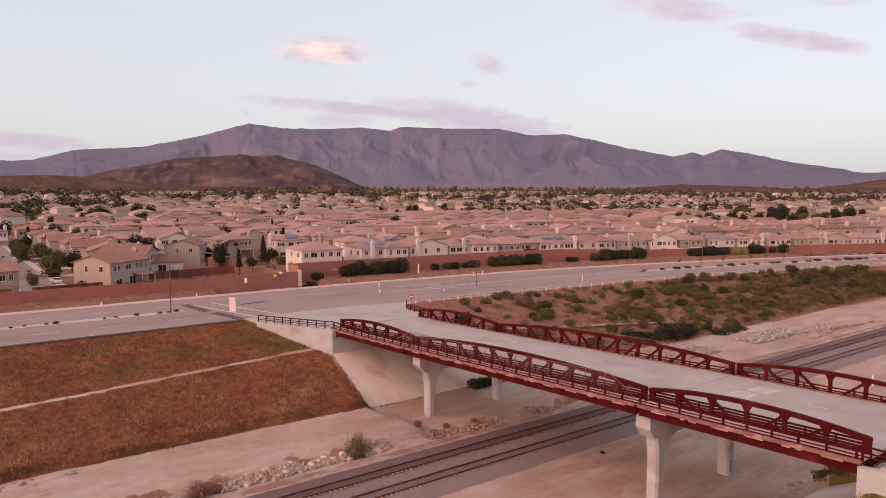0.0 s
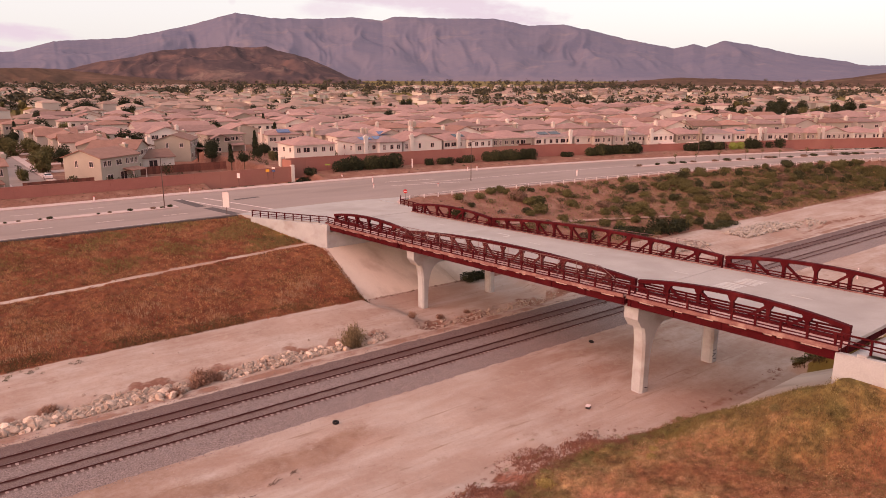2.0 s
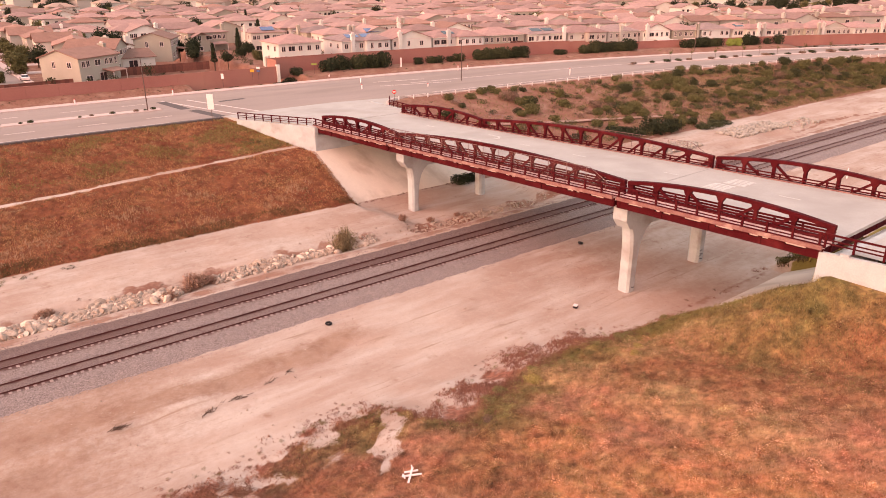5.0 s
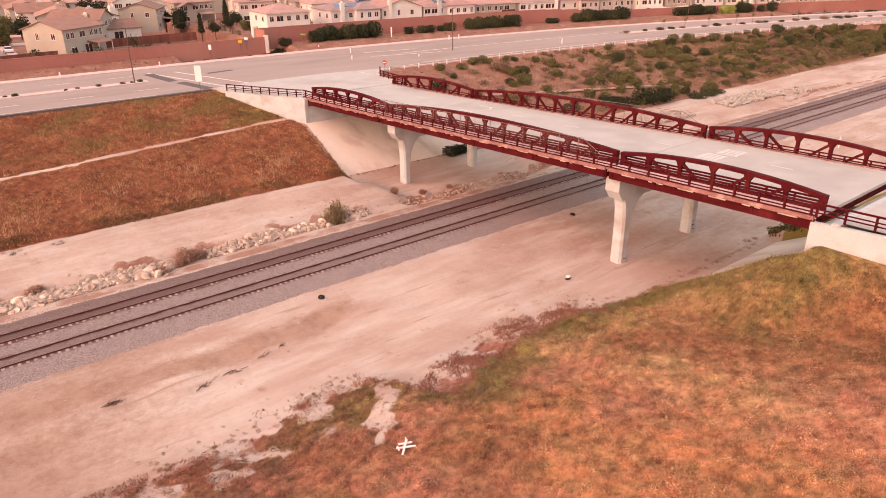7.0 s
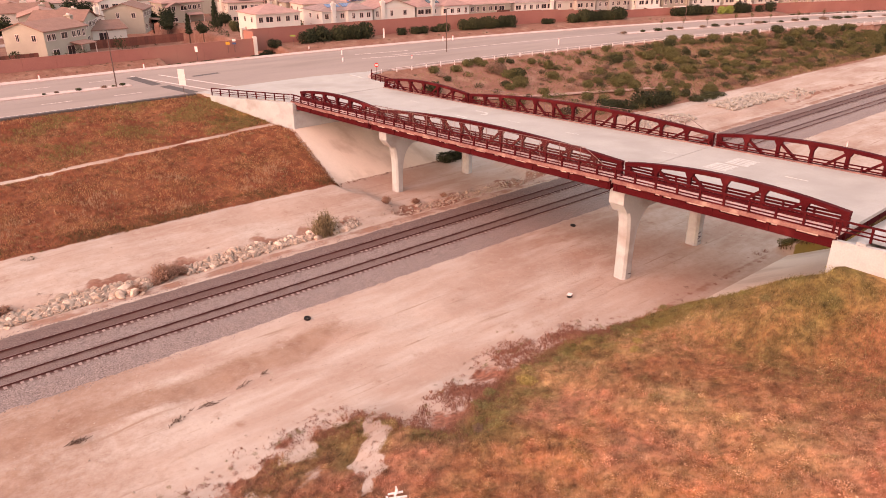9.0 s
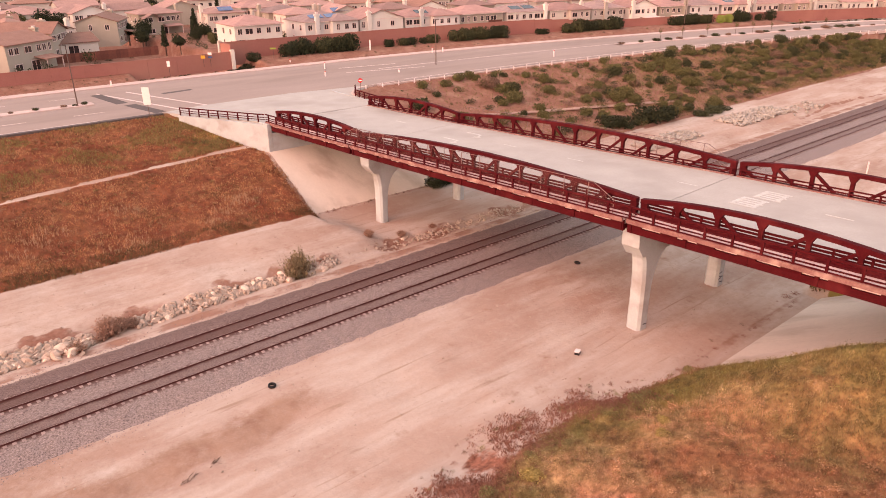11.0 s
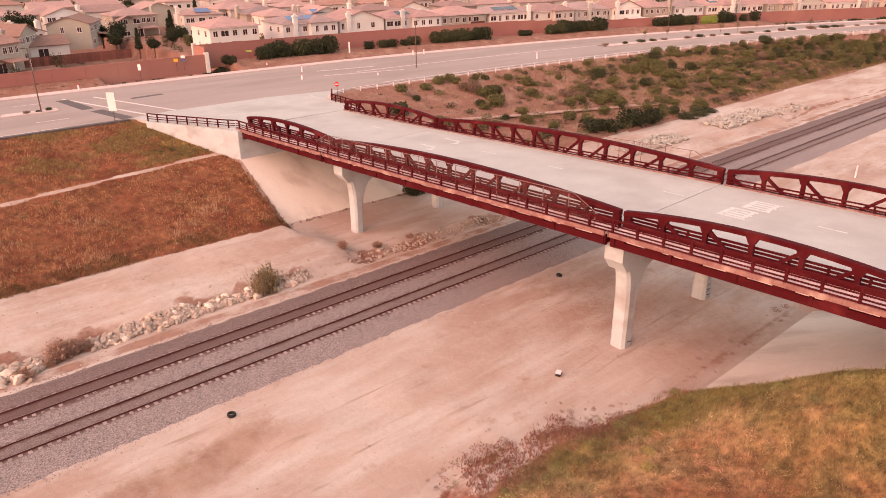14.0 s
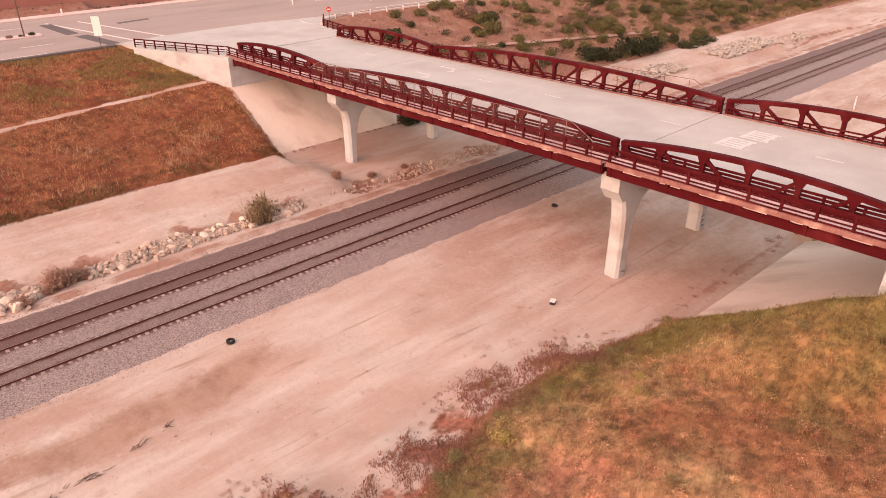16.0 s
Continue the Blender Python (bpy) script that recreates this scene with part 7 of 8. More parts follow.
def build_trees():
    rnd = random.Random(31)
    made = {}

    def tree(x, y, hgt, kind):
        z = PAD + 0.012 * max(0, math.hypot(x + 50, y + 50) - 330) - 0.1
        if kind not in made:
            lab = {"leaf": "round dark green garden tree", "leaf_olive": "loose olive-green garden tree", "conifer": "tall narrow dark conifer"}[kind]
            t = thing("tree", (x, y, z), lab, "tree", "garden trees")
            tk = MB().cyl((0, 0, -0.3), (0.03, 0.02, 0.35), 0.035, 0.022, 7)
            tk.cyl((0.03, 0.02, 0.33), (0.2, 0.08, 0.62), 0.018, 0.008, 5).cyl((0.03, 0.02, 0.33), (-0.16, 0.1, 0.66), 0.018, 0.008, 5).cyl((0.03, 0.02, 0.3), (0.0, -0.18, 0.6), 0.016, 0.007, 5)
            part("trunk", tk, M["bark"], t)
            rr = random.Random(len(made))
            if kind == "conifer":
                blobs = [((0, 0, 0.2 + 0.16 * i), (0.17 - 0.028 * i, 0.17 - 0.028 * i, 0.14)) for i in range(5)]
            else:
                blobs = [((rr.uniform(-0.16, 0.16), rr.uniform(-0.16, 0.16), rr.uniform(0.2, 0.72)), (0.27, 0.27, 0.23)) for _ in range(9)]
            part("crown", crown_mesh("crown", blobs, 210, 0.042, M["leaf_olive" if kind == "leaf_olive" else "leaf_dark"], 5 + len(made)), None, t)
            t.scale = (hgt, hgt, hgt)
            made[kind] = t
        else:
            t = copy_thing(made[kind], pose(x, y, z, 0, 0, rnd.uniform(0, 360)))
            k = hgt
            t.scale = (k, k, k)
        return t

    for x, y, h, k in ((13.4, 150, 5.8, "leaf"), (13, 173, 5.5, "leaf"), (16, 140.5, 6.0, "conifer"), (18.6, 137, 4.5, "leaf"), (30.6, 158, 6.5, "conifer"), (28, 150, 4.5, "leaf"), (29.5, 141.5, 4.0, "leaf_olive"), (33, 156, 5, "leaf"), (47.5, 124, 4.5, "leaf"), (-26, 177, 6.5, "leaf_olive"), (-25.2, 161, 7, "leaf"), (-26.7, 197, 6, "leaf_olive"), (-27, 213, 6.5, "leaf_olive"), (-28, 245, 7, "leaf"),
                       (-37.8, 133, 4, "leaf_olive"), (-46, 158, 6, "leaf"), (-43, 180, 7, "leaf"), (0, 196, 9, "leaf"), (-6, 203, 9, "leaf_olive"), (10, 205, 7, "leaf"), (16, 170, 6, "leaf"), (-45, 205, 6, "leaf_olive"), (330, 150, 9, "leaf"), (322, 156, 9, "leaf_olive"), (300, 165, 10, "leaf"),
                       (339, 216, 9, "leaf"), (346, 212, 8, "leaf"), (337, 200, 9, "leaf_olive"), (331, 188, 10, "leaf"), (323, 170, 8, "leaf"), (329, 166, 10, "leaf"), (322, 150, 8, "leaf_olive"), (364, 165, 11, "leaf"), (397, 177, 12, "leaf"), (355, 148, 10, "leaf"),
                       (347, 133, 8, "leaf"), (369, 138, 10, "leaf"), (427, 156, 11, "leaf"), (459, 163, 12, "leaf"), (410, 190, 11, "leaf"), (385, 150, 9, "leaf_olive"), (440, 185, 11, "leaf"), (376, 200, 9, "leaf"), (355, 190, 8, "leaf"), (450, 205, 12, "leaf"),
                       (79, 355, 10, "leaf"), (84, 350, 9, "leaf"), (34, 429, 13, "leaf"), (28, 424, 11, "leaf"), (63, 460, 13, "leaf"), (70, 455, 12, "leaf"), (137, 358, 9, "leaf"), (268, 320, 10, "leaf"), (274, 316, 9, "leaf"), (312, 314, 10, "leaf"), (356, 309, 11, "leaf"),
                       (-20, 268, 9, "leaf"), (-13, 275, 10, "leaf"), (-5, 270, 9, "leaf_olive"), (-40, 262, 8, "leaf"), (-48, 300, 10, "leaf"), (-30, 310, 10, "leaf"), (8, 300, 9, "leaf"), (-4, 174, 7, "leaf"), (-6, 160, 6, "leaf"), (20, 168, 6, "leaf"), (33, 128, 5, "leaf"), (27, 130, 4.5, "leaf")):
        tree(x, y, h, k)
    n = 0
    while n < 230:
        d = 150 + 520 * rnd.random() ** 0.8
        a = radians(19 + 68 * rnd.random())
        x, y = -55 + d * math.cos(a), -58 + d * math.sin(a)
        if y < 104.5 - float(bend(x, 1100)) + 20 or y < 20:
            continue
        if min((abs(x - hx) + abs(y - hy) for hx, hy in HOUSES), default=99) < 9.5:
            continue
        tree(x, y, rnd.uniform(4, 8.5), rnd.choices(["leaf", "leaf_olive", "conifer"], [6, 3, 1])[0])
        n += 1
    # shrubs and small trees between the houses
    rg = np.random.RandomState(27)
    vs, fs, n = [], [], 0
    kinds = SHRUBS["leaf_dark"]
    while n < 620:
        d = 165 + 330 * rg.rand() ** 0.9
        a = radians(20 + 68 * rg.rand())
        x, y = -55 + d * math.cos(a), -58 + d * math.sin(a)
        if y < float(wall_line(x)) + 3 or min((abs(x - hx) + abs(y - hy) for hx, hy in HOUSES), default=99) < 9.0:
            continue
        r = 0.8 + 1.5 * rg.rand() ** 1.5
        m = pose(x, y, float(lie(x, y)) - 0.1, 0, 0, 360 * rg.rand()) @ Matrix.Diagonal((r, r, r * (1.2 + 1.4 * rg.rand()), 1))
        me = kinds[n % 4]
        for p in list(me.polygons)[::5]:
            j = len(vs)
            vs += [tuple(m @ me.vertices[v].co) for v in p.vertices]
            fs.append((j, j + 1, j + 2, j + 3))
        n += 1
    me = bpy.data.meshes.new("garden_greenery")
    me.from_pydata(vs, [], fs)
    me.materials.append(M["leaf"])
    tagged(new("garden_greenery", me), "dark green garden shrubs between the houses", "plants", kind="stuff")
    # far woods
    rng = np.random.RandomState(14)
    mb = MB()
    for i in range(2900):
        d = 480 + 2000 * rng.rand() ** 0.7
        a = radians(14 + 78 * rng.rand())
        if i % 2 == 0:
            d = 1000 + 160 * rng.rand() + 420 * math.sin(a * 7) ** 2
        tall = i % 9 == 1
        if tall:
            d, a = 640 + 160 * rng.rand(), radians(rng.choice([30 + 22 * rng.rand(), 78 + 10 * rng.rand()]))
        x, y = -55 + d * math.cos(a), -58 + d * math.sin(a)
        z = float(lie(x, y)) - 0.3
        h = rng.uniform(4, 11) * (0.8 + d / 2600) * (1.15 if tall else 1)
        leaf_cloud(mb, (0, 0, h * 0.55), (h * 0.4, h * 0.4, h * 0.45), 30, h * 0.15, rng, 0.25)
        for q in range(len(mb.v) - 30 * 4, len(mb.v)):
            v = mb.v[q]
            mb.v[q] = (v[0] + x, v[1] + y, v[2] + z)
    me = bpy.data.meshes.new("far_woods")
    me.from_pydata(mb.v, [], mb.f)
    me.materials.append(M["leaf_far"])
    tagged(new("far_woods", me), "dark green trees across the distant town", "trees", kind="stuff")


M["leaf_far"] = island_mat("far_tree_leaves", (0.035, 0.035, 0.026), (0.10, 0.078, 0.05))
build_trees()


def saplings():
    """Thin young trees on the median."""
    rnd = random.Random(8)
    first = None
    for x, y in ((122, 60), (131, 60), (139, 62), (150, 63), (157, 60.5), (165, 60), (175, 58), (187, 56)):
        y = 0.5 * float(road_near(x) + road_far(x)) + rnd.uniform(-0.6, 0.6)
        if first is None:
            first = thing("sapling", (x, y, 9.1), "thin young tree on the planted median", "tree", "median saplings")
            tk = MB().cyl((0, 0, -0.2), (0.05, 0, 2.6), 0.05, 0.03, 6).cyl((0.03, 0, 1.7), (0.4, 0.2, 2.7), 0.02, 0.01, 5).cyl((0.03, 0, 1.8), (-0.35, -0.1, 2.8), 0.02, 0.01, 5)
            part("trunk", tk, M["bark"], first)
            part("crown", crown_mesh("crown", [((0.1, 0, 2.9), (0.6, 0.6, 0.7)), ((-0.2, 0.1, 2.5), (0.5, 0.5, 0.5))], 60, 0.13, M["leaf_olive"], 77), None, first)
        else:
            s = rnd.uniform(0.8, 1.25)
            t = copy_thing(first, pose(x, y, 9.1, 0, 0, rnd.uniform(0, 360)))
            t.scale = (s, s, s)


saplings()


def drain():
    """A shallow concrete gutter that runs down across the planted bank."""
    pts = [(28 + 5 * i, 43.2 - 1.0 * i) for i in range(12)]
    for sgn, name in ((0, "gutter"),):
        rows = [[(x, y + o, float(lie(x, y)) + dz) for o, dz in ((-0.75, 0.1), (-0.7, 0.24), (-0.25, 0.12), (0.25, 0.12), (0.7, 0.26), (0.75, 0.1))] for x, y in pts]
        setting("drainage_gutter", MB().strip(rows), M["gutter"], "dusty concrete drainage gutter across the planted bank", "gutter")


drain()


# ---- grass ----
def tufts(name, n, region, hmin, hmax, blades, material, label, seed, lean=0.35, width=0.05, tinted=False):
    """Blades of dry grass standing on the ground, in clumps."""
    rng = np.random.RandomState(seed)
    xs, ys = region(rng, n)
    n = len(xs)
    zs = lie(xs, ys)
    k = n * blades
    px, py, pz = (np.repeat(v, blades) for v in (xs, ys, zs))
    clump = np.repeat(0.5 + rng.rand(n), blades)
    px, py = px + rng.normal(0, 0.12, k), py + rng.normal(0, 0.12, k)
    h = (hmin + (hmax - hmin) * rng.rand(k) ** 1.5) * clump
    a = rng.rand(k) * 2 * np.pi
    l = h * lean * (0.3 + rng.rand(k))
    b = a + np.pi / 2 + rng.normal(0, 0.5, k)
    w = width * (0.6 + 0.8 * rng.rand(k))
    v = np.empty((k, 3, 3))
    v[:, 0] = np.stack([px - np.cos(b) * w, py - np.sin(b) * w, pz - 0.12], -1)
    v[:, 1] = np.stack([px + np.cos(b) * w, py + np.sin(b) * w, pz - 0.12], -1)
    v[:, 2] = np.stack([px + np.cos(a) * l, py + np.sin(a) * l, pz + h], -1)
    me = bpy.data.meshes.new(name)
    me.vertices.add(k * 3)
    me.vertices.foreach_set("co", v.reshape(-1))
    me.loops.add(k * 3)
    me.loops.foreach_set("vertex_index", np.arange(k * 3))
    me.polygons.add(k)
    me.polygons.foreach_set("loop_start", np.arange(k) * 3)
    me.update()
    if tinted:
        ca = me.color_attributes.new("growth", "FLOAT_COLOR", "POINT")
        c = np.concatenate([growth_colour(px, py), np.ones((k, 1))], -1)
        ca.data.foreach_set("color", np.repeat(c, 3, axis=0).reshape(-1).astype(np.float32))
    me.materials.append(material)
    return tagged(new(name, me), label, "grass", kind="stuff")


def near_bank(lo, hi, x0=-62, x1=-3.2, cond=None):
    def region(rng, n):
        x, y = x0 + (x1 - x0) * rng.rand(n), -62 + 44 * rng.rand(n)
        d = grass_edge(x) - y if lo < 0 else bank_in(x, y)
        keep = (d > lo + 0.5 * rng.normal(size=n)) & (d < hi + 1.5 * rng.normal(size=n))
        keep &= ~(bare_gap(x, y) & (rng.rand(n) < 0.93)) & (rng.rand(n) < cover_patch(x, y) + 0.05)
        if cond:
            keep &= cond(x, y, rng)
        return x[keep], y[keep]
    return region


def far_region(ylo, yhi):
    def region(rng, n):
        x, y = -90 + 85 * rng.rand(n), ylo + (yhi - ylo) * rng.rand(n)
        k = far_bank(x, y)
        return x[k], y[k]
    return region


M["grass_red"] = island_mat("dry_red_grass", (0.25, 0.074, 0.038), (0.34, 0.115, 0.057), drift=[(0.19, 0.05, 0.028), (0.36, 0.125, 0.062), (0.24, 0.066, 0.036), (0.48, 0.22, 0.115), (0.24, 0.10, 0.046), (0.42, 0.185, 0.092)])
M["grass_green"] = island_mat("green_grass", (0.165, 0.115, 0.048), (0.27, 0.185, 0.083))
M["grass_pale"] = island_mat("pale_straw", (0.38, 0.19, 0.115), (0.50, 0.29, 0.19))
M["weed_red"] = island_mat("dark_red_weeds", (0.20, 0.075, 0.053), (0.33, 0.132, 0.093))
M["weed_olive"] = island_mat("olive_weeds", (0.17, 0.116, 0.044), (0.33, 0.215, 0.09))
M["grass_tan"] = island_mat("tan_grass", (0.40, 0.175, 0.085), (0.54, 0.275, 0.15))
M["weed_dark"] = island_mat("dark_olive_weeds", (0.10, 0.055, 0.026), (0.18, 0.10, 0.045))


def drifts(x, y, seed, rng, lift=0.0):
    """Growth of one kind stands in ragged drifts along the slope."""
    p = np.sin(x * 0.55 + 1.3 * np.sin(y * 0.6 + seed) + seed * 5) + np.sin(x * 0.21 - y * 0.75 + seed * 3) + 0.6 * np.sin(x * 1.4 + y * 1.7 - seed)
    return p + lift + 0.5 * rng.normal(size=len(x)) > 0.45


def drifting(ylo, yhi, seed, lift=0.0):
    def region(rng, n):
        x, y = -70 + 65 * rng.rand(n), ylo + (yhi - ylo) * rng.rand(n)
        k = far_bank(x, y) & drifts(x, y, seed, rng, lift)
        return x[k], y[k]
    return region


def upper_bank(rng, n):
    x, y = -66 + 61 * rng.rand(n) ** 0.6, 47 + 14 * rng.rand(n)
    k = far_bank(x, y) & drifts(x, y, 0.7, rng, sstep(-30, -8, x) * 1.2 - 0.3)
    return x[k], y[k]


def greener(x, y, rng):
    return rng.rand(len(x)) < 0.2 + 0.8 * sstep(-36, -8, x)


def patchy(x, y, rng):
    """Red weeds grow in patches at the foot, thickest in the west."""
    p = np.sin(x * 0.9 + 0.7 * np.sin(y * 1.3)) + np.sin(x * 0.37 + y * 0.8) + 0.6 * np.sin(x * 2.3 - y * 1.9)
    return rng.rand(len(x)) < np.where(x < -33, 0.55, 0.9) * sstep(-0.4, 0.6, p + 0.35 * rng.normal(size=len(x)) + 0.5 * np.clip(grass_edge(x) - y, -2, 2))


tufts("dry_grass", 230000, near_bank(0.0, 60), 0.04, 0.17, 4, M["grass_mixed"], "dry straw-brown grass on the near bank", 41, lean=1.2, width=0.02, tinted=True)
tufts("green_grass", 40000, near_bank(0.1, 5.0, -45, -3.0, greener), 0.05, 0.19, 4, M["grass_green"], "green grass along the near bank", 42, lean=1.1, width=0.024)
tufts("green_crest_grass", 12000, near_bank(5, 40, -14, -3.0, greener), 0.05, 0.19, 4, M["grass_green"], "green grass beside the bridge approach", 48, lean=1.1, width=0.024)
tufts("red_weeds", 170000, near_bank(-0.9, 3.8, -62, -8, patchy), 0.04, 0.16, 5, M["weed_red"], "low dark red weeds at the bank's foot", 43, lean=1.2, width=0.06)
tufts("red_grass", 110000, far_region(26, 61), 0.05, 0.24, 3, M["grass_red"], "dry reddish grass on the far bank", 44, lean=1.0, width=0.045)
tufts("pale_stalks", 7500, drifting(28.2, 37.5, 3.3, -0.75), 0.15, 0.7, 3, M["grass_pale"], "pale dry stalks low on the far bank", 45, lean=0.2, width=0.035)
tufts("bank_green_grass", 34000, upper_bank, 0.06, 0.3, 3, M["weed_olive"], "olive grass below the avenue", 46, lean=0.7, width=0.06)
tufts("tan_grass", 36000, drifting(28, 61, 2.1, 0.35), 0.06, 0.3, 3, M["grass_tan"], "tan dry grass in drifts on the far bank", 49, lean=0.7, width=0.045)
tufts("dark_weeds", 26000, drifting(26.5, 61, 4.4, -0.2), 0.06, 0.26, 3, M["weed_dark"], "dark olive weeds in drifts on the far bank", 50, lean=0.8, width=0.055)
tufts("toe_weeds", 9000, drifting(26.3, 28.8, 1.2, 0.8), 0.06, 0.26, 3, M["weed_dark"], "dark olive weeds at the far bank's foot", 51, lean=0.8, width=0.055)


def east_bank(rng, n):
    x, f = 20 + 180 * rng.rand(n) ** 0.55, rng.rand(n)
    y = 26.8 + (road_near(x) - 1.6 - 26.8) * f
    return x, y


def south_slope(rng, n):
    return 19.6 + 18 * rng.rand(n), -41 + 16.2 * rng.rand(n)


M["weed_bank"] = island_mat("bank_weeds", (0.15, 0.10, 0.047), (0.31, 0.195, 0.105))
tufts("east_bank_weeds", 46000, east_bank, 0.08, 0.35, 3, M["weed_bank"], "dry olive weeds on the planted bank", 47, width=0.08)


tufts("slope_grass", 12000, south_slope, 0.08, 0.4, 3, M["weed_dark"], "dark olive grass beside the paved slope", 52, lean=0.8, width=0.06)


# ---- rocks ----
def rock_mesh(seed):
    """A broken stone: a lump cut flat by a few planes, its edges left sharp."""
    rng = np.random.RandomState(seed)
    bm = bmesh.new()
    bmesh.ops.create_icosphere(bm, subdivisions=2, radius=1)
    sc = np.array((1.0, 0.65 + 0.35 * rng.rand(), 0.55 + 0.3 * rng.rand()))
    cuts = []
    for _ in range(7):
        n = rng.normal(size=3)
        cuts.append((n / np.linalg.norm(n), 0.34 + 0.3 * rng.rand()))
    for v in bm.verts:
        p = np.array(v.co)
        for n, d in cuts:
            over = p @ n - d
            if over > 0:
                p = p - n * over
        v.co = Vector(p * sc * 1.5)
    bmesh.ops.dissolve_limit(bm, angle_limit=radians(6), verts=bm.verts, edges=bm.edges)
    me = bpy.data.meshes.new("rock")
    bm.to_mesh(me)
    bm.free()
    me.materials.append(M["rock"])
    return me


def build_rocks():
    meshes = [rock_mesh(i) for i in range(10)]
    rnd = random.Random(3)

    def rock(x, y, r, i):
        ob = new("rock", meshes[i % 10])
        ob.matrix_basis = pose(x, y, float(lie(x, y)) + r * 0.18, rnd.uniform(-25, 25), rnd.uniform(-25, 25), rnd.uniform(0, 360)) @ Matrix.Diagonal((r, r, r, 1))
        tagged(ob, "pale angular riprap rock beside the track", "rock", "riprap rocks")

    for i in range(290):
        u = rnd.random()
        if u < 0.62:
            x = -57 + 18.5 * rnd.random()
            y = 12.7 - 0.05 * (x + 57) + rnd.gauss(0, 0.7)
            r = 0.2 + 0.5 * rnd.random() ** 1.7
        elif u < 0.9:
            x = -33.5 + 15.5 * rnd.random()
            y = 12.9 + 0.02 * (x + 30) + rnd.gauss(0, 0.55)
            r = 0.18 + 0.34 * rnd.random() ** 1.5
        else:
            x = -16.5 + 4.5 * rnd.random()
            y = 12.6 + rnd.gauss(0, 0.4)
            r = rnd.uniform(0.25, 0.5)
        rock(x, y, r, i)
    rest, pale = MB(), MB()
    base = [([tuple(v.co) for v in m.vertices], [tuple(p.vertices) for p in m.polygons]) for m in meshes]

    def heap(n, xa, xb, ya, yb, rlo, rhi, lift=0.0):
        into = pale if xa > 40 else rest
        for _ in range(n):
            x, y, r = rnd.uniform(xa, xb), rnd.uniform(ya, yb), rnd.uniform(rlo, rhi)
            m = pose(x, y, float(lie(x, y)) + r * 0.2 + lift * rnd.random(), rnd.uniform(-40, 40), rnd.uniform(-40, 40), rnd.uniform(0, 360)) @ Matrix.Diagonal((r, r, r, 1))
            vs, fs = base[rnd.randrange(8)]
            into.poly([m @ Vector(v) for v in vs], fs)

    heap(520, 80, 99, 15.6, 21.2, 0.2, 0.5, 0.35)
    heap(420, 52, 68, 16.4, 20.8, 0.18, 0.45, 0.3)
    heap(60, 96, 112, 14.0, 18.5, 0.2, 0.5)
    heap(900, -58, -38, 11.3, 13.6, 0.08, 0.34, 0.2)
    heap(420, -34, -12, 12.2, 14.0, 0.08, 0.28, 0.1)
    heap(330, -34, -13, 12.1, 13.7, 0.15, 0.36, 0.12)
    heap(300, -58, -39, 11.4, 13.4, 0.2, 0.46, 0.25)
    heap(120, -60, -40, 11.6, 13.6, 0.15, 0.42, 0.25)
    heap(260, -8, 34, 12.2, 15.0, 0.05, 0.2, -0.08)
    heap(160, -4, 16, 13.2, 14.6, 0.08, 0.26, -0.05)
    heap(420, -60, 30, -20, 24, 0.03, 0.09)
    ob = new("loose_stones", rest.mesh("loose_stones", M["rock"]))
    tagged(ob, "small dusty pink stones along the track", "stones", kind="stuff")
    ob = new("riprap_heaps", pale.mesh("riprap_heaps", M["rock_pale"]))
    tagged(ob, "heaps of whitish broken rock beside the track", "stones", kind="stuff")


build_rocks()


# ---- street furniture and litter ----
def light_pole(x, y, z, h, arm):
    p = thing("street_lamp", (x, y, z), "tall weathered steel street lamp", "street lamp", "street lamps")
    part("pole", MB().cyl((0, 0, -0.2), (0, 0, h), 0.11, 0.07, 8), M["pole"], p)
    a = part("arm", MB().cyl((0, 0, h - 0.15), (arm[0], arm[1], h + 0.1), 0.05, 0.04, 6), M["pole"], p)
    part("lamp_head", MB().prism([(-0.35, 0), (0.35, 0.03), (0.3, 0.14), (-0.3, 0.16)], 1, -0.14, 0.14), M["pole"], a, at=pose(arm[0], arm[1], h + 0.05))
    return p


light_pole(-21.5, 75.7, 9.1, 9.7, (-0.9, -1.6))
light_pole(50.3, 71.6, 9.0, 9.5, (-0.4, -1.2))
light_pole(152, 104.5 - float(bend(152, 1100)) - 9.0, 9.1, 9.5, (-0.4, -1.2))


def post_sign(name, x, y, z, h, panels, label, category, turn=-40):
    s = thing(name, (x, y, z), label, category, "", turn)
    part("post", MB().cyl((0, 0, -0.2), (0, 0, h), 0.045, 0.045, 6), M["pole"], s)
    for nm, w, hh, zc, ma in panels:
        part(nm, MB().box(-w / 2, w / 2, -0.09, -0.05, zc - hh / 2, zc + hh / 2), M[ma], s)
    return s


post_sign("banner_sign", -15.8, 58.3, 8.95, 4.4, [("panel", 1.1, 2.6, 3.5, "white")], "tall blank white sign panel on a post", "sign")
def stop_sign(x, y, z, turn):
    s = thing("stop_sign", (x, y, z), "red octagonal stop sign on a post", "stop sign", "", turn)
    part("post", MB().cyl((0, 0, -0.2), (0, 0, 2.7), 0.04, 0.04, 6), M["pole"], s)
    o = [(0.42 * math.cos(radians(22.5 + 45 * i)), 2.3 + 0.42 * math.sin(radians(22.5 + 45 * i))) for i in range(8)]
    f = part("plate", MB().prism(o, 1, -0.08, -0.05), M["signred"], s)
    part("word_bar", MB().box(-0.28, 0.28, -0.095, -0.082, 2.2, 2.4), M["white"], f)


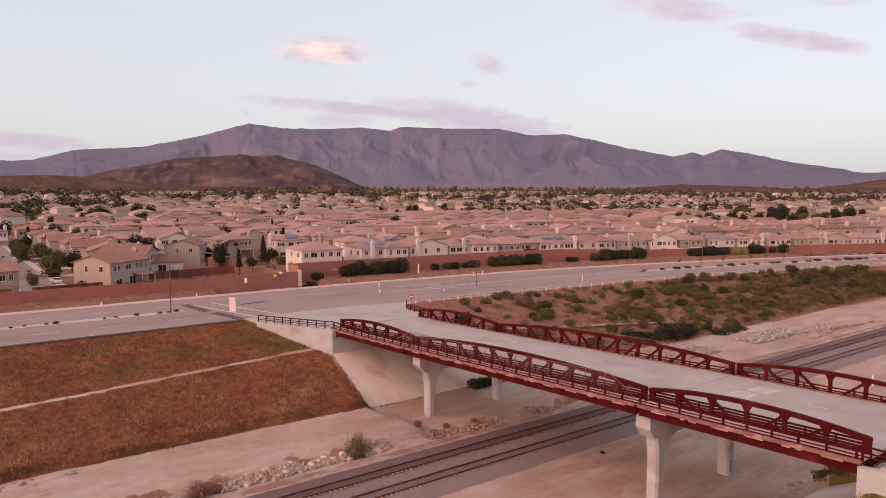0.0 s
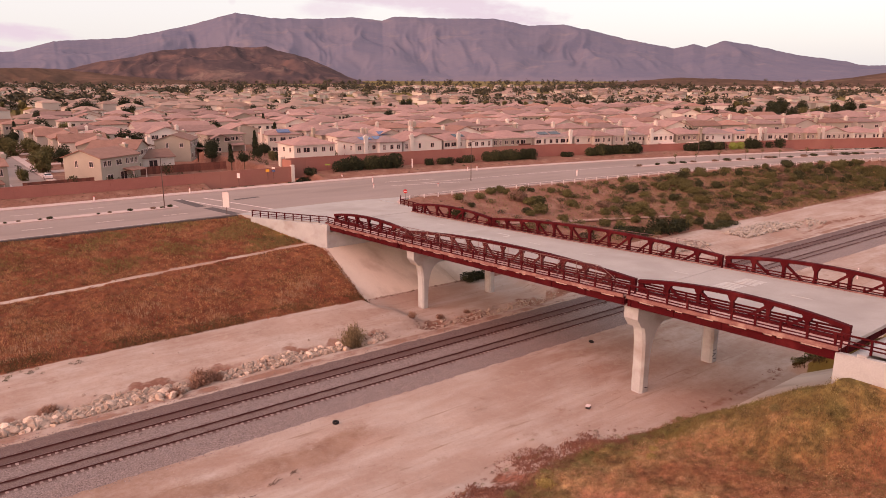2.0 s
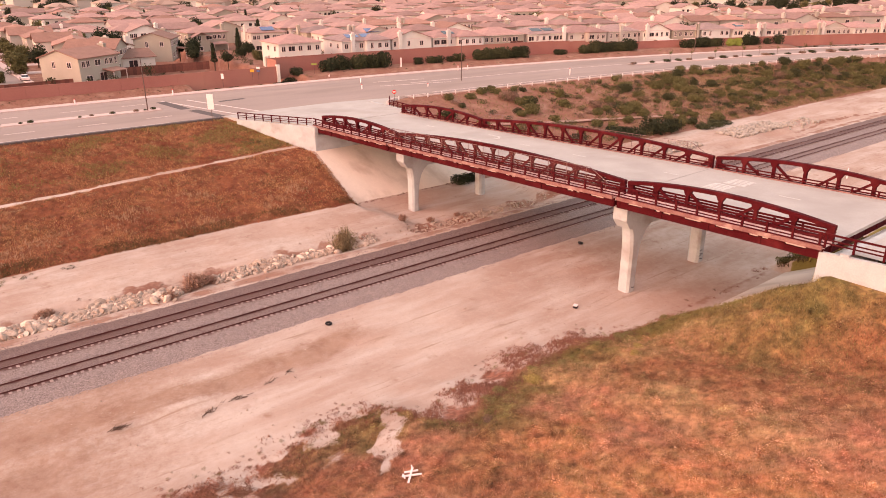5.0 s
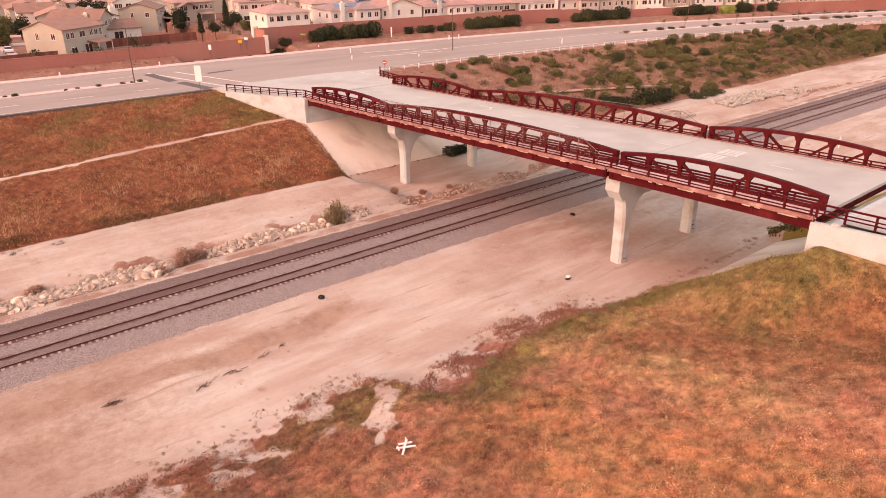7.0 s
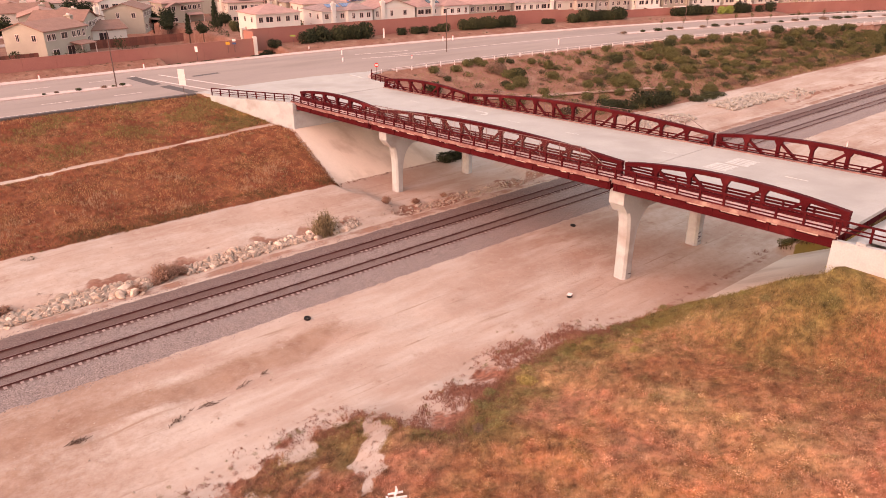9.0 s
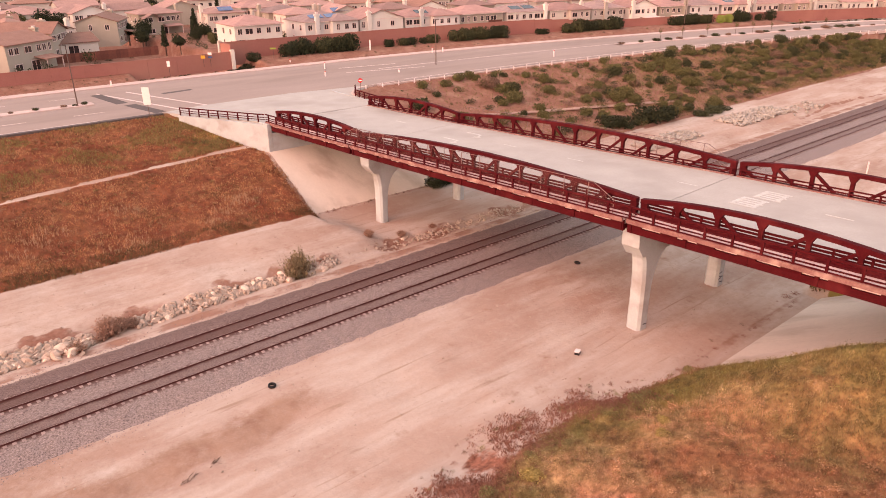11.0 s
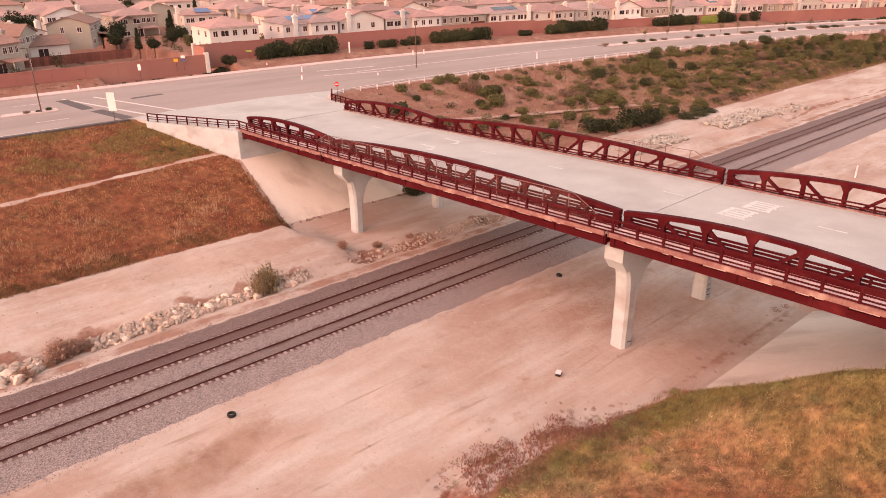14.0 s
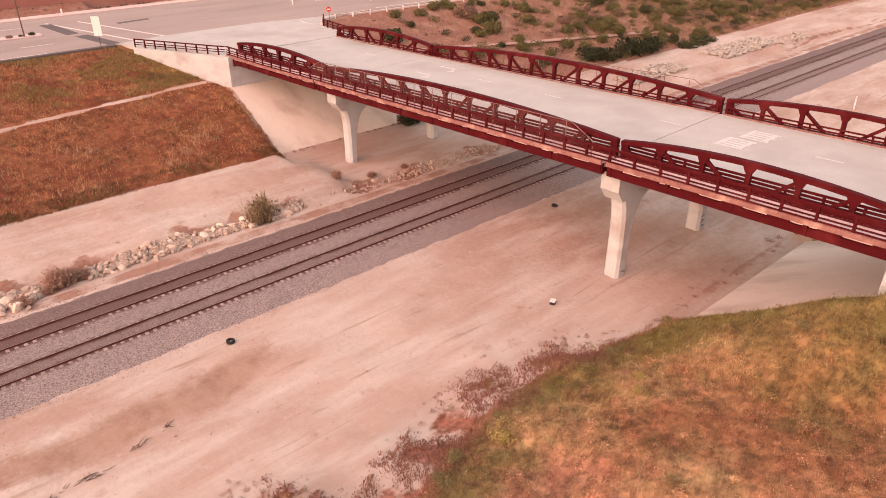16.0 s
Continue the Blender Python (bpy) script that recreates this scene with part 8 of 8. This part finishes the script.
stop_sign(19.7, 55.0, 8.85, -40)
post_sign("street_name_sign", 24.6, 97.0, 9.6, 3.0, [("name_plate", 1.3, 0.35, 2.8, "leaf_lime")], "pale green street-name sign on a post", "sign")
post_sign("small_sign", 0.5, 94.6, 9.4, 2.6, [("panel", 0.6, 1.1, 2.3, "white")], "small white sign on a green post", "sign")
post_sign("yellow_sign", 9.0, 98.0, 10.0, 2.4, [("panel", 0.9, 0.6, 1.9, "yellow")], "small yellow sign before the wall", "sign")
post_sign("blue_sign", 10.6, 98.2, 10.0, 2.6, [("panel", 0.8, 0.5, 2.4, "white"), ("panel", 0.8, 0.4, 1.7, "solar")], "white and blue sign before the wall", "sign")
post_sign("leaning_post", 50.0, 96.5, 9.6, 2.6, [("panel", 0.35, 2.4, 1.5, "white")], "pale leaning board before the wall", "sign")
for x, y, h in ((29.5, 83.6, 1.2), (24.5, 75.0, 0.9), (38.3, 68.9, 0.6), (78.8, 63.0, 1.4), (27.5, 95.0, 0.9), (-11.5, 92.2, 1.1), (62.1, 87.5, 1.2), (65.0, 87.0, 1.2), (-30.5, 92.2, 1.0)):
    post = thing("marker_post", (x, y, 9.0), "short white marker post", "marker post", "marker posts")
    part("tube", MB().cyl((0, 0, 0), (0, 0, h), 0.16, 0.14, 8), M["white"], post)
    part("collar", MB().cyl((0, 0, h), (0, 0, h + 0.08), 0.18, 0.18, 8), M["signred"], post)


def crest_guard():
    g = thing("guard_fence", (100, float(road_near(100)) - 1.1, 9.0), "low guard fence with white posts along the bank crest", "guard fence")
    inv = g.matrix_basis.inverted()
    xs = np.arange(23, 210, 3.6)
    pts = [(float(x), float(road_near(x)) - 1.0) for x in xs]
    rail = MB()
    for a, b in zip(pts, pts[1:]):
        rail.beam((*a, 9.4), (*b, 9.4), 0.03, 0.03)
    r = part("beam", rail, M["pole"], g)
    r.matrix_basis = inv
    post = MB().box(-0.08, 0.08, -0.08, 0.08, -0.5, 0.55).mesh("guard_post", M["white"])
    for x, y in pts:
        part("guard_post", post, None, g, at=inv @ pose(x, y, 9.0))


crest_guard()


def yard_fence():
    f = thing("yard_fence", (5, 128.6, PAD), "red-brown wooden yard fence", "fence")
    board = MB().box(-0.44, 0.44, -0.03, 0.03, 0, 2.0).mesh("board", M["wood"])
    for i in range(27):
        part("board", board, None, f, at=pose(-18.4 + i * 0.9, 0.03 * i, 0.1))
    g = thing("yard_fence", (-36, 112, PAD), "red-brown wooden yard fence", "fence")
    for i in range(16):
        part("board", board, None, g, at=pose(-4 + i * 0.9, i * 0.1, 0.2))


yard_fence()


def tyre(x, y, turn, tilt):
    t = new("tyre")
    bm = bmesh.new()
    n, m = 16, 8
    rows = []
    for i in range(n):
        a = 2 * math.pi * i / n
        rows.append([bm.verts.new(((0.25 + 0.09 * math.cos(2 * math.pi * j / m)) * math.cos(a), (0.25 + 0.09 * math.cos(2 * math.pi * j / m)) * math.sin(a), 0.12 + 0.12 * math.sin(2 * math.pi * j / m))) for j in range(m)])
    for i in range(n):
        for j in range(m):
            bm.faces.new((rows[i][j], rows[(i + 1) % n][j], rows[(i + 1) % n][(j + 1) % m], rows[i][(j + 1) % m]))
    bmesh.ops.recalc_face_normals(bm, faces=bm.faces)
    me = bpy.data.meshes.new("tyre")
    bm.to_mesh(me)
    bm.free()
    me.materials.append(M["rubber"])
    bpy.data.objects.remove(t)
    t = new("tyre", me)
    t.matrix_basis = pose(x, y, float(lie(x, y)) + 0.03, tilt, 0, turn)
    tagged(t, "discarded black tyre lying on bare dirt", "tyre", "discarded tyres")


tyre(-29.3, -5.3, 20, 4)
tyre(7.3, -5.4, 60, 8)


def litter():
    b = thing("discarded_box", (-6.9, -17.5, float(lie(-6.9, -17.5)) - 0.03), "discarded dark box with a white top on dirt", "box", "", 25)
    part("body", MB().prism([(-0.27, 0.0), (0.27, 0.0), (0.25, 0.28), (-0.25, 0.28)], 1, -0.2, 0.2), M["rubber"], b)
    part("lid", MB().box(-0.29, 0.29, -0.22, 0.22, 0.28, 0.34), M["white"], b, "white lid")
    w = thing("broken_furniture", (-38.3, -32.2, float(lie(-38.3, -32.2))), "broken white furniture frame lying in dry grass", "litter", "", 20)
    for a, b in (((-0.62, -0.2, 0.12), (0.5, 0.25, 0.34)), ((-0.3, 0.5, 0.1), (0.35, -0.55, 0.3)), ((0.1, 0.6, 0.08), (0.6, -0.1, 0.22))):
        part("slat", MB().beam(a, b, 0.13, 0.06), M["white"], w)
    part("crossbar", MB().beam((-0.55, 0.1, 0.3), (-0.1, 0.55, 0.12), 0.1, 0.05), M["white"], w)
    part("leg", MB().beam((0.42, 0.2, 0.1), (0.5, 0.32, 0.5), 0.07, 0.07), M["white"], w)
    p = thing("marker_post", (67.0, -11.9, 0), "white plastic marker post on dirt", "marker post", "marker posts")
    part("tube", MB().cyl((0, 0, -0.1), (0, 0, 1.8), 0.12, 0.12, 8), M["white"], p)
    part("cap", MB().cyl((0, 0, 1.8), (0, 0, 1.9), 0.14, 0.1, 8), M["white"], p)


litter()


def parked_car(x, y, turn):
    c = thing("parked_car", (x, y, PAD + 0.15), "small white car parked on the side street", "car", "", turn)
    M["car"] = mat("white_car_paint", (0.72, 0.68, 0.66), (0.66, 0.62, 0.60), 0.25, spec=0.5, bump=0)
    side = [(-2.2, 0.35), (2.2, 0.35), (2.25, 0.7), (2.05, 0.88), (1.05, 0.98), (-1.75, 1.0), (-2.2, 0.9)]
    part("body", MB().prism([(p, q) for p, q in side], 1, -0.88, 0.88), M["car"], c)
    part("roof", MB().prism([(-1.0, 1.38), (0.25, 1.38), (0.15, 1.46), (-0.85, 1.46)], 1, -0.66, 0.66), M["car"], c)
    part("window", MB().prism([(-1.7, 1.0), (1.0, 0.98), (0.25, 1.38), (-1.0, 1.38)], 1, -0.7, 0.7), M["glass"], c)
    for wx in (-1.35, 1.35):
        for wy in (-0.8, 0.8):
            w = part("wheel", MB().cyl((wx, wy - 0.11, 0.32), (wx, wy + 0.11, 0.32), 0.32, 0.32, 14), M["rubber"], c)
            part("rim", MB().cyl((wx, wy - 0.12, 0.32), (wx, wy + 0.12, 0.32), 0.19, 0.19, 10), M["white"], w)
    for ly in (-0.65, 0.65):
        part("headlight", MB().box(2.2, 2.26, ly - 0.16, ly + 0.16, 0.62, 0.76), M["trim"], c)


parked_car(-32.6, 134.2, 88)


def dry_branches():
    """Dead sticks washed together on the dirt."""
    rnd = random.Random(17)
    for x, y, n, w in ((-41.7, -12.2, 26, 1.3), (-44.1, -12.6, 22, 0.7), (-50.5, -10.7, 30, 0.7), (-36.5, -11.0, 10, 0.5), (-38.4, -11.4, 10, 0.5)):
        mb = MB()
        for _ in range(n):
            px, py, a = rnd.gauss(0, w * 0.5), rnd.gauss(0, 0.14), rnd.gauss(0.25, 0.5)
            l = rnd.uniform(0.15, 0.6)
            mb.cyl((px, py, 0.04 + 0.1 * rnd.random()), (px + l * math.cos(a), py + l * math.sin(a), 0.05 + 0.16 * rnd.random()), 0.025, 0.008, 5)
        ob = new("dead_branches", mb.mesh("dead_branches", M["bark"]))
        ob.matrix_basis = pose(x, y, float(lie(x, y)), 0, 0, rnd.uniform(-10, 30))
        tagged(ob, "heap of dead brown sticks on bare dirt", "branches", "dead branches")


dry_branches()


# ---- deck markings ----
DECK_LIFT = itertools.cycle((0.0, 0.003, 0.006, 0.009, 0.012, 0.015, 0.018))


def deck_mark(name, pts, label):
    mb = MB()
    for a, b, w in pts:
        d = Vector((b[0] - a[0], b[1] - a[1], 0)).normalized()
        s = Vector((-d.y, d.x, 0)) * w / 2
        q = [(a[0] - s.x, a[1] - s.y), (a[0] + s.x, a[1] + s.y), (b[0] + s.x, b[1] + s.y), (b[0] - s.x, b[1] - s.y)]
        n = next(DECK_LIFT)
        mb.poly([(x, y, deck_z(y) + 0.008 + n) for x, y in q] + [(x, y, deck_z(y) + 0.003) for x, y in q], [(0, 1, 2, 3), (0, 1, 5, 4), (1, 2, 6, 5), (2, 3, 7, 6), (3, 0, 4, 7)])
    setting(name, mb, M["faded"], label, "road marking")


for x, s in ((7.5, 1), (11.5, 1)):
    deck_mark("turn_arrow", [((x, 17.5), (x, 14.8), 0.3), ((x, 15.0), (x - 1.0 * s, 14.4), 0.3), ((x - 1.3, 14.9), (x - 0.9, 14.0), 0.35)], "white turn arrow")
for x, y in ((8.6, -22.6), (11.6, -23.2)):
    for k in range(5):
        px = x - 1.1 + 0.55 * k
        deck_mark("faded_word_bar", [((px, y - 1.25 + 0.12 * (k % 2)), (px, y + 1.2 - 0.1 * (k % 3)), 0.3)], "faded white road lettering")
    deck_mark("faded_word_bar", [((x - 1.15, y + 0.95), (x + 1.15, y + 0.95), 0.4)], "faded white road lettering")
    deck_mark("faded_word_bar", [((x - 1.05, y - 0.9), (x + 1.05, y - 0.9), 0.35)], "faded white road lettering")
for y in (-29.6, -15.8, -2.0, 8.0, 30.0):
    deck_mark("lane_dash", [((9.9, y - 1.1), (9.9, y + 1.1), 0.14)], "worn white lane dash")
